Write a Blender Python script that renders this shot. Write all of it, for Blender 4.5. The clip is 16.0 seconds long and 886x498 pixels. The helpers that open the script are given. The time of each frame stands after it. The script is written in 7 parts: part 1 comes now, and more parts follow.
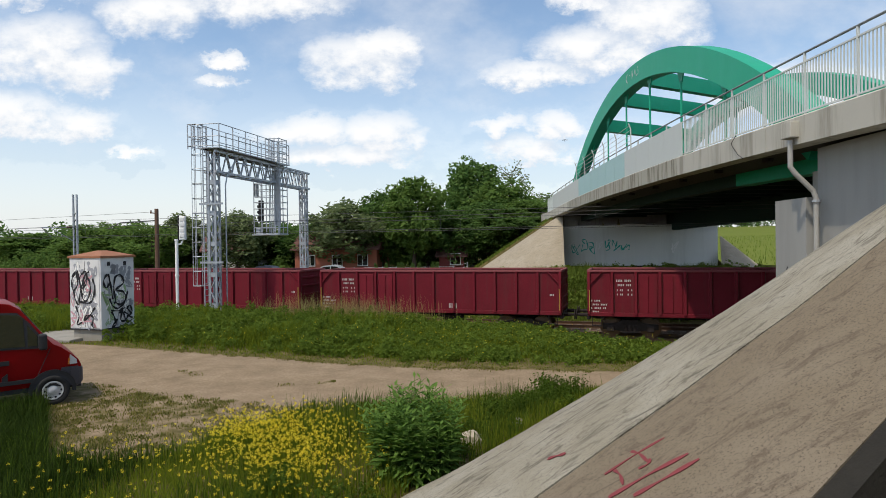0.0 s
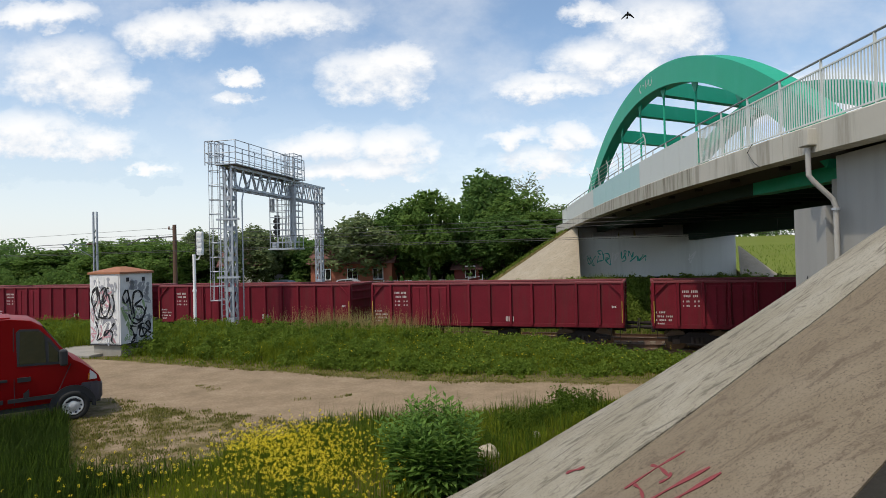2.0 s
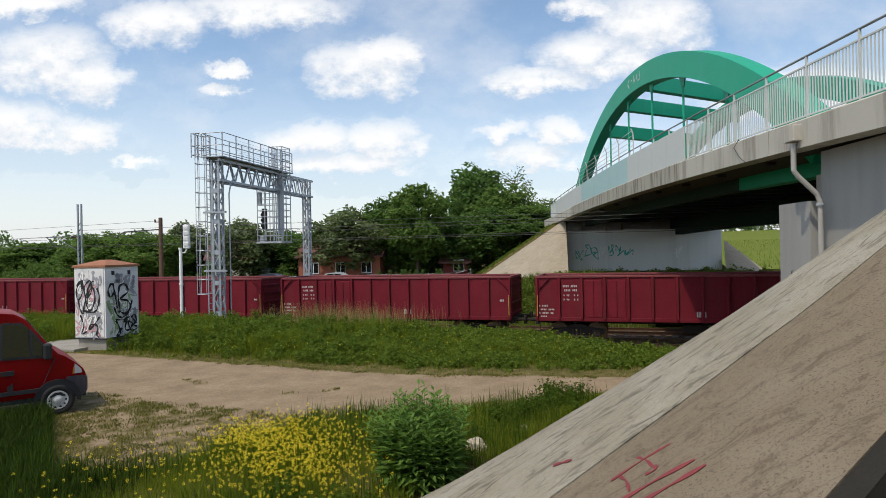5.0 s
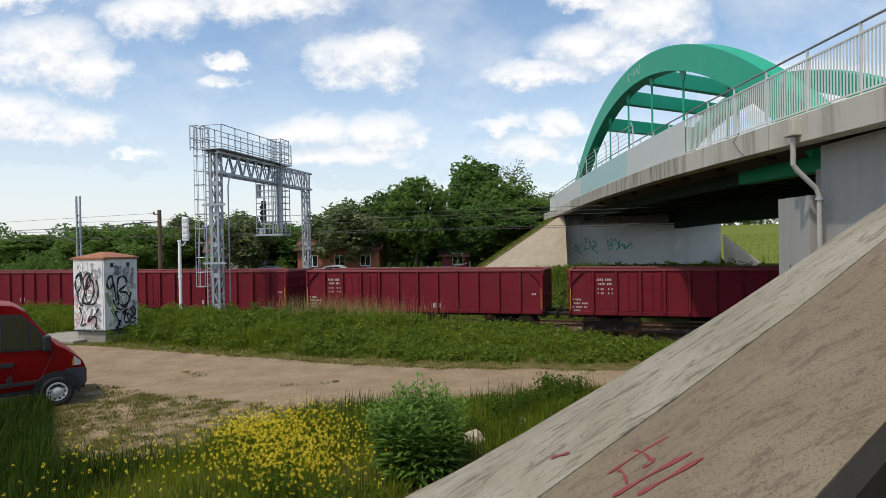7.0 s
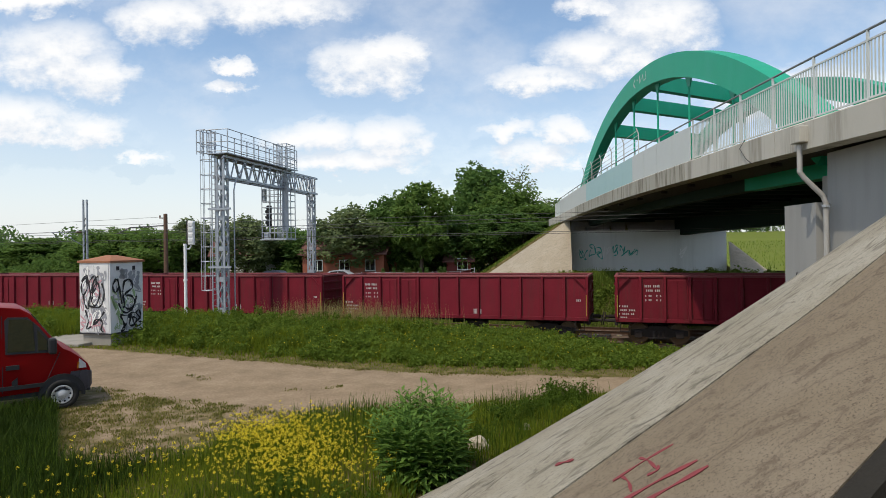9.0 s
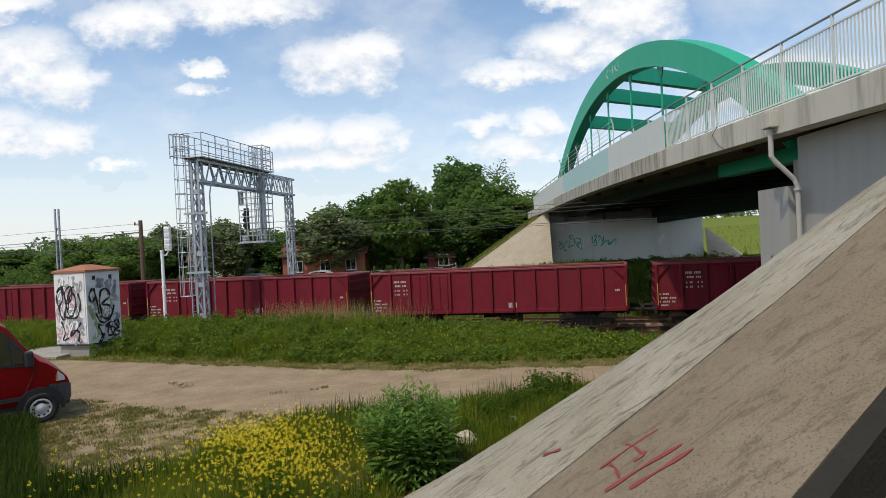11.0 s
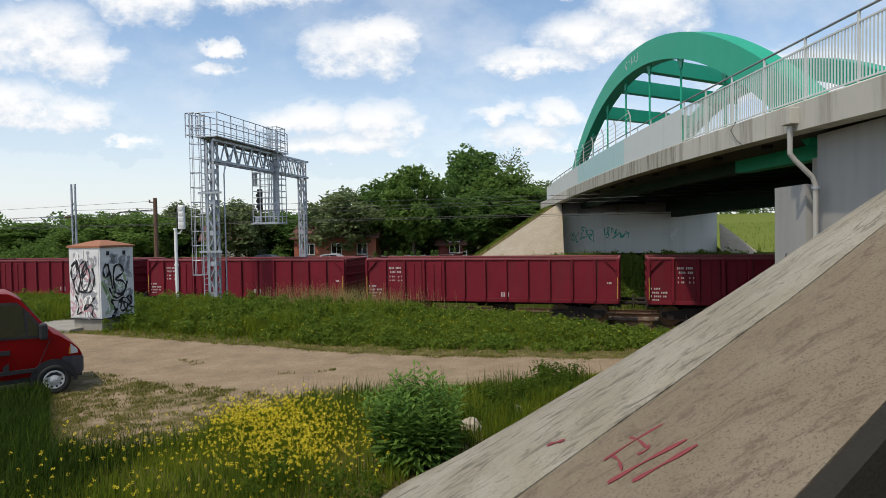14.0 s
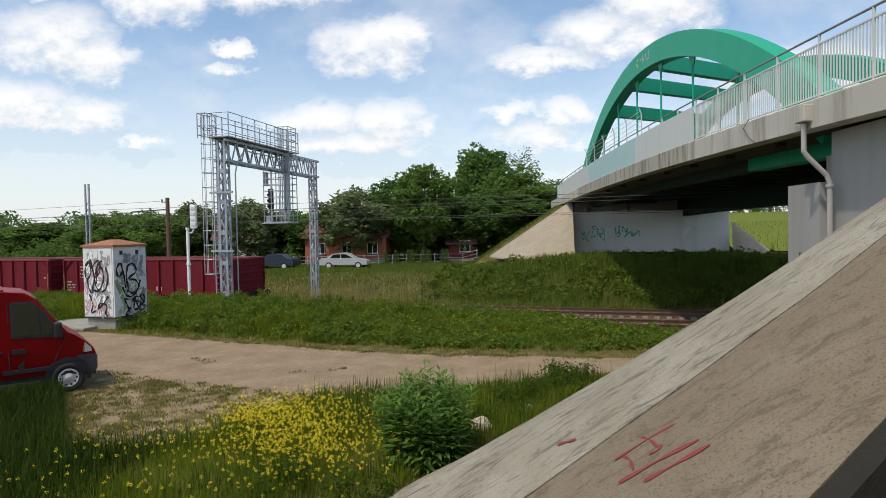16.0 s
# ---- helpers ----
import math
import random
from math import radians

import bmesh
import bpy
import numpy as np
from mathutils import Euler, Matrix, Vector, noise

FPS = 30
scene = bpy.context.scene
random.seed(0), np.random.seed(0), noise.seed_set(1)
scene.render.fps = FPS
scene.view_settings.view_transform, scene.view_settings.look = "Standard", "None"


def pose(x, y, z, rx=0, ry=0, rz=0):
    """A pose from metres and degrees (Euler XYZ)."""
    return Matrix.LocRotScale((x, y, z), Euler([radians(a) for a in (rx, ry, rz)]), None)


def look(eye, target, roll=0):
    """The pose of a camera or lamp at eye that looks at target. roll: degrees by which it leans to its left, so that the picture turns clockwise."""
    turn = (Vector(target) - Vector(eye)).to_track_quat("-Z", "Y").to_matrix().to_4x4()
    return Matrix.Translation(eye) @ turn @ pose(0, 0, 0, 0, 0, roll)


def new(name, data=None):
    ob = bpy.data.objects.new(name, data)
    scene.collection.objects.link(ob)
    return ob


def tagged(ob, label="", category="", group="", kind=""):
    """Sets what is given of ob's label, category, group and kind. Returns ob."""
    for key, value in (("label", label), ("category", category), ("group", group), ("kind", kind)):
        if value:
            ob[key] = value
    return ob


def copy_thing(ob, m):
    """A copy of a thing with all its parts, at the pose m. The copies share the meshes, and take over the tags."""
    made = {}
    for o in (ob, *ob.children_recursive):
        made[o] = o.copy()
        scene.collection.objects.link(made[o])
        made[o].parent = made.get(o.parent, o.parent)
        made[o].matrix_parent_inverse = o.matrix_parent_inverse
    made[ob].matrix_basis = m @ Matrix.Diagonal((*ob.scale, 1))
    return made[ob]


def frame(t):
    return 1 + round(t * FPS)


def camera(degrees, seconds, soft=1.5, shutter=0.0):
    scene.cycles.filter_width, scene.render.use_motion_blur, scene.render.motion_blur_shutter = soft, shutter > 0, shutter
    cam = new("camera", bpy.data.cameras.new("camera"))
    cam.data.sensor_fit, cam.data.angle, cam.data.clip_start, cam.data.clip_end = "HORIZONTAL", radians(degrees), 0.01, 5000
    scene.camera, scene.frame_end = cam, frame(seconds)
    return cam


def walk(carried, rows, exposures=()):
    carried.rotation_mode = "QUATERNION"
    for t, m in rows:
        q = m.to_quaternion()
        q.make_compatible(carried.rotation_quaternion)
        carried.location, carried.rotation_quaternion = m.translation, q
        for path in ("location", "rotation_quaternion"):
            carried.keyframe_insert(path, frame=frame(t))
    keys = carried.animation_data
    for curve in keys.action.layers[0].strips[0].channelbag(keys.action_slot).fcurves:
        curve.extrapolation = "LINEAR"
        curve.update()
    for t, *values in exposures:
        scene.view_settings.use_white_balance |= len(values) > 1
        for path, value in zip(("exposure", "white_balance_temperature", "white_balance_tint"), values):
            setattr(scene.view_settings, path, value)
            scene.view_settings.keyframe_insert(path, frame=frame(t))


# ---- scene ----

# ------------------------------------------------------------ camera
EYE = (0.0, 0.0, 3.4)
cam = camera(72.0, 16.0, soft=0.5)
# seconds, yaw, pitch, roll of the hand-held camera
TURNS = [
    (0, -0.01, -0.49, 0.76),
    (0.5, 0.15, 0.13, 0.73),
    (1, 0.62, 0.44, 0.62),
    (1.5, 1.07, 0.95, 1.05),
    (2, 1.39, 0.73, 1.36),
    (2.5, 1.74, 0.45, 1.08),
    (3, 1.32, 0.43, 1.08),
    (3.5, -0.07, 0.16, 1.25),
    (4, 0.15, 0.48, 1.43),
    (6.5, 0.50, -0.52, 0.92),
    (7, 0.22, -0.51, 1.04),
    (7.5, -0.12, -0.21, 0.89),
    (8, 0.82, 0.27, 1.25),
    (10.5, 0.10, -0.52, 0.04),
    (11, -1.16, -0.43, 2.88),
    (11.5, -1.34, -2.19, 3.27),
    (12, -0.20, -1.64, 2.56),
    (12.5, -0.04, -1.88, 2.14),
    (13, -0.48, -2.24, 1.84),
    (13.5, 0.03, -1.56, 1.29),
    (14, -0.08, -1.60, 0.99),
    (14.5, -0.20, -1.60, 1.20),
    (15, -0.08, -1.66, 1.33),
    (15.5, 0.48, -1.49, 1.52),
    (16, 0.88, -1.67, 1.07),
]
walk(cam, [(t, pose(*EYE, 90 + p, r, w)) for t, w, p, r in TURNS])

# ------------------------------------------------------------ light
SUN_ELEV, SUN_AZ = 60.0, -138.0          # degrees; azimuth from +y, positive to +x
world = bpy.data.worlds.new("sky")
scene.world = world
world.use_nodes = True


def build_sky():
    nt = world.node_tree
    nt.nodes.clear()
    N = nt.nodes.new
    out, bg = N("ShaderNodeOutputWorld"), N("ShaderNodeBackground")
    sky = N("ShaderNodeTexSky")
    sky.sky_type, sky.sun_disc = "NISHITA", False
    sky.sun_elevation, sky.sun_rotation = radians(SUN_ELEV), radians(SUN_AZ)
    sky.altitude, sky.air_density, sky.dust_density, sky.ozone_density = 200, 1.0, 1.6, 1.5
    tc = N("ShaderNodeTexCoord")
    sep = N("ShaderNodeSeparateXYZ")
    nt.links.new(tc.outputs["Generated"], sep.inputs[0])

    def math_(op, a, b=None):
        m = N("ShaderNodeMath")
        m.operation = op
        for i, v in enumerate((a, b)):
            if v is None:
                continue
            if isinstance(v, (int, float)):
                m.inputs[i].default_value = v
            else:
                nt.links.new(v, m.inputs[i])
        return m.outputs[0]

    # flat view of the sky: azimuth tangent and elevation tangent
    yy = math_("MAXIMUM", sep.outputs[1], 0.05)
    u, v = math_("DIVIDE", sep.outputs[0], yy), math_("DIVIDE", sep.outputs[2], yy)
    comb = N("ShaderNodeCombineXYZ")
    nt.links.new(u, comb.inputs[0]), nt.links.new(v, comb.inputs[1])

    def noise_(scale, detail, rough, off, src):
        mp = N("ShaderNodeMapping")
        mp.inputs["Location"].default_value = off
        mp.inputs["Scale"].default_value = (1.0, 1.45, 1.0)
        nt.links.new(src, mp.inputs[0])
        t = N("ShaderNodeTexNoise")
        t.inputs["Scale"].default_value, t.inputs["Detail"].default_value = scale, detail
        t.inputs["Roughness"].default_value = rough
        nt.links.new(mp.outputs[0], t.inputs["Vector"])
        return t

    body = noise_(2.6, 8, 0.6, (1.3, 0.4, 0), comb.outputs[0])
    # cumulus heaps: centre and half size in tangents
    heaps = [(-0.65, 0.325, 0.105, 0.060), (-0.58, 0.29, 0.06, 0.05), (-0.72, 0.22, 0.12, 0.045), (-0.60, 0.20, 0.08, 0.032),
             (-0.47, 0.385, 0.09, 0.04), (-0.30, 0.40, 0.16, 0.035), (-0.345, 0.305, 0.032, 0.014), (-0.35, 0.268, 0.034, 0.013),
             (-0.13, 0.300, 0.095, 0.045), (-0.09, 0.325, 0.055, 0.030), (-0.22, 0.185, 0.09, 0.032), (-0.09, 0.180, 0.09, 0.036),
             (-0.16, 0.145, 0.14, 0.022), (0.34, 0.365, 0.095, 0.055), (0.26, 0.315, 0.10, 0.040), (0.15, 0.275, 0.095, 0.026),
             (0.235, 0.392, 0.05, 0.020), (0.11, 0.190, 0.045, 0.020), (0.20, 0.190, 0.05, 0.030), (0.15, 0.150, 0.09, 0.026),
             (-0.51, 0.155, 0.040, 0.011), (0.60, 0.24, 0.18, 0.05), (-0.68, 0.42, 0.09, 0.025)]

    def heap_cover(lift):
        """How thick the heaps are at this height, or a little above it."""
        v2 = math_("ADD", v, lift)
        c2 = N("ShaderNodeCombineXYZ")
        nt.links.new(u, c2.inputs[0]), nt.links.new(v2, c2.inputs[1])
        warp, fine = noise_(9.0, 9, 0.62, (3, 1, 0), c2.outputs[0]), noise_(20.0, 10, 0.62, (7, 2, 0), c2.outputs[0])
        wu = math_("ADD", u, math_("MULTIPLY", math_("SUBTRACT", warp.outputs["Fac"], 0.5), 0.16))
        wv = math_("ADD", v2, math_("MULTIPLY", math_("SUBTRACT", fine.outputs["Fac"], 0.5), 0.07))
        total = None
        for cx, cy, rx, ry in heaps:
            a = math_("DIVIDE", math_("SUBTRACT", wu, cx), rx)
            b = math_("DIVIDE", math_("SUBTRACT", wv, cy), ry)
            d = math_("ADD", math_("MULTIPLY", a, a), math_("MULTIPLY", b, b))
            f = math_("MAXIMUM", math_("SUBTRACT", 1.2, math_("MULTIPLY", d, 0.6)), 0.0)
            total = f if total is None else math_("MAXIMUM", total, f)
        return math_("MULTIPLY", total, math_("ADD", math_("MULTIPLY", fine.outputs["Fac"], 1.2), 0.25))

    puff, above = heap_cover(0.0), heap_cover(0.022)
    ramp = N("ShaderNodeMapRange")
    ramp.interpolation_type = "SMOOTHSTEP"
    ramp.inputs["From Min"].default_value, ramp.inputs["From Max"].default_value = 0.10, 1.10
    nt.links.new(puff, ramp.inputs["Value"])
    veil = N("ShaderNodeMapRange")
    veil.interpolation_type = "SMOOTHSTEP"
    veil.inputs["From Min"].default_value, veil.inputs["From Max"].default_value = 0.36, 0.74
    veil.inputs["To Max"].default_value = 0.58
    nt.links.new(body.outputs["Fac"], veil.inputs["Value"])
    low = N("ShaderNodeMapRange")           # milky haze low over the land
    low.inputs["From Min"].default_value, low.inputs["From Max"].default_value = 0.30, 0.0
    low.inputs["To Min"].default_value, low.inputs["To Max"].default_value = 0.0, 0.80
    nt.links.new(sep.outputs[2], low.inputs["Value"])
    cover = math_("MAXIMUM", ramp.outputs[0], math_("MAXIMUM", veil.outputs[0], low.outputs[0]))
    shade = N("ShaderNodeMapRange")
    shade.inputs["From Min"].default_value, shade.inputs["From Max"].default_value = -0.32, 0.28
    shade.inputs["To Min"].default_value, shade.inputs["To Max"].default_value = 0.0, 1.0
    nt.links.new(math_("SUBTRACT", puff, above), shade.inputs["Value"])
    white = N("ShaderNodeMix")
    white.data_type = "RGBA"
    white.inputs["A"].default_value, white.inputs["B"].default_value = (6.5, 6.85, 7.4, 1), (8.3, 8.3, 8.3, 1)
    nt.links.new(shade.outputs[0], white.inputs["Factor"])
    mix = N("ShaderNodeMix")
    mix.data_type = "RGBA"
    nt.links.new(cover, mix.inputs["Factor"])
    gain = N("ShaderNodeVectorMath")
    gain.operation = "MULTIPLY"
    gain.inputs[1].default_value = (1.50, 1.52, 1.46)      # bright hazy noon blue
    nt.links.new(sky.outputs[0], gain.inputs[0])
    nt.links.new(gain.outputs[0], mix.inputs["A"])
    nt.links.new(white.outputs["Result"], mix.inputs["B"])
    nt.links.new(mix.outputs["Result"], bg.inputs["Color"])
    bg.inputs["Strength"].default_value = 0.130
    nt.links.new(bg.outputs[0], out.inputs[0])


build_sky()
sun = new("sun", bpy.data.lights.new("sun", "SUN"))
sun.data.energy, sun.data.angle, sun.data.color = 2.9, radians(1.0), (1.0, 0.89, 0.72)
_e, _a = radians(SUN_ELEV), radians(SUN_AZ)
SUN_DIR = Vector((math.sin(_a) * math.cos(_e), math.cos(_a) * math.cos(_e), math.sin(_e)))
sun.matrix_world = look(SUN_DIR * 100, (0, 0, 0))
scene.view_settings.exposure = -0.08

# ------------------------------------------------------------ materials
def material(name, base, rough=0.7, metal=0.0, vary=0.25, scale=3.0, grain=40.0, bump=0.2, dirt=None, dirt_amount=0.0,
             dirt_scale=0.6, streak=False, rnd=0.0, spec=0.4, trans=0.0, coat=0.0):
    """A surface of one base colour with mottling at two scales, optional patches or streaks of dirt, and fine relief."""
    m = bpy.data.materials.new(name)
    m.use_nodes = True
    nt = m.node_tree
    b = nt.nodes["Principled BSDF"]
    N, L = nt.nodes.new, nt.links.new
    tc = N("ShaderNodeTexCoord")

    def noise_(s, detail=5, stretch=None):
        t = N("ShaderNodeTexNoise")
        t.inputs["Scale"].default_value, t.inputs["Detail"].default_value = s, detail
        t.inputs["Roughness"].default_value = 0.62
        src = tc.outputs["Object"]
        if stretch:
            mp = N("ShaderNodeMapping")
            mp.inputs["Scale"].default_value = stretch
            L(src, mp.inputs[0])
            src = mp.outputs[0]
        L(src, t.inputs["Vector"])
        return t.outputs["Fac"]

    def mix(a, c, f, kind="MIX"):
        n = N("ShaderNodeMix")
        n.data_type, n.blend_type = "RGBA", kind
        for sock, val in (("A", a), ("B", c)):
            if isinstance(val, tuple):
                n.inputs[sock].default_value = (*val, 1)
            else:
                L(val, n.inputs[sock])
        if isinstance(f, float):
            n.inputs["Factor"].default_value = f
        else:
            L(f, n.inputs["Factor"])
        return n.outputs["Result"]

    lo = tuple(max(0.0, c * (1 - vary)) for c in base)
    hi = tuple(min(0.95, c * (1 + vary)) for c in base)
    big, small = noise_(scale), noise_(grain, 3)
    col = mix(mix(lo, hi, big), mix(lo, hi, small), 0.4)
    if rnd:
        oi = N("ShaderNodeObjectInfo")
        hs = N("ShaderNodeHueSaturation")
        mr = N("ShaderNodeMapRange")
        mr.inputs["To Min"].default_value, mr.inputs["To Max"].default_value = 1 - rnd, 1 + rnd
        L(oi.outputs["Random"], mr.inputs["Value"])
        L(mr.outputs[0], hs.inputs["Value"])
        L(col, hs.inputs["Color"])
        col = hs.outputs["Color"]
    if dirt:
        f = noise_(dirt_scale, 8, (2.5, 2.5, 0.25) if streak else None)
        mr = N("ShaderNodeMapRange")
        mr.interpolation_type = "SMOOTHSTEP"
        mr.inputs["From Min"].default_value, mr.inputs["From Max"].default_value = 0.46, 0.72
        mr.inputs["To Max"].default_value = dirt_amount
        L(f, mr.inputs["Value"])
        col = mix(col, dirt, mr.outputs[0])
    L(col, b.inputs["Base Color"])
    b.inputs["Roughness"].default_value, b.inputs["Metallic"].default_value = rough, metal
    b.inputs["Specular IOR Level"].default_value = spec
    b.inputs["Coat Weight"].default_value = coat
    if bump:
        bp = N("ShaderNodeBump")
        bp.inputs["Strength"].default_value, bp.inputs["Distance"].default_value = bump, 0.02
        L(small, bp.inputs["Height"])
        L(bp.outputs[0], b.inputs["Normal"])
    if trans:
        out = nt.nodes["Material Output"]
        tr, ms = N("ShaderNodeBsdfTranslucent"), N("ShaderNodeMixShader")
        L(col, tr.inputs["Color"])
        ms.inputs[0].default_value = trans
        L(b.outputs[0], ms.inputs[1]), L(tr.outputs[0], ms.inputs[2]), L(ms.outputs[0], out.inputs[0])
    return m


def leaf_material(name, dark, light, trans=0.5):
    """Foliage that varies from leaf to leaf."""
    m = bpy.data.materials.new(name)
    m.use_nodes = True
    nt = m.node_tree
    b = nt.nodes["Principled BSDF"]
    N, L = nt.nodes.new, nt.links.new
    geo, tc, nz = N("ShaderNodeNewGeometry"), N("ShaderNodeTexCoord"), N("ShaderNodeTexNoise")
    nz.inputs["Scale"].default_value = 0.7
    L(tc.outputs["Object"], nz.inputs["Vector"])
    ad = N("ShaderNodeMath")
    ad.operation = "MULTIPLY_ADD"
    ad.inputs[1].default_value, ad.inputs[2].default_value = 0.6, -0.0
    L(geo.outputs["Random Per Island"], ad.inputs[0])
    a2 = N("ShaderNodeMath")
    a2.operation = "MULTIPLY_ADD"
    a2.inputs[1].default_value = 0.7
    L(nz.outputs["Fac"], a2.inputs[0]), L(ad.outputs[0], a2.inputs[2])
    mx = N("ShaderNodeMix")
    mx.data_type = "RGBA"
    mx.inputs["A"].default_value, mx.inputs["B"].default_value = (*dark, 1), (*light, 1)
    L(a2.outputs[0], mx.inputs["Factor"])
    L(mx.outputs["Result"], b.inputs["Base Color"])
    b.inputs["Roughness"].default_value, b.inputs["Specular IOR Level"].default_value = 0.75, 0.10
    tr, ms = N("ShaderNodeBsdfTranslucent"), N("ShaderNodeMixShader")
    L(mx.outputs["Result"], tr.inputs["Color"])
    ms.inputs[0].default_value = trans
    L(b.outputs[0], ms.inputs[1]), L(tr.outputs[0], ms.inputs[2])
    L(ms.outputs[0], nt.nodes["Material Output"].inputs[0])
    return m


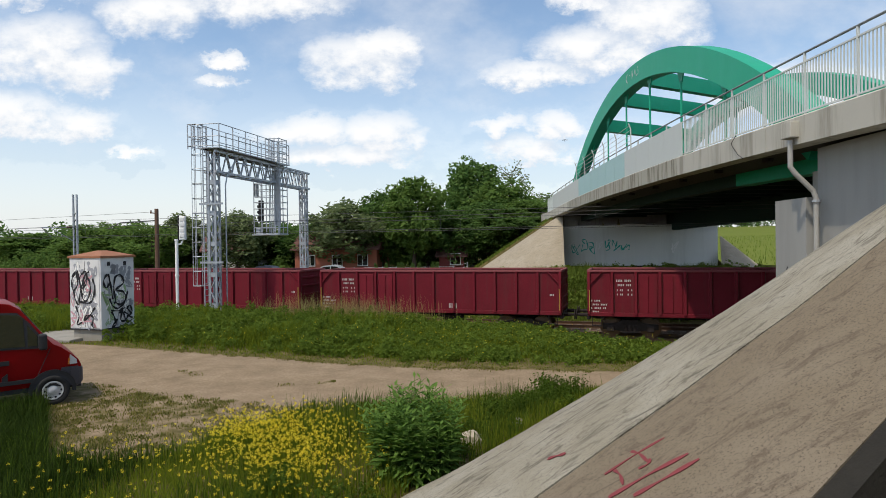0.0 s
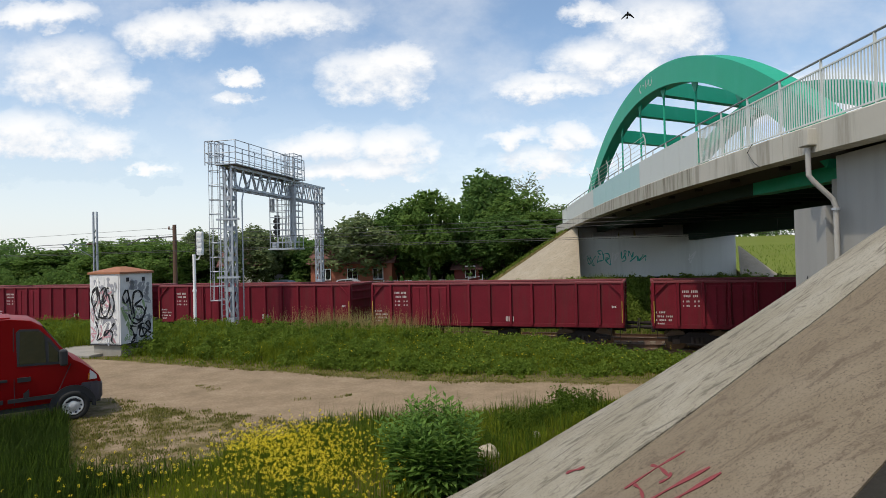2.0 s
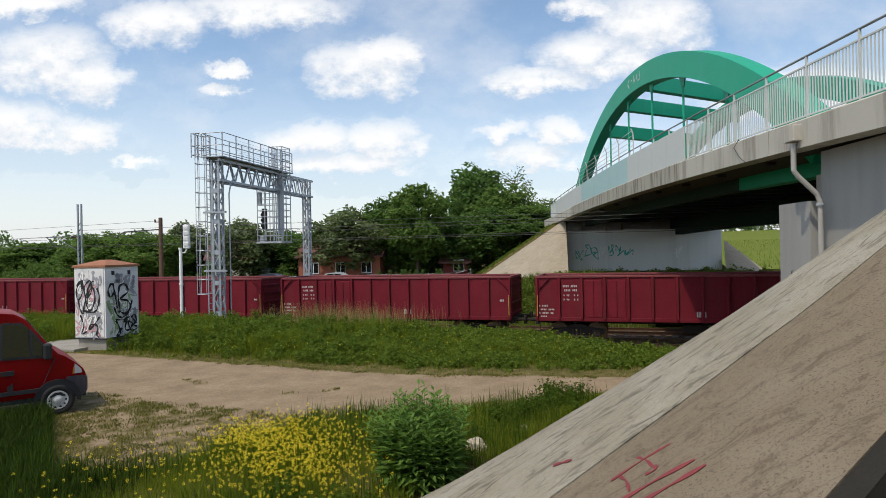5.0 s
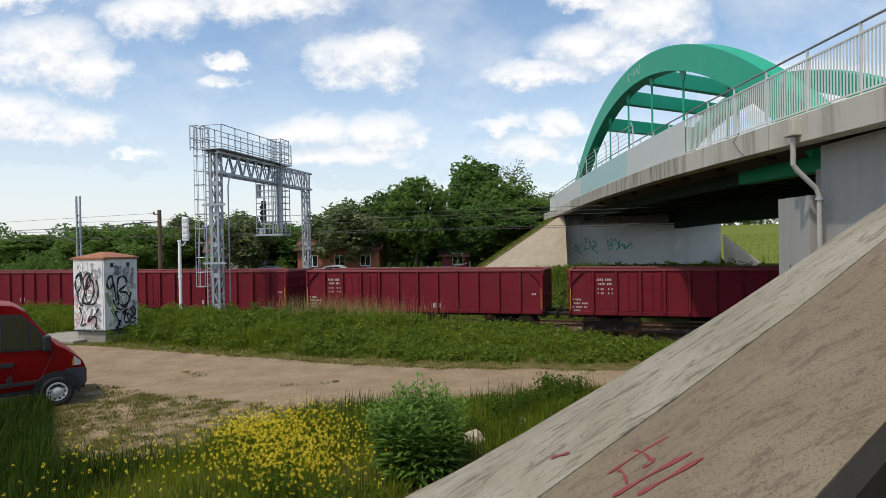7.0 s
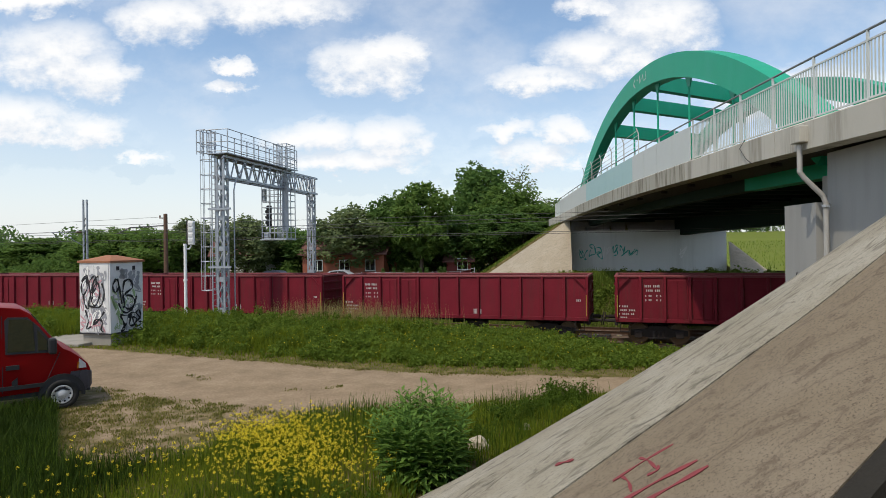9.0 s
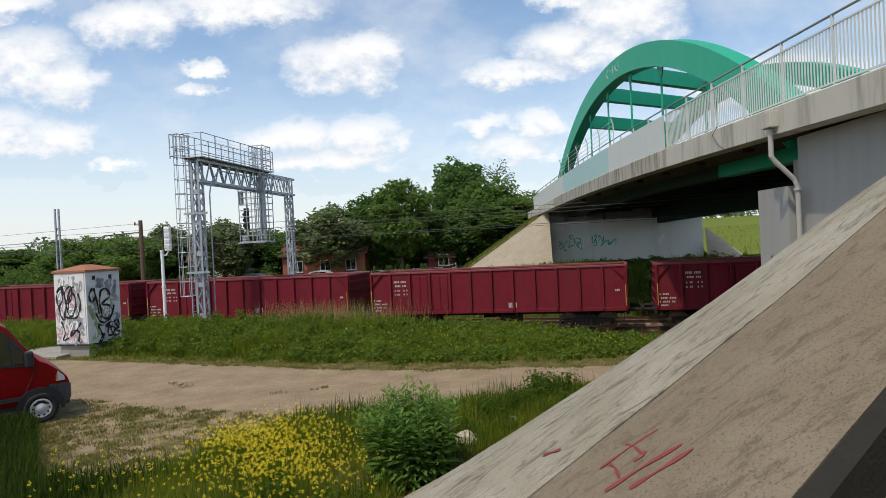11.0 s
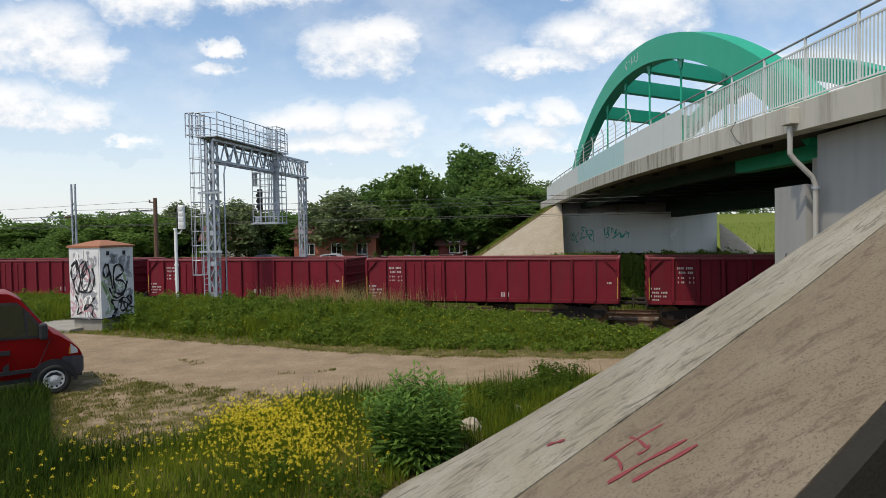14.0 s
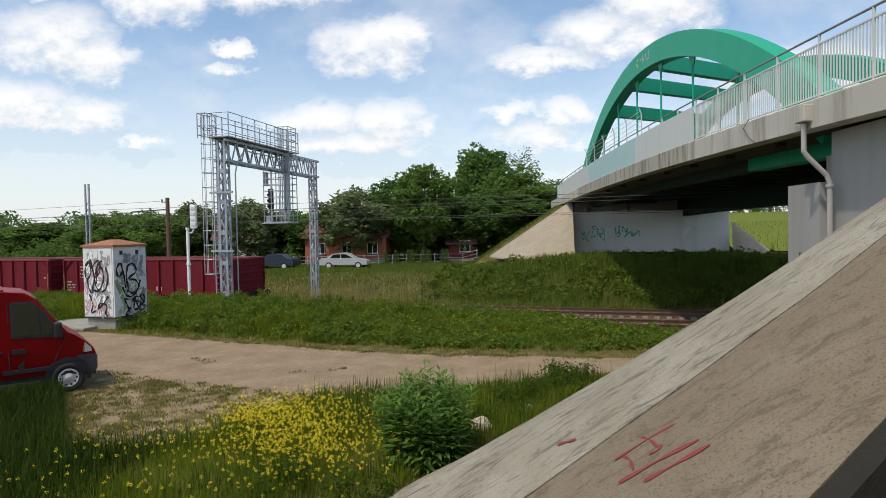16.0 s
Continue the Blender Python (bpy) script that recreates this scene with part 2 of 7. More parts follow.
M = {
    "wagon": material("wagon_red", (0.152, 0.012, 0.022), 0.65, spec=0.15, vary=0.45, scale=1.2, grain=12, bump=0.15, dirt=(0.092, 0.028, 0.028),
                      dirt_amount=0.5, dirt_scale=1.3, streak=True, rnd=0.12),
    "wagon_in": material("wagon_inside", (0.09, 0.028, 0.025), 0.85, vary=0.4, dirt=(0.06, 0.05, 0.045), dirt_amount=0.7),
    "rim": material("wagon_rim", (0.20, 0.045, 0.05), 0.6, vary=0.3, scale=3),
    "underframe": material("underframe_grime", (0.021, 0.015, 0.014), 0.85, vary=0.5),
    "stencil": material("stencil_white", (0.46, 0.43, 0.42), 0.7, vary=0.2),
    "yellow": material("handrail_yellow", (0.45, 0.33, 0.05), 0.6),
    "rail": material("rail_steel", (0.16, 0.10, 0.07), 0.45, metal=0.7),
    "sleeper": material("sleeper_concrete", (0.20, 0.17, 0.14), 0.9, vary=0.3, rnd=0.2),
    "ballast": material("ballast_rust", (0.13, 0.085, 0.06), 0.95, vary=0.6, scale=2, grain=22, bump=1.0),
    "concrete": material("concrete_grey", (0.281, 0.264, 0.230), 0.9, vary=0.18, scale=0.5, grain=30, bump=0.25, dirt=(0.170, 0.162, 0.140),
                         dirt_amount=0.6, dirt_scale=0.5, streak=True),
    "paint_grey": material("painted_wall_grey", (0.312, 0.308, 0.292), 0.75, vary=0.08, scale=0.4, grain=25, bump=0.1, dirt=(0.234, 0.230, 0.215),
                           dirt_amount=0.5, dirt_scale=0.4, streak=True),
    "paint_pale": material("painted_wall_pale", (0.74, 0.755, 0.73), 0.75, vary=0.08, scale=0.4, grain=25, bump=0.1, dirt=(0.56, 0.57, 0.54),
                           dirt_amount=0.5, dirt_scale=0.4, streak=True),
    "bird": material("feathers_dark", (0.03, 0.03, 0.035), 0.7, bump=0.0),
    "beam": material("edge_beam_concrete", (0.46, 0.44, 0.385), 0.85, vary=0.12, scale=0.8, dirt=(0.19, 0.17, 0.13), dirt_amount=0.75,
                     dirt_scale=0.8, streak=True),
    "beam_stained": material("edge_beam_stained", (0.36, 0.345, 0.29), 0.9, vary=0.15, scale=0.8, dirt=(0.11, 0.095, 0.06), dirt_amount=0.9,
                             dirt_scale=1.6, streak=True),
    # bridge green darkened: the shade under the deck is put into the colour
    "girder_shaded": material("girder_shaded", (0.007, 0.030, 0.023), 0.8, vary=0.3),
    "green": material("bridge_green", (0.012, 0.34, 0.205), 0.5, vary=0.12, scale=0.8, bump=0.05, spec=0.25, dirt=(0.04, 0.36, 0.25),
                      dirt_amount=0.4, dirt_scale=0.5, streak=True),
    "shield_white": material("shield_white", (0.52, 0.55, 0.53), 0.6, vary=0.06, bump=0.05),
    "shield_blue": material("shield_blue", (0.36, 0.53, 0.53), 0.6, vary=0.06, bump=0.05),
    "railing": material("railing_paint", (0.55, 0.58, 0.56), 0.5, vary=0.12, bump=0.05),
    "galv": material("galvanised_steel", (0.38, 0.41, 0.45), 0.45, metal=0.35, vary=0.2, scale=6, bump=0.05),
    "pvc": material("pipe_grey", (0.36, 0.35, 0.33), 0.6, vary=0.1),
    "white": material("white_paint", (0.82, 0.82, 0.81), 0.55, vary=0.08, bump=0.05),
    "plaster": material("cabinet_white", (0.66, 0.665, 0.67), 0.7, vary=0.12, scale=1.5, dirt=(0.40, 0.41, 0.44), dirt_amount=0.6, dirt_scale=1.4),
    "roof_rust": material("cabinet_roof", (0.30, 0.13, 0.07), 0.8, vary=0.3, scale=2),
    "spray_black": material("spray_black", (0.012, 0.012, 0.015), 0.6, vary=0.3, bump=0.0),
    "spray_grey": material("spray_grey", (0.30, 0.31, 0.34), 0.7, vary=0.3, bump=0.0),
    "spray_green": material("spray_green", (0.30, 0.42, 0.22), 0.7, bump=0.0),
    "spray_pink": material("spray_pink", (0.55, 0.30, 0.34), 0.7, bump=0.0),
    "spray_red": material("spray_red", (0.19, 0.035, 0.04), 0.85, vary=0.3, scale=8, bump=0.0),
    "spray_teal": material("spray_teal", (0.08, 0.44, 0.36), 0.8, bump=0.0),
    "van_red": material("van_red", (0.225, 0.003, 0.004), 0.42, vary=0.05, bump=0.0, coat=0.0, spec=0.15),
    "black_plastic": material("black_plastic", (0.02, 0.02, 0.022), 0.6, bump=0.05),
    "tyre": material("tyre_rubber", (0.018, 0.018, 0.018), 0.85, vary=0.3),
    "wheel": material("wheel_steel", (0.55, 0.55, 0.55), 0.45, metal=0.1),
    "trim_dark": material("seat_dark", (0.03, 0.03, 0.035), 0.8),
    "lamp_lens": material("lamp_lens", (0.55, 0.56, 0.58), 0.15, spec=0.6, bump=0.0),
    "lamp_orange": material("indicator_orange", (0.6, 0.2, 0.02), 0.2, bump=0.0),
    "silver": material("car_silver", (0.50, 0.52, 0.54), 0.3, metal=0.3, vary=0.05, bump=0.0),
    "dark_car": material("car_dark", (0.03, 0.04, 0.06), 0.3, vary=0.1, bump=0.0),
    "brick": material("house_brick", (0.30, 0.10, 0.06), 0.9, vary=0.25, scale=1, grain=14),
    "shed_red": material("shed_red", (0.16, 0.035, 0.03), 0.9, vary=0.3, scale=2),
    "tiles": material("house_roof", (0.13, 0.06, 0.05), 0.85, vary=0.3),
    "window_white": material("window_frame_white", (0.7, 0.7, 0.7), 0.5),
    "timber": material("pole_timber", (0.13, 0.075, 0.05), 0.9, vary=0.35, scale=4),
    "wire": material("wire_dark", (0.06, 0.06, 0.06), 0.6),
    "bark": material("bark", (0.075, 0.055, 0.04), 0.95, vary=0.4, scale=4, grain=20, bump=0.8),
    "stone": material("stone_pale", (0.48, 0.42, 0.33), 0.9, vary=0.25, scale=5),
    "porcelain": material("insulator_brown", (0.12, 0.05, 0.03), 0.3),
    "leaf_a": leaf_material("leaves_a", (0.049, 0.101, 0.025), (0.139, 0.237, 0.062)),
    "leaf_b": leaf_material("leaves_b", (0.059, 0.115, 0.025), (0.167, 0.265, 0.062)),
    "leaf_c": leaf_material("leaves_c", (0.077, 0.111, 0.046), (0.221, 0.275, 0.122)),
    "grass": leaf_material("grass_green", (0.070, 0.107, 0.007), (0.205, 0.250, 0.021)),
    "grass_dark": leaf_material("grass_deep", (0.032, 0.065, 0.007), (0.095, 0.150, 0.017)),
    "grass_dry": leaf_material("grass_dry", (0.22, 0.18, 0.06), (0.42, 0.34, 0.14)),
    "bush": leaf_material("bush_leaves", (0.050, 0.115, 0.018), (0.19, 0.32, 0.07)),
    "petal": leaf_material("petals_yellow", (0.80, 0.58, 0.01), (0.95, 0.82, 0.08)),
}


def ground_material():
    """Earth, dirt track and turf; the track is worn along its own course."""
    m = bpy.data.materials.new("ground_earth")
    m.use_nodes = True
    nt = m.node_tree
    b = nt.nodes["Principled BSDF"]
    N, L = nt.nodes.new, nt.links.new
    at = N("ShaderNodeAttribute")
    at.attribute_name = "wear"
    tc = N("ShaderNodeTexCoord")

    def noise_(s, d=6):
        t = N("ShaderNodeTexNoise")
        t.inputs["Scale"].default_value, t.inputs["Detail"].default_value, t.inputs["Roughness"].default_value = s, d, 0.65
        L(tc.outputs["Object"], t.inputs["Vector"])
        return t.outputs["Fac"]

    def ramp(src, stops):
        r = N("ShaderNodeValToRGB")
        while len(r.color_ramp.elements) < len(stops):
            r.color_ramp.elements.new(0.5)
        for e, (p, c) in zip(r.color_ramp.elements, stops):
            e.position, e.color = p, (*c, 1)
        L(src, r.inputs[0])
        return r.outputs[0]

    sand = ramp(noise_(1.1, 9), [(0.25, (0.200, 0.148, 0.094)), (0.5, (0.283, 0.213, 0.139)), (0.75, (0.357, 0.278, 0.187))])
    turf = ramp(noise_(2.5, 8), [(0.3, (0.055, 0.050, 0.015)), (0.55, (0.13, 0.105, 0.04)), (0.8, (0.23, 0.17, 0.09))])
    grit = N("ShaderNodeTexVoronoi")
    grit.inputs["Scale"].default_value = 16
    L(tc.outputs["Object"], grit.inputs["Vector"])
    gm = N("ShaderNodeMix")
    gm.data_type, gm.blend_type = "RGBA", "MULTIPLY"
    gm.inputs["Factor"].default_value = 0.35
    L(sand, gm.inputs["A"]), L(ramp(grit.outputs["Distance"], [(0.0, (1, 1, 1)), (0.7, (0.45, 0.42, 0.4))]), gm.inputs["B"])
    # patchy turf edge
    a = N("ShaderNodeMath")
    a.operation = "MULTIPLY_ADD"
    a.inputs[1].default_value = 0.9
    L(noise_(1.9, 8), a.inputs[0])
    sub = N("ShaderNodeMath")
    sub.operation = "SUBTRACT"
    L(at.outputs["Fac"], sub.inputs[0])
    sub.inputs[1].default_value = 0.45
    L(sub.outputs[0], a.inputs[2])
    st = N("ShaderNodeMapRange")
    st.interpolation_type = "SMOOTHSTEP"
    st.inputs["From Min"].default_value, st.inputs["From Max"].default_value = 0.36, 0.56
    L(a.outputs[0], st.inputs["Value"])
    mx = N("ShaderNodeMix")
    mx.data_type = "RGBA"
    L(st.outputs[0], mx.inputs["Factor"]), L(turf, mx.inputs["A"]), L(gm.outputs["Result"], mx.inputs["B"])
    L(mx.outputs["Result"], b.inputs["Base Color"])
    b.inputs["Roughness"].default_value, b.inputs["Specular IOR Level"].default_value = 0.95, 0.15
    bp = N("ShaderNodeBump")
    bp.inputs["Strength"].default_value, bp.inputs["Distance"].default_value = 0.5, 0.018
    L(noise_(9, 8), bp.inputs["Height"]), L(bp.outputs[0], b.inputs["Normal"])
    return m


M["ground"] = ground_material()
M["crop"] = leaf_material("wheat_green", (0.11, 0.16, 0.025), (0.17, 0.23, 0.045), 0.1)

# ------------------------------------------------------------ building blocks
class Shape:
    """Collects solid pieces into one mesh."""

    def __init__(self):
        self.v, self.f = [], []

    def add(self, verts, faces):
        n = len(self.v)
        self.v += [tuple(p) for p in verts]
        self.f += [tuple(i + n for i in q) for q in faces]
        return self

    def box(self, c, s, m=None, bevel=0.0):
        x, y, z = (k / 2 for k in s)
        if bevel <= 0:
            vs = [Vector((i * x, j * y, k * z)) for k in (-1, 1) for j in (-1, 1) for i in (-1, 1)]
            fs = [(0, 2, 3, 1), (4, 5, 7, 6), (0, 1, 5, 4), (2, 6, 7, 3), (0, 4, 6, 2), (1, 3, 7, 5)]
        else:
            bm = bmesh.new()
            bmesh.ops.create_cube(bm, size=1.0, matrix=Matrix.Diagonal((*s, 1)))
            bmesh.ops.bevel(bm, geom=bm.edges[:], offset=bevel, segments=2, affect="EDGES", profile=0.5)
            vs, fs = [v.co.copy() for v in bm.verts], [[v.index for v in f.verts] for f in bm.faces]
            bm.free()
        mm = Matrix.Translation(c) @ (m.to_4x4() if m is not None else Matrix())
        return self.add([mm @ v for v in vs], fs)

    def beam(self, p, q, w=0.05, h=None, up=(0, 0, 1)):
        """A square bar from p to q."""
        p, q, h = Vector(p), Vector(q), h or w
        d = (q - p).normalized()
        up = Vector(up)
        if abs(d.dot(up)) > 0.98:
            up = Vector((0, 1, 0))
        s = d.cross(up).normalized()
        u = s.cross(d)
        vs = [e + s * i * w / 2 + u * j * h / 2 for e in (p, q) for i, j in ((-1, -1), (1, -1), (1, 1), (-1, 1))]
        return self.add(vs, [(3, 2, 1, 0), (4, 5, 6, 7), (0, 1, 5, 4), (1, 2, 6, 5), (2, 3, 7, 6), (3, 0, 4, 7)])

    def tube(self, pts, r, n=8, taper=None, caps=True):
        pts = [Vector(p) for p in pts]
        vs, fs = [], []
        ref = None
        for i, p in enumerate(pts):
            d = (pts[min(i + 1, len(pts) - 1)] - pts[max(i - 1, 0)]).normalized()
            if ref is None:
                ref = Vector((0, 0, 1)) if abs(d.z) < 0.9 else Vector((1, 0, 0))
            s = d.cross(ref).normalized()
            u = s.cross(d).normalized()
            rr = r if taper is None else r + (taper - r) * i / (len(pts) - 1)
            vs += [p + (s * math.cos(a) + u * math.sin(a)) * rr for a in (2 * math.pi * k / n for k in range(n))]
        for i in range(len(pts) - 1):
            fs += [(i * n + k, i * n + (k + 1) % n, (i + 1) * n + (k + 1) % n, (i + 1) * n + k) for k in range(n)]
        if caps:
            fs += [tuple(reversed(range(n))), tuple(range((len(pts) - 1) * n, len(pts) * n))]
        return self.add(vs, fs)

    def prism(self, outline, a, b, axis=1):
        """An outline in two axes pushed along the third from a to b."""
        n = len(outline)

        def at(p, t):
            c = list(p)
            c.insert(axis, t)
            return tuple(c)
        vs = [at(p, a) for p in outline] + [at(p, b) for p in outline]
        fs = [tuple(range(n)), tuple(reversed(range(n, 2 * n)))]
        fs += [(i, (i + 1) % n, n + (i + 1) % n, n + i) for i in range(n)]
        return self.add(vs, fs)

    def loft(self, rings, closed=True, caps=True):
        n, vs, fs = len(rings[0]), [p for r in rings for p in r], []
        for i in range(len(rings) - 1):
            for k in range(n if closed else n - 1):
                k2 = (k + 1) % n
                fs.append((i * n + k, i * n + k2, (i + 1) * n + k2, (i + 1) * n + k))
        if caps:
            fs += [tuple(reversed(range(n))), tuple(range((len(rings) - 1) * n, len(rings) * n))]
        return self.add(vs, fs)

    def mesh(self, name, mat, smooth=False, fix=True):
        me = bpy.data.meshes.new(name)
        me.from_pydata(self.v, [], self.f)
        if fix:
            bm = bmesh.new()
            bm.from_mesh(me)
            bmesh.ops.recalc_face_normals(bm, faces=bm.faces[:])
            bm.to_mesh(me)
            bm.free()
        me.materials.append(M[mat])
        if smooth:
            me.polygons.foreach_set("use_smooth", [True] * len(me.polygons))
        return me


def part(name, shape, mat, parent=None, label="", m=None, smooth=False):
    """ONE mesh object, under a thing or a part where one is given."""
    me = shape if isinstance(shape, bpy.types.Mesh) else shape.mesh(name, mat, smooth)
    ob = new(name, me)
    ob.parent = parent
    if m is not None:
        ob.matrix_local = m
    return tagged(ob, label) if label else ob


def thing(name, label, category, m=None, group="", kind=""):
    ob = new(name)
    ob.empty_display_size = 0.2
    if m is not None:
        ob.matrix_world = m
    return tagged(ob, label, category, group, kind)


def fast_mesh(name, verts, faces, mat, smooth=False):
    """A mesh straight from arrays, for blades and leaves."""
    me = bpy.data.meshes.new(name)
    n, k = faces.shape
    me.vertices.add(len(verts))
    me.vertices.foreach_set("co", np.asarray(verts, np.float32).ravel())
    me.loops.add(n * k)
    me.loops.foreach_set("vertex_index", np.asarray(faces, np.int32).ravel())
    me.polygons.add(n)
    me.polygons.foreach_set("loop_start", np.arange(0, n * k, k, dtype=np.int32))
    me.polygons.foreach_set("loop_total", np.full(n, k, dtype=np.int32))
    me.update(calc_edges=True)
    me.materials.append(M[mat])
    if smooth:
        me.polygons.foreach_set("use_smooth", np.ones(n, bool))
    return me


# ------------------------------------------------------------ the plan
HEADING = radians(-17.0)                         # the railway's course
TD = Vector((math.cos(HEADING), math.sin(HEADING), 0))
TN = Vector((-math.sin(HEADING), math.cos(HEADING), 0))   # across the tracks, away from the camera
TRACK = Vector((-3.94, 33.54, 0))                # a point of the near track's middle
RAIL = -1.15                                     # top of the rails


def on_track(s, a, z=0.0):
    """A place s metres along the railway, a metres across it from the near track."""
    p = TRACK + TD * s + TN * a
    return Vector((p.x, p.y, z))


def smooth01(x):
    x = np.clip(x, 0, 1)
    return x * x * (3 - 2 * x)


CONE = (9.5, 6.2)                                # middle of the paved cone round the near abutment
CONE_TOP, CONE_SLOPE = 6.5, 0.655


def slope_z(q, th):
    """Height of the paved slope, q from 0 at its middle to 1 at its foot: hollow below, more so towards the railway (th in degrees)."""
    z = np.interp(q, [0, 0.15, 0.3, 0.45, 0.6, 0.7, 0.8, 0.9, 1.0, 1.1], [6.63, 5.67, 4.7, 3.71, 2.6, 1.92, 1.28, 0.64, 0.05, -0.55])
    sag = np.interp(th, [-110, -98, -82, -60, -30, 10], [0.16, 0.16, 0.0, -0.19, -0.26, -0.26])
    return np.minimum(5.6, z + sag * 4 * np.clip(q * (1 - q), 0, 1))


def cone_foot(th):
    """How far the paved slope reaches in a direction (degrees from +y towards +x)."""
    return np.interp(th, [-125, -108, -82, -66, -49, -27, 10], [11.8, 11.3, 10.45, 9.1, 9.11, 9.57, 9.57])


def on_pavement(x, y):
    dx, dy = x - CONE[0], y - CONE[1]
    return (np.hypot(dx, dy) < cone_foot(np.degrees(np.arctan2(dx, dy))) + 0.1) & (y > 3.0)


def ground_z(x, y):
    x, y = np.asarray(x, float), np.asarray(y, float)
    s = (x - TRACK.x) * TD.x + (y - TRACK.y) * TD.y
    a = (x - TRACK.x) * TN.x + (y - TRACK.y) * TN.y
    k = smooth01((s - 8.0) / 7.0)
    z = -1.55 * smooth01((a + 7.5 + 4.5 * k) / (4.5 + 2.5 * k))                      # down to the railway
    top = 0.12 + 0.88 * smooth01((s + 2) / 12.0)                # far bank
    z = z + (1.55 + top) * smooth01((a - 6.6) / 8.5)
    far = np.maximum(a - 40, 0)
    z = z + np.minimum(far, 260) * 0.034 * smooth01((x - 5) / 60)              # the field rises behind the bridge
    z = z + 1.7 * smooth01((4.0 - y) / 5.0) * smooth01((a + 60) / 20)   # the bank where the camera stands
    # road embankment towards the camera's side
    th = np.degrees(np.arctan2(x - CONE[0], y - CONE[1]))
    emb = slope_z(np.hypot(x - CONE[0], y - CONE[1]) / cone_foot(np.clip(th, -125, 10)), th) - 0.35
    emb = np.where(y < CONE[1], CONE_TOP - 0.36 - 0.6 * np.maximum(CONE[0] - x, 0), emb)
    emb = np.where((y < 16.2) & (x < 24), emb, -9)
    emb2 = CONE_TOP - 0.30 - CONE_SLOPE * np.maximum(x - 21.5, 0)
    emb = np.where(x > 12, np.minimum(emb, emb2), emb)
    z = np.maximum(z, np.minimum(emb, CONE_TOP - 0.75))
    # far embankment, beyond the far abutment
    back = 5.9 - CONE_SLOPE * np.maximum(10.4 - x, 0) - 1.25 * np.maximum(x - 19.6, 0) - 0.045 * np.maximum(y - 56, 0)
    back = np.where(a > 24.0, back, -9)
    z = np.maximum(z, np.minimum(back, 6.0))
    wob = 0.018 * np.sin(x * 1.3 + 0.7 * y) * np.sin(y * 0.9 - 0.4 * x) + 0.010 * np.sin(3.1 * x) * np.sin(2.7 * y + 1)
    return z + wob


def track_wear(x, y):
    """1 on the dirt track, 0 on turf."""
    edge_far = np.interp(x, [-40, -13, -7.3, -1.6, 2.9, 8], [27, 21.6, 19.3, 16.9, 16.1, 15.6])
    edge_near = np.interp(x, [-40, -10, -5.5, -3.4, -1.9, 0.5, 3.4, 8], [17, 15.6, 13.6, 12.7, 13.0, 13.2, 14.2, 15.2])
    w = smooth01((edge_far - y) / 0.8 + 0.5) * smooth01((y - edge_near) / 1.1 + 0.5)
    # worn parking patch beside the van
    lo = np.interp(x, [-12, -8.6, -7.3, -6.2, -5.4, -4.6, -4.0, -3.4, -2.0], [15.0, 13.0, 11.0, 9.3, 9.2, 9.7, 10.5, 11.3, 13.0])
    patch = smooth01((y - lo) / 1.2 + 0.4) * smooth01((x + 10.5) / 2.0) * smooth01((-2.0 - x) / 2.0 + 0.3) * (y < edge_near + 1.0)
    return np.maximum(w, 0.46 * patch)


def build_ground():
    def axis(lo, hi, fine_lo, fine_hi, step, coarse):
        return np.unique(np.concatenate([np.geomspace(1, -lo + fine_lo + 1, coarse)[::-1] * -1 + fine_lo + 1,
                                         np.arange(fine_lo, fine_hi, step), np.geomspace(1, hi - fine_hi + 1, coarse) + fine_hi - 1]))
    xs, ys = axis(-900, 900, -34, 30, 0.4, 22), axis(-300, 1500, -6, 62, 0.4, 26)
    X, Y = np.meshgrid(xs, ys)
    Z = ground_z(X, Y)
    nx, ny = len(xs), len(ys)
    idx = np.arange(nx * ny).reshape(ny, nx)
    faces = np.stack([idx[:-1, :-1], idx[:-1, 1:], idx[1:, 1:], idx[1:, :-1]], -1).reshape(-1, 4)
    me = fast_mesh("ground", np.stack([X, Y, Z], -1).reshape(-1, 3), faces, "ground", True)
    at = me.attributes.new("wear", "FLOAT", "POINT")
    at.data.foreach_set("value", track_wear(X, Y).ravel().astype(np.float32))
    tagged(new("ground", me), "uneven earth and turf with a sandy dirt track", "ground", kind="structure")


build_ground()


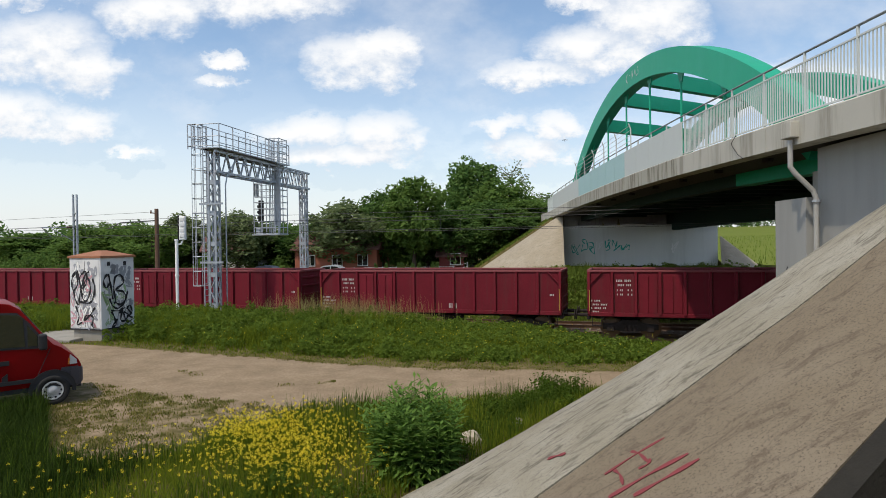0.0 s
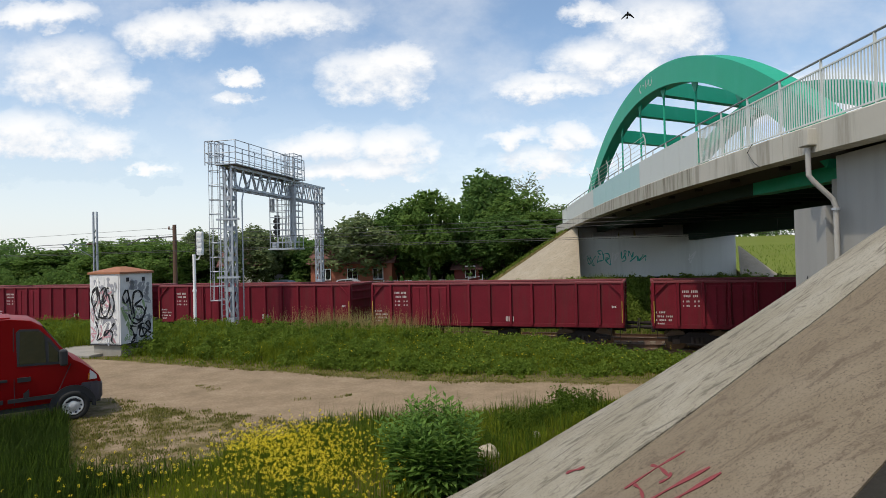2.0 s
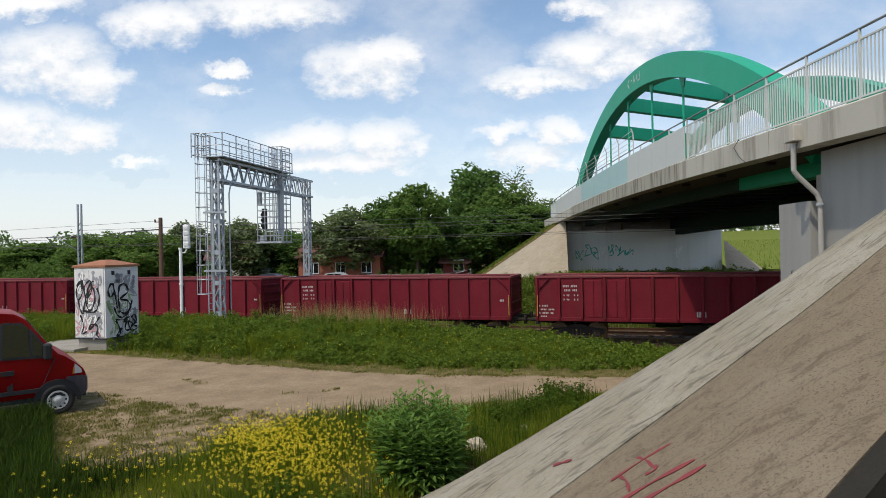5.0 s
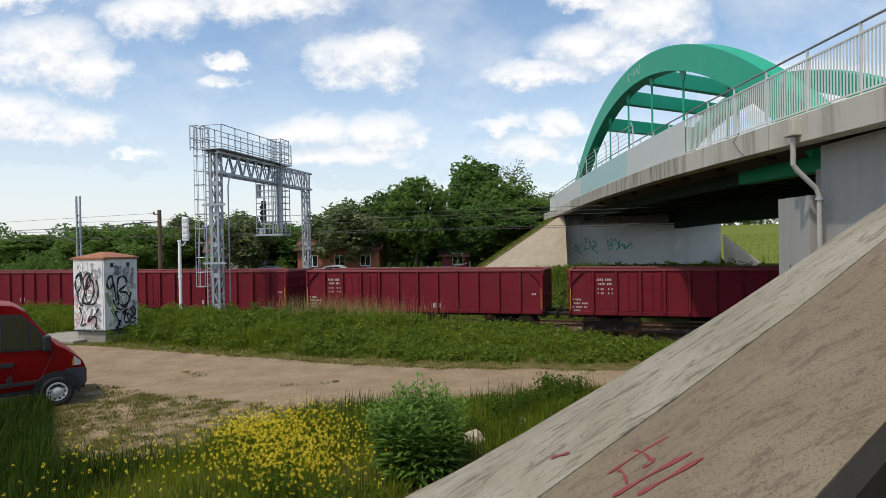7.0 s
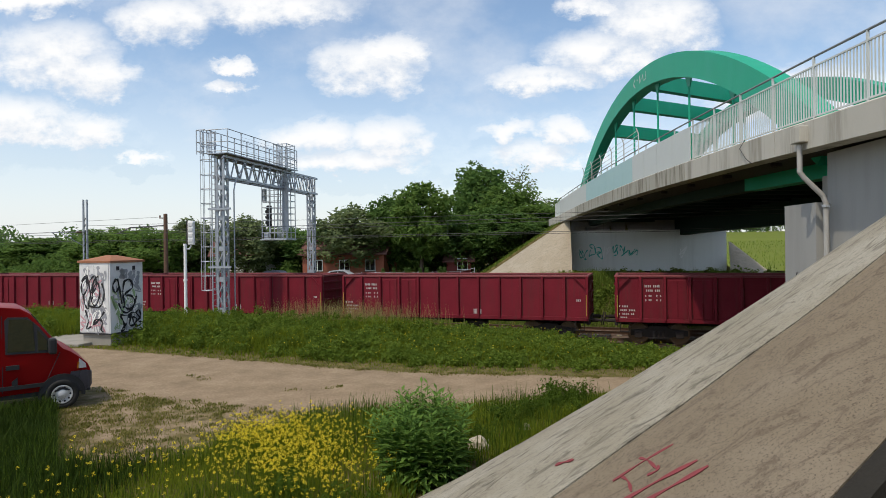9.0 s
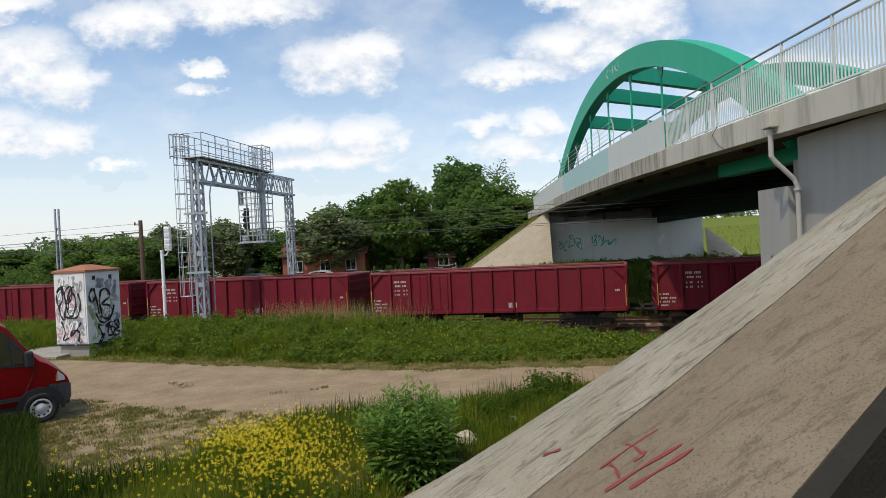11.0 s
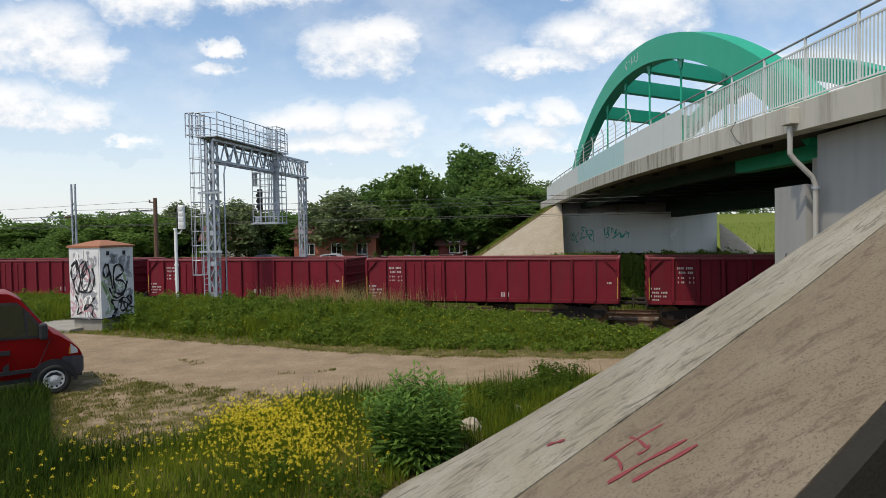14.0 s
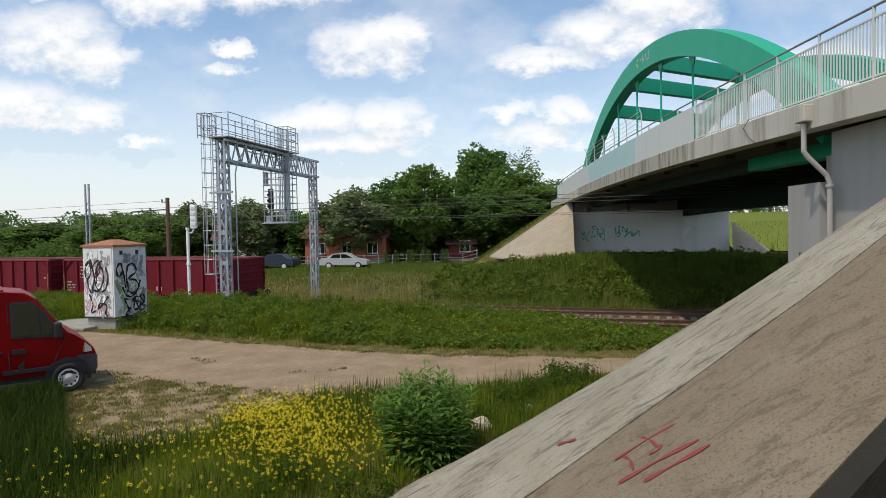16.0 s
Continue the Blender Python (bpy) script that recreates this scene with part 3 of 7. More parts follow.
# ------------------------------------------------------------ railway
def build_track(a0, name):
    t = thing(name, "rusty steel rails on concrete sleepers in brown ballast", "railway track", kind="structure")
    bed = Shape()
    for s0 in range(-130, 130, 20):
        prof = [(a0 - 2.4, RAIL - 0.75), (a0 - 1.6, RAIL - 0.24), (a0 + 1.6, RAIL - 0.24), (a0 + 2.4, RAIL - 0.75)]
        bed.loft([[on_track(s0, a, z) for a, z in prof], [on_track(s0 + 20, a, z) for a, z in prof]])
    part("ballast_bed", bed, "ballast", t)
    for side in (-1, 1):
        r = Shape()
        prof = [(-0.07, -0.172), (0.07, -0.172), (0.07, -0.155), (0.012, -0.14), (0.012, -0.045), (0.036, -0.035), (0.036, -0.004),
                (0.028, 0), (-0.028, 0), (-0.036, -0.004), (-0.036, -0.035), (-0.012, -0.045), (-0.012, -0.14), (-0.07, -0.155)]
        ring = [[on_track(s, a0 + side * 0.7535 + p, RAIL + q) for p, q in prof] for s in (-130, 130)]
        r.loft(ring)
        part("rail", r, "rail", t)
    sl = Shape().prism([(-1.3, 0), (1.3, 0), (1.25, 0.2), (0.5, 0.2), (0.35, 0.16), (-0.35, 0.16), (-0.5, 0.2), (-1.25, 0.2)], -0.14, 0.14, axis=1)
    me = sl.mesh("sleeper", "sleeper")
    turn = Matrix.Rotation(HEADING + math.pi / 2, 4, "Z")
    for i in range(110):
        p = on_track(-33 + i * 0.6, a0, RAIL - 0.37)
        part("sleeper", me, "sleeper", t, m=Matrix.Translation(p) @ turn)


build_track(0.0, "railway_track_1")
build_track(4.0, "railway_track_2")

# ------------------------------------------------------------ road bridge
def fascia_x(y):
    return 8.3 + 0.028 * y


def soffit_z(y):
    """Lower edge of the edge beam: a gentle crest over the railway."""
    return 5.70 + 0.25 * (1 - min(1.6, ((y - 33.0) / 19.0) ** 2))


DECK_W = 12.2
BRIDGE_LO, BRIDGE_HI = -14.0, 62.0


def bridge_at(off, y, dz=0.0):
    return Vector((fascia_x(y) + off, y, soffit_z(y) + dz))


def sweep(shape, prof, y0, y1, step=2.0):
    n = max(1, round((y1 - y0) / step))
    shape.loft([[bridge_at(o, y0 + (y1 - y0) * i / n, z) for o, z in prof] for i in range(n + 1)])
    return shape


ARCH_Y0, ARCH_Y1, ARCH_OFF, ARCH_R, ARCH_CROWN = 16.6, 54.6, 1.75, 30.5, 12.65
ARCH_SKEW = 4.5                                  # the far arch stands this much farther along the road


def arch_z(y):
    d = y - (ARCH_Y0 + ARCH_Y1) / 2
    return ARCH_CROWN - ARCH_R + math.sqrt(ARCH_R ** 2 - d * d)


M["railing_dark"] = material("handrail_paint", (0.20, 0.22, 0.22), 0.5, vary=0.15, bump=0.05)
# deck concrete set very dark, with the underside's shade in its base colour
M["soffit"] = material("soffit_shaded", (0.055, 0.054, 0.048), 0.95, vary=0.3, scale=1.2, grain=25, bump=0.3)


def build_bridge():
    b = thing("road_bridge", "concrete road bridge with green steel tied arches over the railway", "bridge")
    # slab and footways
    part("deck_slab", sweep(Shape(), [(0.5, 0.06), (2.35, 0.03), (2.45, 0.25), (DECK_W - 2.45, 0.25), (DECK_W - 2.35, 0.03), (DECK_W - 0.5, 0.06), (DECK_W - 0.5, 0.62), (0.5, 0.62)], BRIDGE_LO, BRIDGE_HI), "soffit", b, "concrete deck slab with underside shade in its colour")
    for side in (0, 1):
        f = (lambda o: o) if side == 0 else (lambda o: DECK_W - o)
        arch_off, low, lag = (ARCH_OFF, -0.42, 0.0) if side == 0 else (ARCH_OFF, -1.45, ARCH_SKEW)
        joint = [BRIDGE_LO, 2.0, 9.6, 16.5, 23.3, 31.0, 39.0, 47.0, 55.0, BRIDGE_HI]
        for i in range(len(joint) - 1):
            prof = [(f(0), 0.0), (f(0.55), 0.0), (f(0.55), 0.70), (f(0.05), 0.70), (f(0), 0.66)]
            part("edge_beam", sweep(Shape(), prof, joint[i] + 0.015, joint[i + 1] - 0.015), "beam_stained" if 23 < joint[i] < 46 else "beam", b,
                 "stained concrete edge beam" if 23 < joint[i] < 46 else "repainted pale concrete edge beam")
        # steel tie girder and cross girders; past y 23.6 the tie has the shaded colour
        for q0, q1, mt in ((15.2, 23.6, "green"), (23.6, ARCH_Y1 - 0.6, "girder_shaded")):
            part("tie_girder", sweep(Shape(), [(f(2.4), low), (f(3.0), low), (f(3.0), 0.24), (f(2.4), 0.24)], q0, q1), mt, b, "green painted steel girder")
        rib = Shape()
        ring = []
        n = 48
        for i in range(n + 1):
            y = ARCH_Y0 + (ARCH_Y1 - ARCH_Y0) * i / n
            dy = 0.01
            g = Vector((0, dy, arch_z(y + dy) - arch_z(y))).normalized()
            up = Vector((0, -g.z, g.y))
            c = Vector((fascia_x(y) + f(arch_off), y + lag, arch_z(y)))
            d = 0.55
            ring.append([c + up * d * q + Vector((0.36 * p, 0, 0)) for p, q in ((-1, -1), (1, -1), (1, 1), (-1, 1))])
        rib.loft(ring)
        part("arch_rib", rib, "green", b, "green painted steel box arch")
        for k in range(7):
            y = 23.0 + 4.5 * k
            x = fascia_x(y) + f(arch_off)
            top = arch_z(y) - 0.5
            y += lag
            h = part("hanger", Shape().tube([(x, y, soffit_z(y) + 0.6), (x, y, top - 0.5)], 0.055, 8), "green", b, "green steel hanger rod")
            g = Shape().add([], [])
            g.prism([(y - 0.42, top + 0.08), (y + 0.42, top + 0.08), (y + 0.09, top - 0.55), (y - 0.09, top - 0.55)], x - 0.03, x + 0.03, axis=0)
            part("gusset", g, "green", h)
            g2 = Shape().box((x, y, soffit_z(y) + 0.75), (0.2, 0.26, 0.3), bevel=0.02)
            part("anchor_socket", g2, "green", h)
    for k in range(1, 16):
        y = ARCH_Y0 + (ARCH_Y1 - ARCH_Y0) * k / 16
        part("cross_girder", Shape().beam(bridge_at(3.0, y, 0.0), bridge_at(DECK_W - 3.0, y, 0.0), 0.3, 0.42), "girder_shaded", b, "green steel cross girder, coloured dark for shade")
    for y in (34.4, 38.9, 43.4):
        z = arch_z(y)
        part("wind_brace", Shape().beam((fascia_x(y) + ARCH_OFF + 0.3, y, z), (fascia_x(y) + DECK_W - ARCH_OFF - 0.3, y + ARCH_SKEW, z), 0.45, 0.85), "green", b,
             "green box beam between the arches")
    # railings, built in bays of 2 m
    for side in (0, 1):
        f = (lambda o: o) if side == 0 else (lambda o: DECK_W - o)
        y = -13.0
        while y < 58:
            shield = 22.9 <= y < 54.5
            post = Shape().beam(bridge_at(f(0.22), y, 0.7), bridge_at(f(0.22), y, 2.24), 0.05, 0.045)
            part("railing_post", post, "railing", b)
            sec = Shape().beam(bridge_at(f(0.22), y, 0.80), bridge_at(f(0.22), y + 2.0, 0.80), 0.04, 0.04)
            bay = part("bottom_rail", sec, "railing", b, "pale painted steel railing")
            sec = Shape().beam(bridge_at(f(0.22), y, 2.02), bridge_at(f(0.22), y + 2.0, 2.02), 0.04, 0.04)
            part("top_rail", sec, "railing", bay)
            if not shield and (side == 0 or y > 10):
                for k in range(1, 17):
                    yy = y + 2.0 * k / 17
                    part("railing_bar", Shape().beam(bridge_at(f(0.22), yy, 0.80), bridge_at(f(0.22), yy, 2.02), 0.02, 0.03), "railing", bay)
            rail = Shape().tube([bridge_at(f(0.22), y, 2.25), bridge_at(f(0.22), y + 2.0, 2.25)], 0.03, 8)
            part("handrail", rail, "railing_dark", bay, "darker tubular handrail")
            if shield:
                s = Shape()
                o0, o1 = f(0.10), f(0.14)
                s.loft([[bridge_at(o, q, z) for o, z in ((o0, 0.72), (o1, 0.72), (o1, 1.98), (o0, 1.98))] for q in (y + 0.012, y + 1.988)])
                blue = 29.5 < y < 42.5
                part("shield_panel", s, "shield_blue" if blue else "shield_white", b,
                     "light blue protective panel" if blue else "off-white protective panel")
            y += 2.0
    # taller mesh guard above the line
    gd = Shape()
    for y in (30.0, 32.8, 35.6, 38.4, 41.2, 44.0):
        gd.tube([bridge_at(0.16, y, 1.9), bridge_at(0.16, y, 2.95), bridge_at(0.05, y, 3.25)], 0.03, 6)
    for z in (2.4, 2.65, 2.9, 3.15):
        gd.tube([bridge_at(0.13, 30.0, z), bridge_at(0.13, 44.0, z)], 0.015, 5)
    part("guard_fence", gd, "railing", b, "tall tube and wire guard fence")
    # drain outlets under the slab
    for y in (18.5, 22.0, 25.5, 29.0, 33.0, 37.0, 41.0):
        d = Shape().tube([bridge_at(1.05, y, 0.06), bridge_at(1.05, y, -0.06)], 0.16, 14)
        part("drain_outlet", d, "underframe", b)
    # downpipe at the near abutment
    y = 15.1
    dp = Shape().box(bridge_at(-0.10, y, 0.36), (0.24, 0.42, 0.40), bevel=0.02)
    hopper = part("drain_box", dp, "beam", b, "square concrete drain box")
    x0 = fascia_x(y)
    pp = Shape().tube([(x0 - 0.10, y, soffit_z(y) + 0.12), (x0 - 0.10, y, soffit_z(y) - 0.55), (x0 + 0.0, y - 0.02, soffit_z(y) - 0.70),
                       (x0 + 0.40, y - 0.1, soffit_z(y) - 1.15), (x0 + 0.46, y - 0.12, soffit_z(y) - 1.35), (x0 + 0.46, y - 0.12, 1.2)], 0.062, 12)
    part("downpipe", pp, "pvc", b, "grey plastic downpipe")
    for z in (4.3, 3.0):
        part("pipe_clip", Shape().tube([(x0 + 0.46, y - 0.12, z), (x0 + 0.46, y - 0.12, z + 0.06)], 0.095, 12), "galv", b)
    return b


bridge = build_bridge()


def track_line(s_mid, w, a, z):
    return [on_track(s_mid + k * w / 2, a, z) for k in (-1, 1)]


def build_abutments():
    # far abutment: wall parallel to the railway, with bearing seat and wing walls
    far = thing("abutment_far", "grey painted concrete abutment wall with teal graffiti", "abutment", kind="structure")
    c = Vector((10.3, 53.0, 0))
    r = Vector((22.25, 49.35, 0))
    d = (r - c).normalized()
    n = Vector((-d.y, d.x, 0))

    def slab(name, s0, s1, t0, t1, z0, z1, mat, label=""):
        pts = [c + d * s0 + n * t0, c + d * s1 + n * t0, c + d * s1 + n * t1, c + d * s0 + n * t1]
        part(name, Shape().loft([[(p.x, p.y, z0) for p in pts], [(p.x, p.y, z1) for p in pts]]), mat, far, label)
    L = (r - c).length
    slab("wall_face", 0, L, 0.0, 1.6, 0.8, 4.75, "paint_pale")
    slab("wall_base", -0.1, L + 0.1, -0.12, 1.6, -0.2, 1.35, "underframe", "dark tarred foot of the wall")
    slab("back_wall", 0.1, L - 0.1, 1.2, 1.7, 4.7, 6.1, "paint_grey")
    for s in (0.9, L - 0.9):
        slab("bearing_block", s - 0.45, s + 0.45, 0.15, 1.0, 4.72, 5.2, "concrete")
    slab("wing_wall", -0.02, 0.4, 1.6, 8.0, 0.8, 5.75, "paint_grey")
    slab("wing_wall", L - 0.4, L + 0.02, 1.6, 8.0, 0.8, 5.75, "paint_grey")
    part("downpipe", Shape().tube([c + d * -0.12 + n * 0.2 + Vector((0, 0, z)) for z in (5.7, 4.6, 1.2)], 0.06, 8), "pvc", far)
    # sprayed marks on the far wall
    rng = random.Random(5)
    for k in range(9):
        s0 = 0.8 + k * 0.62 + rng.uniform(-0.2, 0.2) if k < 8 else 9.2
        pts = []
        z = 2.75 + rng.uniform(-0.1, 0.3)
        for i in range(7):
            pts.append(c + d * (s0 + rng.uniform(-0.35, 0.35)) + n * -0.012 + Vector((0, 0, z + rng.uniform(-0.5, 0.55))))
        part("sprayed_mark", ribbon(pts, 0.10, n), "spray_teal" if k % 4 else "white", far, "teal spray paint mark" if k % 4 else "white spray paint mark")

    # near abutment: wall face to the railway, side wall towards the camera
    near = thing("abutment_near", "grey painted concrete abutment with side wall", "abutment", kind="structure")

    def block(name, x0, x1, y0, y1, z0, z1, mat, label=""):
        f = [(fascia_x(y0) + x0, y0), (fascia_x(y0) + x1, y0), (fascia_x(y1) + x1, y1), (fascia_x(y1) + x0, y1)]
        part(name, Shape().loft([[(*p, z0) for p in f], [(*p, z1) for p in f]]), mat, near, label)
    block("side_wall", 0.75, DECK_W - 0.75, 2.0, 15.4, 0.0, 5.68, "paint_grey")
    block("bearing_seat", 0.45, DECK_W - 0.45, 15.4, 16.9, 0.0, 4.45, "paint_grey")
    block("bearing_block", 1.2, 2.2, 15.5, 16.4, 4.45, 5.2, "concrete")
    block("bearing_block", DECK_W - 2.2, DECK_W - 1.2, 15.5, 16.4, 4.45, 5.2, "concrete")


def ribbon(pts, w, n):
    """A sprayed stroke: a thin band along smoothed points in a wall with normal n."""
    pts = [Vector(p) for p in pts]
    curve = []
    for i in range(len(pts) - 1):
        a, b_, c_, d_ = pts[max(i - 1, 0)], pts[i], pts[i + 1], pts[min(i + 2, len(pts) - 1)]
        for k in range(6):
            t = k / 6
            curve.append(0.5 * ((2 * b_) + (c_ - a) * t + (2 * a - 5 * b_ + 4 * c_ - d_) * t * t + (3 * b_ - a - 3 * c_ + d_) * t ** 3))
    curve.append(pts[-1])
    s, n = Shape(), Vector(n)
    rings = []
    for i, p in enumerate(curve):
        g = (curve[min(i + 1, len(curve) - 1)] - curve[max(i - 1, 0)])
        side = g.cross(n)
        side = side.normalized() if side.length > 1e-6 else Vector((0, 0, 1))
        ww = w * (0.75 + 0.35 * math.sin(i * 0.9))
        rings.append([p - side * ww / 2, p + side * ww / 2, p + side * ww / 2 + n * 0.004, p - side * ww / 2 + n * 0.004])
    s.loft(rings)
    return s


build_abutments()


# paved cones
def cone_surface(cx, cy, height, th0, th1, r0, r1, thick=0.12, nr=26, nt=40):
    """A paved part of a cone between two directions; height(direction, radius); r1 may follow the direction."""
    top_v, bot_v, idx = [], [], {}
    for i in range(nt + 1):
        th = th0 + (th1 - th0) * i / nt
        for j in range(nr + 1):
            r = r0 + (r1(th) - r0) * j / nr
            x, y = cx + r * math.sin(th), cy + r * math.cos(th)
            wob = 0.005 * math.sin(5 * x + 2 * y) * math.sin(4 * y - x) + 0.005 * math.sin(1.7 * r + 3 * th)
            idx[i, j] = len(top_v)
            top_v.append((x, y, height(th, r) + wob))
            bot_v.append((x, y, height(th, r) - thick))
    n = len(top_v)
    f = []
    for i in range(nt):
        for j in range(nr):
            q = (idx[i, j], idx[i + 1, j], idx[i + 1, j + 1], idx[i, j + 1])
            f += [q, tuple(n + k for k in reversed(q))]
    for i in range(nt):
        for j in (0, nr):
            f.append((idx[i, j], idx[i + 1, j], n + idx[i + 1, j], n + idx[i, j]))
    for j in range(nr):
        for i in (0, nt):
            f.append((idx[i, j], idx[i, j + 1], n + idx[i, j + 1], n + idx[i, j]))
    return Shape().add(top_v + bot_v, f)


def shotcrete(name, base, blotch, dark):
    """Sprayed concrete: coarse grit, pale lime bloom and grey mossy wear that runs down the slope."""
    m = bpy.data.materials.new(name)
    m.use_nodes = True
    nt = m.node_tree
    b = nt.nodes["Principled BSDF"]
    N, L = nt.nodes.new, nt.links.new
    tc = N("ShaderNodeTexCoord")

    def noise_(s, d=8, r=0.65, stretch=(1, 1, 1), dist=0.0):
        mp, t = N("ShaderNodeMapping"), N("ShaderNodeTexNoise")
        mp.inputs["Scale"].default_value = stretch
        L(tc.outputs["Object"], mp.inputs[0]), L(mp.outputs[0], t.inputs["Vector"])
        t.inputs["Scale"].default_value, t.inputs["Detail"].default_value, t.inputs["Roughness"].default_value = s, d, r
        t.inputs["Distortion"].default_value = dist
        return t.outputs["Fac"]

    def step(src, a, c, hi=1.0):
        r = N("ShaderNodeMapRange")
        r.interpolation_type = "SMOOTHSTEP"
        r.inputs["From Min"].default_value, r.inputs["From Max"].default_value, r.inputs["To Max"].default_value = a, c, hi
        L(src, r.inputs["Value"])
        return r.outputs[0]

    def mix(a, c, f, kind="MIX"):
        n = N("ShaderNodeMix")
        n.data_type, n.blend_type = "RGBA", kind
        for sock, val in (("A", a), ("B", c)):
            if isinstance(val, tuple):
                n.inputs[sock].default_value = (*val, 1)
            else:
                L(val, n.inputs[sock])
        L(f, n.inputs["Factor"])
        return n.outputs["Result"]
    col = mix(base, blotch, step(noise_(0.9, 9), 0.38, 0.68))
    col = mix(col, dark, step(noise_(1.5, 12, 0.78, (1.2, 4.0, 2.0), 0.9), 0.49, 0.62, 0.85))
    grit = noise_(55, 4, 0.7)
    col = mix(col, tuple(k * 0.45 for k in base), step(grit, 0.5, 0.68, 0.85))
    col = mix(col, tuple(min(0.8, k * 1.5) for k in base), step(noise_(38, 4, 0.7), 0.6, 0.8, 0.22))
    L(col, b.inputs["Base Color"])
    b.inputs["Roughness"].default_value, b.inputs["Specular IOR Level"].default_value = 0.95, 0.2
    bp = N("ShaderNodeBump")
    bp.inputs["Strength"].default_value, bp.inputs["Distance"].default_value = 0.5, 0.02
    L(grit, bp.inputs["Height"]), L(bp.outputs[0], b.inputs["Normal"])
    return m


M["cone_pale"] = shotcrete("sprayed_concrete_pale", (0.275, 0.248, 0.189), (0.344, 0.318, 0.258), (0.095, 0.083, 0.065))
M["cone_tan"] = shotcrete("sprayed_concrete_tan", (0.184, 0.148, 0.103), (0.213, 0.175, 0.127), (0.119, 0.093, 0.066))
M["cone_far"] = shotcrete("sprayed_concrete_far", (0.33, 0.285, 0.215), (0.37, 0.325, 0.255), (0.26, 0.22, 0.16))


SEAM_TH, EDGE_TH = -98.2, -111.2


def cone_pt(th, r, dz=0.0):
    """A place on the near slope, th in degrees."""
    t = radians(th)
    return Vector((CONE[0] + r * math.sin(t), CONE[1] + r * math.cos(t), float(slope_z(r / float(cone_foot(th)), th)) + dz))


def build_cones():
    t = thing("slope_pavement", "sprayed concrete slope paving round the bridge abutment", "slope paving", kind="structure")
    for lo, hi, mat, label in ((EDGE_TH, SEAM_TH - 0.12, "cone_tan", "tan gritty sprayed concrete"),
                               (SEAM_TH + 0.12, 8.0, "cone_pale", "pale weathered sprayed concrete")):
        part("slope_slab", cone_surface(*CONE, lambda th, r: float(slope_z(r / float(cone_foot(math.degrees(th))), math.degrees(th))), radians(lo), radians(hi),
                                        0.3, lambda th: float(cone_foot(math.degrees(th))) + 0.12, nr=60, nt=16 if hi < 0 else 90), mat, t, label)
    jt = Shape().loft([[cone_pt(SEAM_TH + k, r, -0.02 - 0.05 * q) for k, q in ((-0.14, 0), (0.14, 0), (0.14, 1), (-0.14, 1))] for r in np.linspace(0.4, 10.9, 30)])
    part("joint_filler", jt, "underframe", t, "dark bitumen joint")
    # kerb along the open edge of the paving, nearly black throughout
    kb = Shape()
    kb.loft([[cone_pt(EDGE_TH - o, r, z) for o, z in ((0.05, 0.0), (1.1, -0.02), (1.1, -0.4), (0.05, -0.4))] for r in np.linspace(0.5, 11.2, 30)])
    part("edge_kerb", kb, "kerb_dark", t, "near-black edge of the paving")
    # red spray marks
    marks = [[(-100.9, 8.45), (-101.2, 8.2), (-101.6, 8.01)], [(-101.1, 8.39), (-101.9, 8.40), (-102.8, 8.45)],
             [(-100.6, 8.21), (-101.4, 8.2), (-102.6, 8.23)], [(-102.5, 8.30), (-102.7, 8.24), (-102.4, 8.20)],
             [(-102.9, 8.57), (-103.5, 8.3), (-104.2, 8.06)], [(-104.1, 8.48), (-104.6, 8.28), (-105.1, 8.07)],
             [(-94.3, 8.59), (-94.9, 8.52), (-95.4, 8.47)]]
    for k, line in enumerate(marks):
        n = Vector((-0.55, -0.05, 0.83)).normalized()
        sm = ribbon([cone_pt(th, r, 0.008) for th, r in line], 0.026 if k < 4 else 0.042, n)
        part("sprayed_mark", sm, "spray_red", t, "faded red spray paint stroke")


M["kerb_dark"] = material("paving_edge_dark", (0.018, 0.016, 0.012), 0.95, vary=0.5, scale=6, grain=30, bump=0.6)
build_cones()


def build_far_cones():
    for cx, cy, t0, t1, k, r in ((10.42, 53.0, 190, 350, 0.66, 7.2), (22.85, 50.3, 60, 202, 0.86, 3.7)):
        t = thing("slope_pavement", "pale sprayed concrete cone beside the far abutment", "slope paving", kind="structure")
        part("slope_slab", cone_surface(cx, cy, lambda th, q: (5.9 if cx < 15 else 3.8) - k * q, radians(t0), radians(t1), 0.1, lambda th: r), "cone_far", t)


build_far_cones()


def build_marks():
    """Scribbles on the arch and on the near abutment, and a loose cable on the edge beam."""
    rng = random.Random(8)
    for k in range(5):
        y = 33.0 + k * 0.5
        x = fascia_x(y) + ARCH_OFF - 0.372
        pts = [(x, y + rng.uniform(-0.2, 0.2), arch_z(y) + rng.uniform(-0.25, 0.3)) for _ in range(4)]
        part("sprayed_mark", ribbon(pts, 0.07, (-1, 0, 0)), "shield_white", bridge, "pale scribble on the green arch")
    for k in range(2):
        pts = [(fascia_x(16.3) + 0.44, 15.9 + 0.3 * k + rng.uniform(-0.2, 0.2), 2.45 + rng.uniform(-0.3, 0.25)) for _ in range(5)]
        part("sprayed_mark", ribbon(pts, 0.035, (-1, 0, 0)), "spray_black", bridge, "black scribble on the grey wall")
    part("loose_cable", Shape().tube([bridge_at(-0.03, 18.2, 0.72), bridge_at(-0.05, 18.5, 0.5), bridge_at(-0.05, 18.1, 0.15), bridge_at(-0.03, 17.8, -0.02)], 0.012, 6), "wire", bridge)


build_marks()

# ------------------------------------------------------------ goods train
WAGON = 14.04
BODY_L, BODY_W, FLOOR_Z, TOP_Z = 12.80, 2.90, 1.12, 3.22


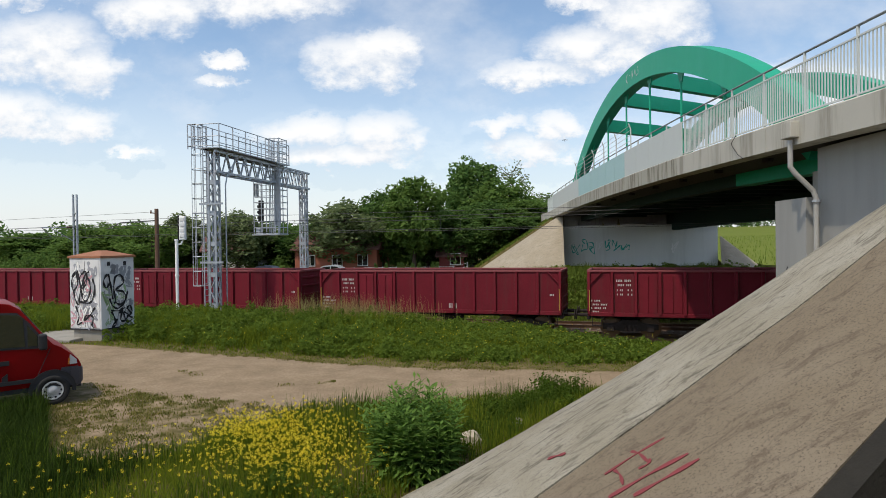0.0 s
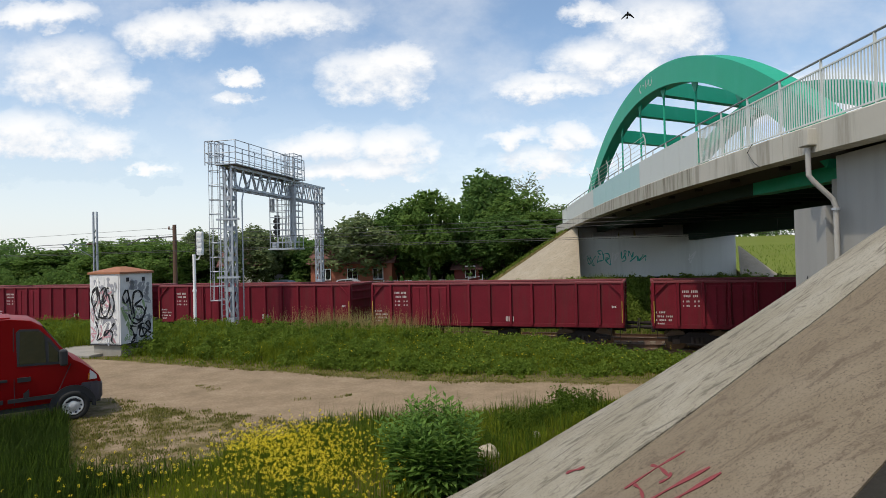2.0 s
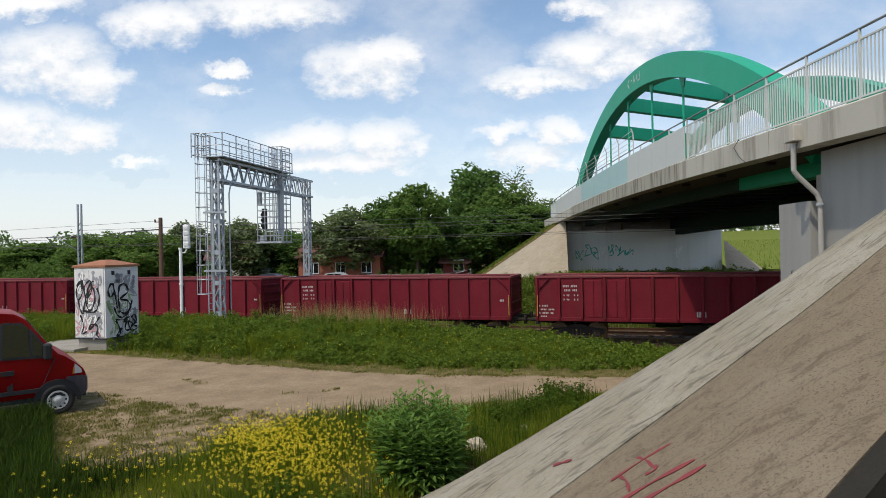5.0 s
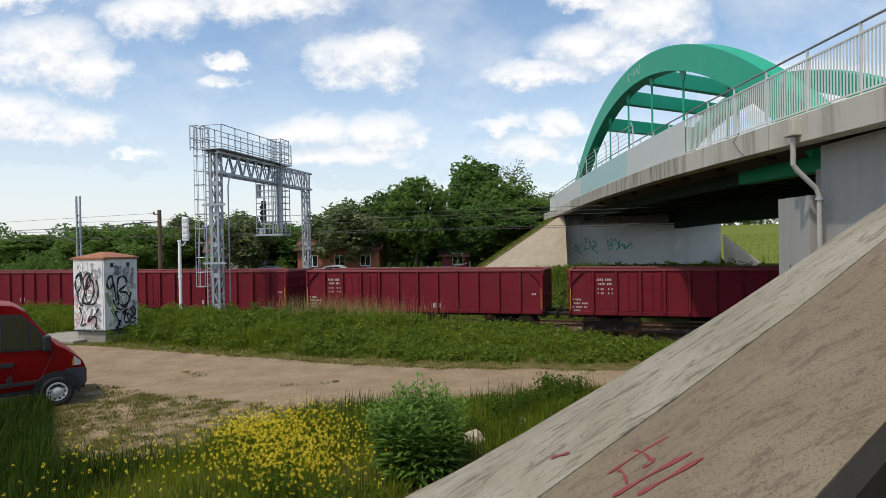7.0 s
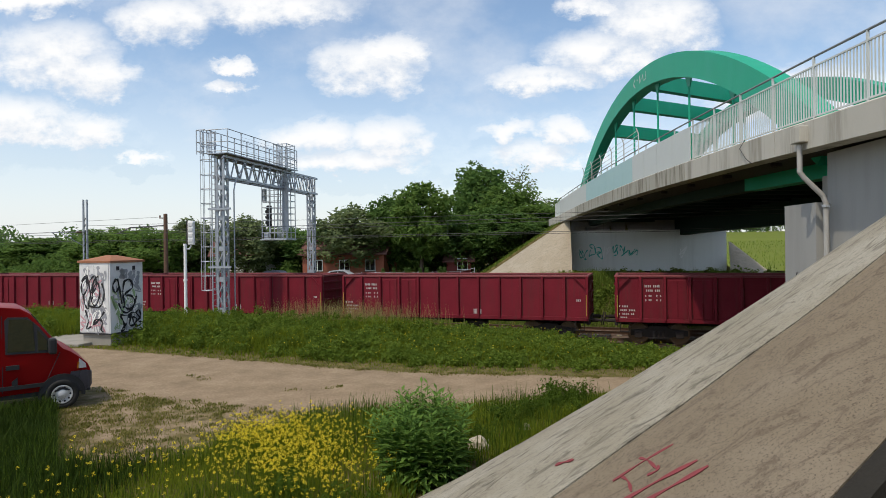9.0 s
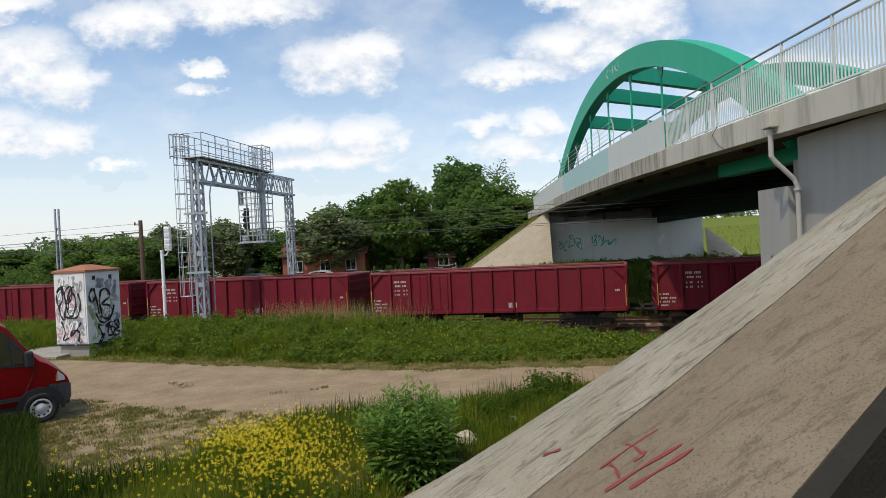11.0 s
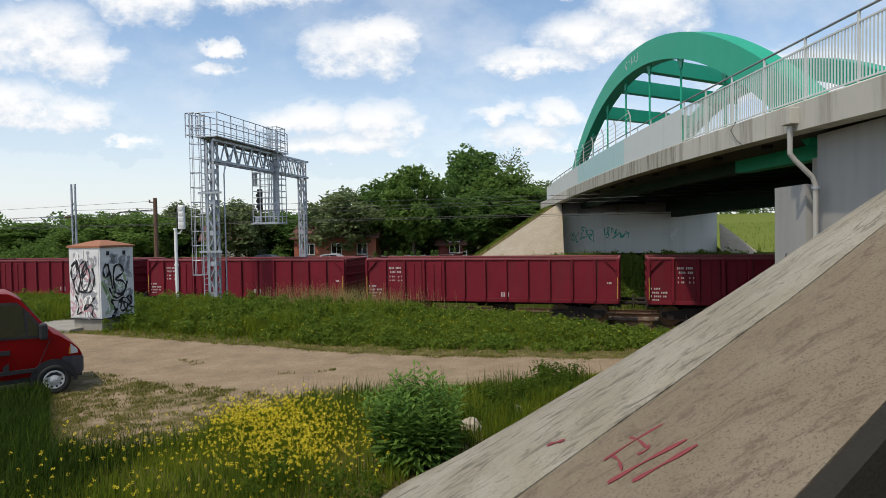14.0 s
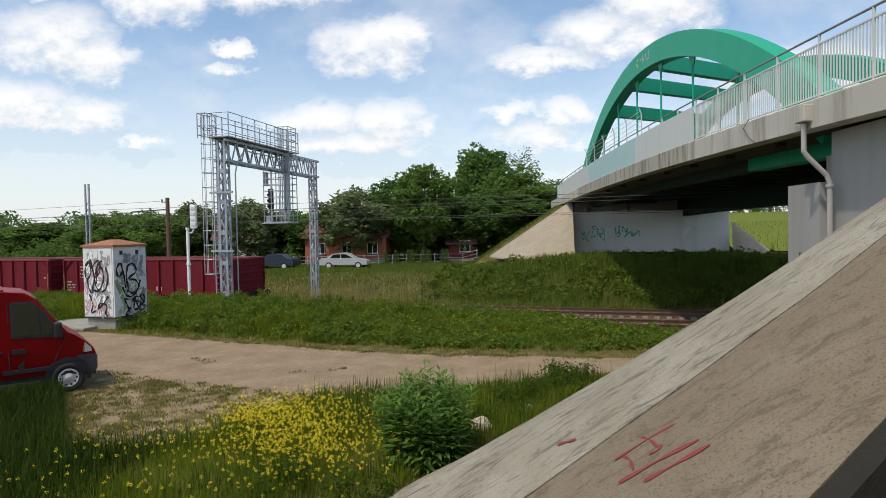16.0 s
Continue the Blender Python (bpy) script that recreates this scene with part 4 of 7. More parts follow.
def build_wagon():
    """An open high-sided bogie wagon; x along it, origin on the rails at its middle."""
    w = thing("goods_wagon", "dark red open high-sided bogie goods wagon", "wagon", group="wagons of the goods train")
    hl, hw = BODY_L / 2, BODY_W / 2
    for side in (-1, 1):
        s = Shape()
        s.box((0, side * (hw - 0.06), (FLOOR_Z + TOP_Z) / 2 + 0.02), (BODY_L - 0.1, 0.05, TOP_Z - FLOOR_Z - 0.04))
        wall = part("side_wall", s, "wagon", w)
        rim = Shape().box((0, side * (hw - 0.05), TOP_Z - 0.05), (BODY_L, 0.13, 0.11), bevel=0.02)
        part("top_rail", rim, "rim", wall, "scuffed red top rail")
        sill = Shape().box((0, side * (hw - 0.05), FLOOR_Z + 0.02), (BODY_L, 0.12, 0.18), bevel=0.015)
        part("side_sill", sill, "wagon", wall)
        xs = [-6.35 + 12.7 * k / 12 for k in range(13)]
        for k, x in enumerate(xs):
            r = Shape().prism([(x - 0.075, side * (hw - 0.04)), (x + 0.075, side * (hw - 0.04)), (x + 0.05, side * (hw + 0.085)), (x - 0.05, side * (hw + 0.085))],
                              FLOOR_Z + 0.05, TOP_Z - 0.08, axis=2)
            part("side_post", r, "wagon", wall)
            part("weld_seam", Shape().box((x + 0.095, side * (hw - 0.033), 2.15), (0.02, 0.012, 1.95)), "wagon_in", wall)
        for x0, x1 in ((-4.16, -3.25), (-3.10, -2.19)):
            dr = Shape().box(((x0 + x1) / 2, side * (hw - 0.02), 2.12), (x1 - x0 - 0.12, 0.05, 1.75), bevel=0.012)
            door = part("side_door", dr, "wagon", wall)
            for z in (1.5, 2.6):
                part("hinge", Shape().box((x0 + 0.05, side * (hw + 0.02), z), (0.05, 0.04, 0.18)), "wagon", door)
            part("latch_bar", Shape().tube([((x0 + x1) / 2, side * (hw + 0.03), 1.3), ((x0 + x1) / 2, side * (hw + 0.03), 2.95)], 0.018, 6), "wagon", door)
        for e in (-1, 1):
            part("corner_brace", Shape().beam((e * 6.32, side * (hw + 0.02), 2.55), (e * 5.75, side * (hw + 0.02), TOP_Z - 0.08), 0.06, 0.05), "wagon", wall)
        # stencilled data: plain bars
        for bx, bz, bw, bh in ((-4.75, 2.72, 0.75, 0.13), (-4.75, 2.52, 0.62, 0.12), (-4.95, 2.28, 0.30, 0.10), (-4.50, 2.28, 0.24, 0.10),
                               (-4.95, 2.08, 0.30, 0.10), (-4.50, 2.08, 0.24, 0.10), (-6.05, 1.78, 0.42, 0.10), (-5.90, 1.60, 0.75, 0.10), (-5.92, 1.43, 0.70, 0.10),
                               (-6.0, 1.27, 0.4, 0.08), (1.0, 1.42, 0.42, 0.30), (5.95, 2.02, 0.22, 0.12), (4.6, 1.2, 0.5, 0.05)):
            nb = max(3, round(bw / 0.075))
            cut = Shape()
            for i in range(nb):
                if (i * 7 + round(bz * 100)) % 5 == 0:
                    continue
                cut.box((bx - bw / 2 + (i + 0.5) * bw / nb, side * (hw - 0.028), bz), (bw / nb * 0.62, 0.012, bh * 0.8))
            tagged(part("stencil_bar", cut, "stencil", wall), "row of white stencilled marks", kind="stuff")
        for x in (-6.32, 6.32):
            part("grab_rail", Shape().tube([(x, side * (hw + 0.09), 1.3), (x, side * (hw + 0.09), 2.3)], 0.018, 6), "yellow", wall, "yellow hand rail")
        for x in (-6.0, 6.0):
            st = Shape().box((x, side * (hw - 0.05), 0.62), (0.45, 0.2, 0.04))
            st.beam((x - 0.2, side * (hw - 0.02), 0.62), (x - 0.2, side * (hw - 0.02), FLOOR_Z), 0.03)
            st.beam((x + 0.2, side * (hw - 0.02), 0.62), (x + 0.2, side * (hw - 0.02), FLOOR_Z), 0.03)
            part("foot_step", st, "underframe", w)
    for e in (-1, 1):
        s = Shape().box((e * (hl - 0.04), 0, (FLOOR_Z + TOP_Z) / 2), (0.05, BODY_W - 0.15, TOP_Z - FLOOR_Z))
        end = part("end_wall", s, "wagon", w)
        for z in (1.35, 1.85, 2.35, 2.8):
            part("end_stiffener", Shape().box((e * (hl + 0.01), 0, z), (0.09, BODY_W - 0.1, 0.11), bevel=0.015), "wagon", end)
        part("end_top_rail", Shape().box((e * (hl - 0.02), 0, TOP_Z - 0.05), (0.13, BODY_W - 0.14, 0.11), bevel=0.02), "rim", end)
        part("headstock", Shape().box((e * (hl - 0.02), 0, 1.02), (0.16, 2.6, 0.30), bevel=0.02), "underframe", w)
        for y in (-0.875, 0.875):
            bf = Shape().tube([(e * (hl + 0.05), y, 1.05), (e * (hl + 0.40), y, 1.05)], 0.09, 12)
            bf.tube([(e * (hl + 0.56), y, 1.05), (e * (hl + 0.60), y, 1.05)], 0.23, 16)
            bf.tube([(e * (hl + 0.38), y, 1.05), (e * (hl + 0.58), y, 1.05)], 0.065, 10)
            part("buffer", bf, "underframe", w)
        cp = Shape().tube([(e * (hl + 0.05), 0, 1.0), (e * (hl + 0.35), 0, 0.95), (e * (hl + 0.60), 0, 0.98)], 0.04, 8)
        part("coupling", cp, "underframe", w)
    part("floor_plate", Shape().box((0, 0, FLOOR_Z + 0.02), (BODY_L - 0.12, BODY_W - 0.2, 0.06)), "wagon_in", w)
    fr = Shape()
    for y in (-0.35, 0.35):
        fr.box((0, y, 0.98), (BODY_L - 0.2, 0.16, 0.26))
    for x in range(-5, 6):
        fr.box((x * 1.15, 0, 1.02), (0.12, 2.6, 0.16))
    part("underframe", fr, "underframe", w)
    part("brake_tank", Shape().tube([(-0.9, 0.75, 0.78), (0.4, 0.75, 0.78)], 0.2, 12), "underframe", w)
    part("brake_gear", Shape().box((0.8, -0.7, 0.72), (1.1, 0.35, 0.35), bevel=0.03), "underframe", w)
    for bx in (-4.5, 4.5):
        bogie = part("bogie", bogie_shape(), "underframe", w, "grimy cast bogie frame", m=Matrix.Translation((bx, 0, 0)))
        for ax in (-0.9, 0.9):
            ws = Shape()
            for y in (-0.755, 0.755):
                ws.tube([(0, y - 0.065, 0), (0, y + 0.065, 0)], 0.46, 24)
                sg = -1 if y > 0 else 1
                ws.tube([(0, y + sg * 0.055, 0), (0, y + sg * 0.09, 0)], 0.49, 24)
                ws.tube([(0, y - sg * 0.06, 0), (0, y - sg * 0.10, 0)], 0.14, 12)
                for k in range(3):
                    an = k * 2.094
                    ws.box((0.28 * math.cos(an), y - sg * 0.067, 0.28 * math.sin(an)), (0.14, 0.012, 0.05), Matrix.Rotation(-an, 3, "Y"))
            ws.tube([(0, -0.75, 0), (0, 0.75, 0)], 0.085, 10)
            part("wheelset", ws, "rail", bogie, m=Matrix.Translation((ax, 0, 0.46)))
    return w


def bogie_shape():
    s = Shape()
    for y in (-1.02, 1.02):
        s.prism([(-1.25, 0.42), (-1.25, 0.66), (-0.55, 0.72), (-0.35, 0.86), (0.35, 0.86), (0.55, 0.72), (1.25, 0.66), (1.25, 0.42), (0.95, 0.40),
                 (0.5, 0.34), (-0.5, 0.34), (-0.95, 0.40)], y - 0.07, y + 0.07, axis=1)
        for x in (-0.9, 0.9):
            s.box((x, y * 1.04, 0.46), (0.34, 0.2, 0.30), bevel=0.03)
        for x in (-0.2, 0, 0.2):
            s.tube([(x, y * 1.06, 0.36), (x, y * 1.06, 0.62)], 0.075, 8)
    s.box((0, 0, 0.74), (0.5, 2.2, 0.24))
    return s


wagon = build_wagon()
# the tail of the train along the track, by the second
TAIL = [(0.0, 305.9), (1.5, 275.9), (3.0, 245.8), (3.5, 235.4), (7.0, 164.5), (11.0, 84.8), (12.5, 56.2), (15.5, 0.3), (16.0, -7.9)]
N_WAGONS = 27


def tail_at(t):
    """Smooth course through the keyed places (the train slows a little)."""
    xs, ys = np.array([p[0] for p in TAIL]), np.array([p[1] for p in TAIL])
    fit = np.polyfit(xs, ys, 3)
    return float(np.polyval(fit, t) + np.interp(t, xs, ys - np.polyval(fit, xs)))


WAGON_TURN = math.degrees(HEADING)
wagons = [wagon]
for _k in range(1, N_WAGONS):
    wagons.append(copy_thing(wagon, Matrix()))


def wagon_pose(k, t):
    s = tail_at(t) - (k + 0.5) * WAGON
    p = on_track(s, 0.0, RAIL)
    return pose(p.x, p.y, p.z, 0, 0, WAGON_TURN)

# ------------------------------------------------------------ signal gantry
GL, GR = Vector((-11.78, 31.5, 0)), Vector((-9.45, 41.5, 0))
GD = (GR - GL).normalized()                       # along the gantry, away from the camera
GS = Vector((GD.y, -GD.x, 0))                     # to the right of it
GSPAN = (GR - GL).length


def gat(t, s, z):
    p = GL + GD * t + GS * s
    return Vector((p.x, p.y, z))


def lattice_mast(name, t, z0, z1, parent):
    h = 0.185
    col = part(name, Shape().box(gat(t, 0, z0 - 0.1), (0.9, 0.9, 0.5), Matrix.Rotation(math.atan2(GD.y, GD.x), 3, "Z"), bevel=0.03), "concrete", parent,
               "concrete foundation block")
    for i in (-1, 1):
        for j in (-1, 1):
            part("mast_leg", Shape().beam(gat(t + i * h, j * h, z0), gat(t + i * h, j * h, z1), 0.10), "galv", col, "galvanised steel angle leg")
    n = max(3, round((z1 - z0) / 1.6))
    for k in range(n):
        a, b = z0 + (z1 - z0) * k / n, z0 + (z1 - z0) * (k + 1) / n
        m = (a + b) / 2
        for i, j, i2, j2 in ((-1, -1, 1, -1), (1, 1, -1, 1), (-1, 1, -1, -1), (1, -1, 1, 1)):
            part("lattice_bar", Shape().beam(gat(t + i * h, j * h, a + 0.12), gat(t + i2 * h, j2 * h, m), 0.045), "galv", col)
            i, i2, j, j2 = i2, i, j2, j
            part("lattice_bar", Shape().beam(gat(t + i * h, j * h, m), gat(t + i2 * h, j2 * h, b - 0.12), 0.045), "galv", col)
        bat = Shape()
        for j in (-1, 1):
            bat.box(gat(t, j * h, a), (0.40, 0.02, 0.24), Matrix.Rotation(math.atan2(GD.y, GD.x), 3, "Z"))
        for i in (-1, 1):
            bat.box(gat(t + i * h, 0, a), (0.02, 0.40, 0.24), Matrix.Rotation(math.atan2(GD.y, GD.x), 3, "Z"))
        part("batten_plate", bat, "galv", col)
    return col


def hoop_ladder(parent, ct, cs, z0, z1, w=0.36, face=1.0, step=0.30, cage_from=2.2):
    """A ladder with safety hoops, standing at (ct, cs) on the gantry's plan, its cage to the side face."""
    lad = part("ladder", Shape().beam(gat(ct - w / 2, cs, z0), gat(ct - w / 2, cs, z1), 0.05), "galv", parent, "galvanised ladder")
    part("stile", Shape().beam(gat(ct + w / 2, cs, z0), gat(ct + w / 2, cs, z1), 0.05), "galv", lad)
    z = z0 + 0.2
    while z < z1 - 0.1:
        part("rung", Shape().tube([gat(ct - w / 2, cs, z), gat(ct + w / 2, cs, z)], 0.016, 6), "galv", lad)
        z += step
    z = z0 + cage_from
    pts = [(ct + 0.36 * math.sin(a), cs + face * (0.34 - 0.36 * math.cos(a))) for a in np.linspace(0.5, 2 * math.pi - 0.5, 12)]
    while z <= z1 + 0.01:
        part("hoop", Shape().tube([gat(p, q, z) for p, q in pts], 0.020, 5), "galv", lad)
        z += 0.75
    for p, q in pts[1:-1:2]:
        part("cage_strap", Shape().beam(gat(p, q, z0 + cage_from), gat(p, q, z1), 0.03, 0.012), "galv", lad)
    return lad


def build_gantry():
    g = thing("signal_gantry", "galvanised steel lattice signal gantry spanning the tracks", "signal gantry")
    z0, zt, zb = RAIL - 0.05, 8.30, 7.25
    lattice_mast("mast_base", 0.0, z0, zt, g)
    lattice_mast("mast_base", GSPAN, z0, zt, g)
    w = 0.30
    for s in (-w, w):
        for z in (zb, zt):
            part("truss_chord", Shape().beam(gat(-0.3, s, z), gat(GSPAN + 0.3, s, z), 0.12), "galv", g)
        n = 11
        for k in range(n):
            a, b = 0.3 + (GSPAN - 0.6) * k / n, 0.3 + (GSPAN - 0.6) * (k + 1) / n
            m = (a + b) / 2
            part("truss_bar", Shape().beam(gat(a, s, zb), gat(m, s, zt), 0.055), "galv", g)
            part("truss_bar", Shape().beam(gat(m, s, zt), gat(b, s, zb), 0.055), "galv", g)
    for k in range(11):
        t = GSPAN * k / 10
        part("truss_tie", Shape().beam(gat(t, -w, zt), gat(t, w, zt), 0.05), "galv", g)
        part("truss_tie", Shape().beam(gat(t, -w, zb), gat(t, w, zb), 0.05), "galv", g)
    # service platform with railing
    zp = zt + 0.12
    pl = part("platform", Shape().loft([[gat(t, s, z) for s, z in ((-0.62, zp), (0.62, zp), (0.62, zp + 0.05), (-0.62, zp + 0.05))] for t in (-0.45, 7.2)]), "galv", g,
              "steel grating platform")
    for s in (-0.6, 0.6):
        for k in range(7):
            t = -0.4 + 7.5 * k / 6
            part("railing_post", Shape().beam(gat(t, s, zp), gat(t, s, zp + 1.25), 0.05), "galv", pl)
        for z in (0.15, 0.62, 1.25):
            part("railing_rail", Shape().tube([gat(-0.4, s, zp + z), gat(7.1, s, zp + z)], 0.022, 6), "galv", pl)
    for k in range(1, 6):
        t = -0.4 + 7.5 * k / 6
        mesh = Shape()
        for q in range(1, 9):
            mesh.beam(gat(t + 0.05, 0.6, zp + q * 0.13), gat(t + 1.2, 0.6, zp + q * 0.13), 0.008)
        part("mesh_infill", mesh, "galv", pl)
    for z in (0.15, 0.62, 1.25):
        part("railing_rail", Shape().tube([gat(-0.4, -0.6, zp + z), gat(-0.4, 0.6, zp + z)], 0.022, 6), "galv", pl)
    # caged ladder up the near mast, landing beside the platform
    hoop_ladder(g, -0.15, -0.40, z0 + 0.4, zp + 1.25, face=-1.0)
    for z in (2.6, 5.6):
        part("ladder_bracket", Shape().beam(gat(-0.1, -0.40, z), gat(0.0, -0.15, z), 0.07, 0.12), "galv", g)
        part("mast_clamp", Shape().beam(gat(-0.35, -0.6, z), gat(-0.35, 0.7, z), 0.10, 0.10), "galv", g)
    # railing of the landing round the ladder's head
    for z in (0.15, 0.62, 1.25):
        part("railing_rail", Shape().tube([gat(-0.55, -0.6, zp + z), gat(-0.55, -1.1, zp + z), gat(0.5, -1.1, zp + z), gat(0.5, -0.6, zp + z)], 0.022, 6), "galv", pl)
    for tt, ss in ((-0.55, -1.1), (0.0, -1.1), (0.5, -1.1), (-0.55, -0.85)):
        part("railing_post", Shape().beam(gat(tt, ss, zp + 0.0), gat(tt, ss, zp + 1.25), 0.045), "galv", pl)
    # cage that hangs between the tracks, with the signal and a ladder in it
    c, yaw = 6.3, Matrix.Rotation(math.atan2(GD.y, GD.x), 3, "Z")
    s_lo, s_hi, top = -1.12, 0.60, zp + 1.55
    for t in (c - 0.5, c + 0.5):
        for s in (-1.12, -0.62, -0.28, 0.02, 0.30, 0.60):
            part("cage_post", Shape().beam(gat(t, s, 4.1), gat(t, s, top if s > -0.3 else zb + 0.1), 0.045), "galv", g)
    for k in range(16):
        z = 4.15 + k * 0.385
        if z > top:
            break
        s0 = s_lo if z < zb + 0.1 else -0.28
        ring = Shape()
        for a, b in (((c - 0.5, s0), (c + 0.5, s0)), ((c + 0.5, s0), (c + 0.5, s_hi)), ((c + 0.5, s_hi), (c - 0.5, s_hi)), ((c - 0.5, s_hi), (c - 0.5, s0))):
            ring.beam(gat(a[0], a[1], z), gat(b[0], b[1], z), 0.04)
        part("cage_ring", ring, "galv", g)
    for s in (-0.12, 0.24):
        part("ladder_stile", Shape().beam(gat(c, s, 4.2), gat(c, s, top - 0.1), 0.05), "galv", g)
    for k in range(17):
        part("ladder_rung", Shape().tube([gat(c, -0.12, 4.4 + 0.3 * k), gat(c, 0.24, 4.4 + 0.3 * k)], 0.016, 6), "galv", g)
    part("cage_floor", Shape().box(gat(c, -0.3, 4.1), (1.1, 1.9, 0.07), yaw), "galv", g)
    part("signal_backboard", Shape().box(gat(c - 0.42, 0.46, 6.3), (0.05, 0.34, 3.4), yaw, bevel=0.01), "galv", g, "grey sheet behind the signal cage")
    hd = part("signal_head", Shape().box(gat(c - 0.1, -0.86, 5.55), (0.24, 0.26, 1.35), yaw, bevel=0.03), "black_plastic", g, "black signal head")
    for z in (5.15, 5.5, 5.85):
        part("signal_hood", Shape().tube([gat(c - 0.22, -0.86, z), gat(c - 0.42, -0.86, z - 0.02)], 0.10, 10), "black_plastic", hd)
    part("junction_box", Shape().box(gat(c - 0.3, -0.9, 4.32), (0.25, 0.3, 0.36), yaw, bevel=0.02), "galv", g)
    part("bracket_plate", Shape().box(gat(c - 0.3, -1.05, zb - 0.45), (0.3, 0.16, 0.8), yaw, bevel=0.02), "galv", g)
    # cable pipe down the mast
    part("cable_pipe", Shape().tube([gat(0.3, 0.48, z0), gat(0.3, 0.48, 6.6), gat(0.5, 0.48, 7.2), gat(1.2, 0.48, 7.9), gat(4.5, 0.48, 7.9)], 0.035, 6), "galv", g)


build_gantry()


def build_post_signal():
    x, y = -12.75, 29.2
    z0 = float(ground_z(x, y))
    g = thing("post_signal", "white signal post with a white-backed signal head", "railway signal", Matrix.Translation((x, y, z0)))
    part("post", Shape().tube([(0, 0, -0.1), (0, 0, 3.75 - z0)], 0.075, 14), "white", g, "white painted steel post")
    part("post_cap", Shape().tube([(0, 0, 3.70 - z0), (0, 0, 3.80 - z0)], 0.095, 14), "white", g)
    part("clamp", Shape().tube([(0, 0, 2.0 - z0), (0, 0, 2.1 - z0)], 0.10, 14), "white", g)
    br = Shape().tube([(0, 0, 3.55 - z0), (0.18, 0.05, 3.55 - z0), (0.28, 0.06, 3.75 - z0)], 0.04, 8)
    part("bracket", br, "white", g)
    hd = part("signal_head", Shape().box((0.28, 0.06, 4.32 - z0), (0.30, 0.20, 1.15), bevel=0.04), "white", g, "white signal housing")
    part("backboard", Shape().box((0.10, 0.12, 4.32 - z0), (0.07, 0.30, 1.2), bevel=0.02), "black_plastic", hd, "black board")
    for k in range(4):
        part("louvre", Shape().box((0.28, -0.05, 3.95 - z0 + k * 0.26), (0.22, 0.03, 0.16), bevel=0.01), "plaster", hd)


build_post_signal()


# ------------------------------------------------------------ cabinet with graffiti
def build_cabinet():
    c = Vector((-12.45, 22.15, 0.0))
    m = Matrix.Translation(c) @ Matrix.Rotation(HEADING, 4, "Z")     # x along the railway, y away; the near right corner is the origin
    k = thing("relay_cabinet", "white railway cabinet covered in black graffiti with a rusty roof", "cabinet", m)
    W, D, H0, H1 = 1.45, 1.55, 0.42, 3.05
    part("plinth", Shape().box((-W / 2, D / 2, H0 / 2 - 0.1), (W - 0.14, D - 0.14, H0 + 0.2), bevel=0.02), "concrete", k, "grey concrete plinth")
    part("body", Shape().box((-W / 2, D / 2, (H0 + H1) / 2), (W, D, H1 - H0), bevel=0.015), "plaster", k)
    part("bottom_lip", Shape().box((-W / 2, D / 2, H0 + 0.01), (W + 0.03, D + 0.03, 0.05)), "trim_dark", k)
    o = 0.05
    a, b = (-W - o, -o, H1), (o, D + o, H1)
    lo = [(a[0], a[1], H1), (b[0], a[1], H1), (b[0], b[1], H1), (a[0], b[1], H1)]
    mid = [(x, y, H1 + 0.07) for x, y, _ in lo]
    cx, cy = -W / 2, D / 2
    up = [(cx - 0.12, cy - 0.12, H1 + 0.27), (cx + 0.12, cy - 0.12, H1 + 0.27), (cx + 0.12, cy + 0.12, H1 + 0.27), (cx - 0.12, cy + 0.12, H1 + 0.27)]
    part("roof", Shape().loft([lo, mid, up]), "roof_rust", k, "rust-brown sheet metal hipped roof")
    part("door", Shape().box((-W / 2, -0.008, (H0 + H1) / 2), (W - 0.12, 0.02, H1 - H0 - 0.14), bevel=0.005), "plaster", k)
    part("door_line", Shape().box((-W / 2, -0.02, (H0 + H1) / 2), (0.012, 0.006, H1 - H0 - 0.2)), "trim_dark", k)
    for y in (0.35, 1.1):
        part("vent", Shape().box((0.006, y, H1 - 0.22), (0.02, 0.13, 0.15)), "trim_dark", k, "small dark vent")
    # sprayed strokes: (face, colour, width, points in the face)
    rng = random.Random(11)

    def stroke(face, pts, w, mat, depth, label):
        if face == 0:
            q, n = [(-u, -0.020 - depth, v) for u, v in pts], (0, -1, 0)
        else:
            q, n = [(0.006 + depth, u, v) for u, v in pts], (1, 0, 0)
        part("sprayed_mark", ribbon(q, w, n), mat, k, label)

    for face in (0, 1):
        wide = W if face == 0 else D
        for i in range(44):
            u, v = rng.uniform(0.2, wide - 0.2), rng.uniform(H0 + 0.2, H1 - 0.5)
            if face == 1 and v > 2.0:
                continue
            pts = [(min(wide - 0.06, max(0.06, u + rng.uniform(-0.22, 0.22))), min(H1 - 0.15, max(H0 + 0.08, v + rng.uniform(-0.4, 0.4)))) for _ in range(5)]
            mat = rng.choice(["spray_grey", "spray_grey", "white", "white", "spray_pink"] if face == 0 else ["spray_grey", "spray_green", "white"])
            stroke(face, pts, rng.uniform(0.03, 0.085), mat, 0.001 + i * 0.00022, "grey and pale spray paint scrawl")
        for i in range(12):
            u = 0.25 + rng.random() * (wide - 0.5)
            v = 2.1 + rng.random() * 0.4 if face else 1.8 + rng.random() * 0.8
            pts = [(u, v), (u + 0.05, v + 0.2), (u + 0.02, v + 0.34)]
            stroke(face, pts, 0.15, "spray_grey", 0.0005, "soft grey spray shadow")
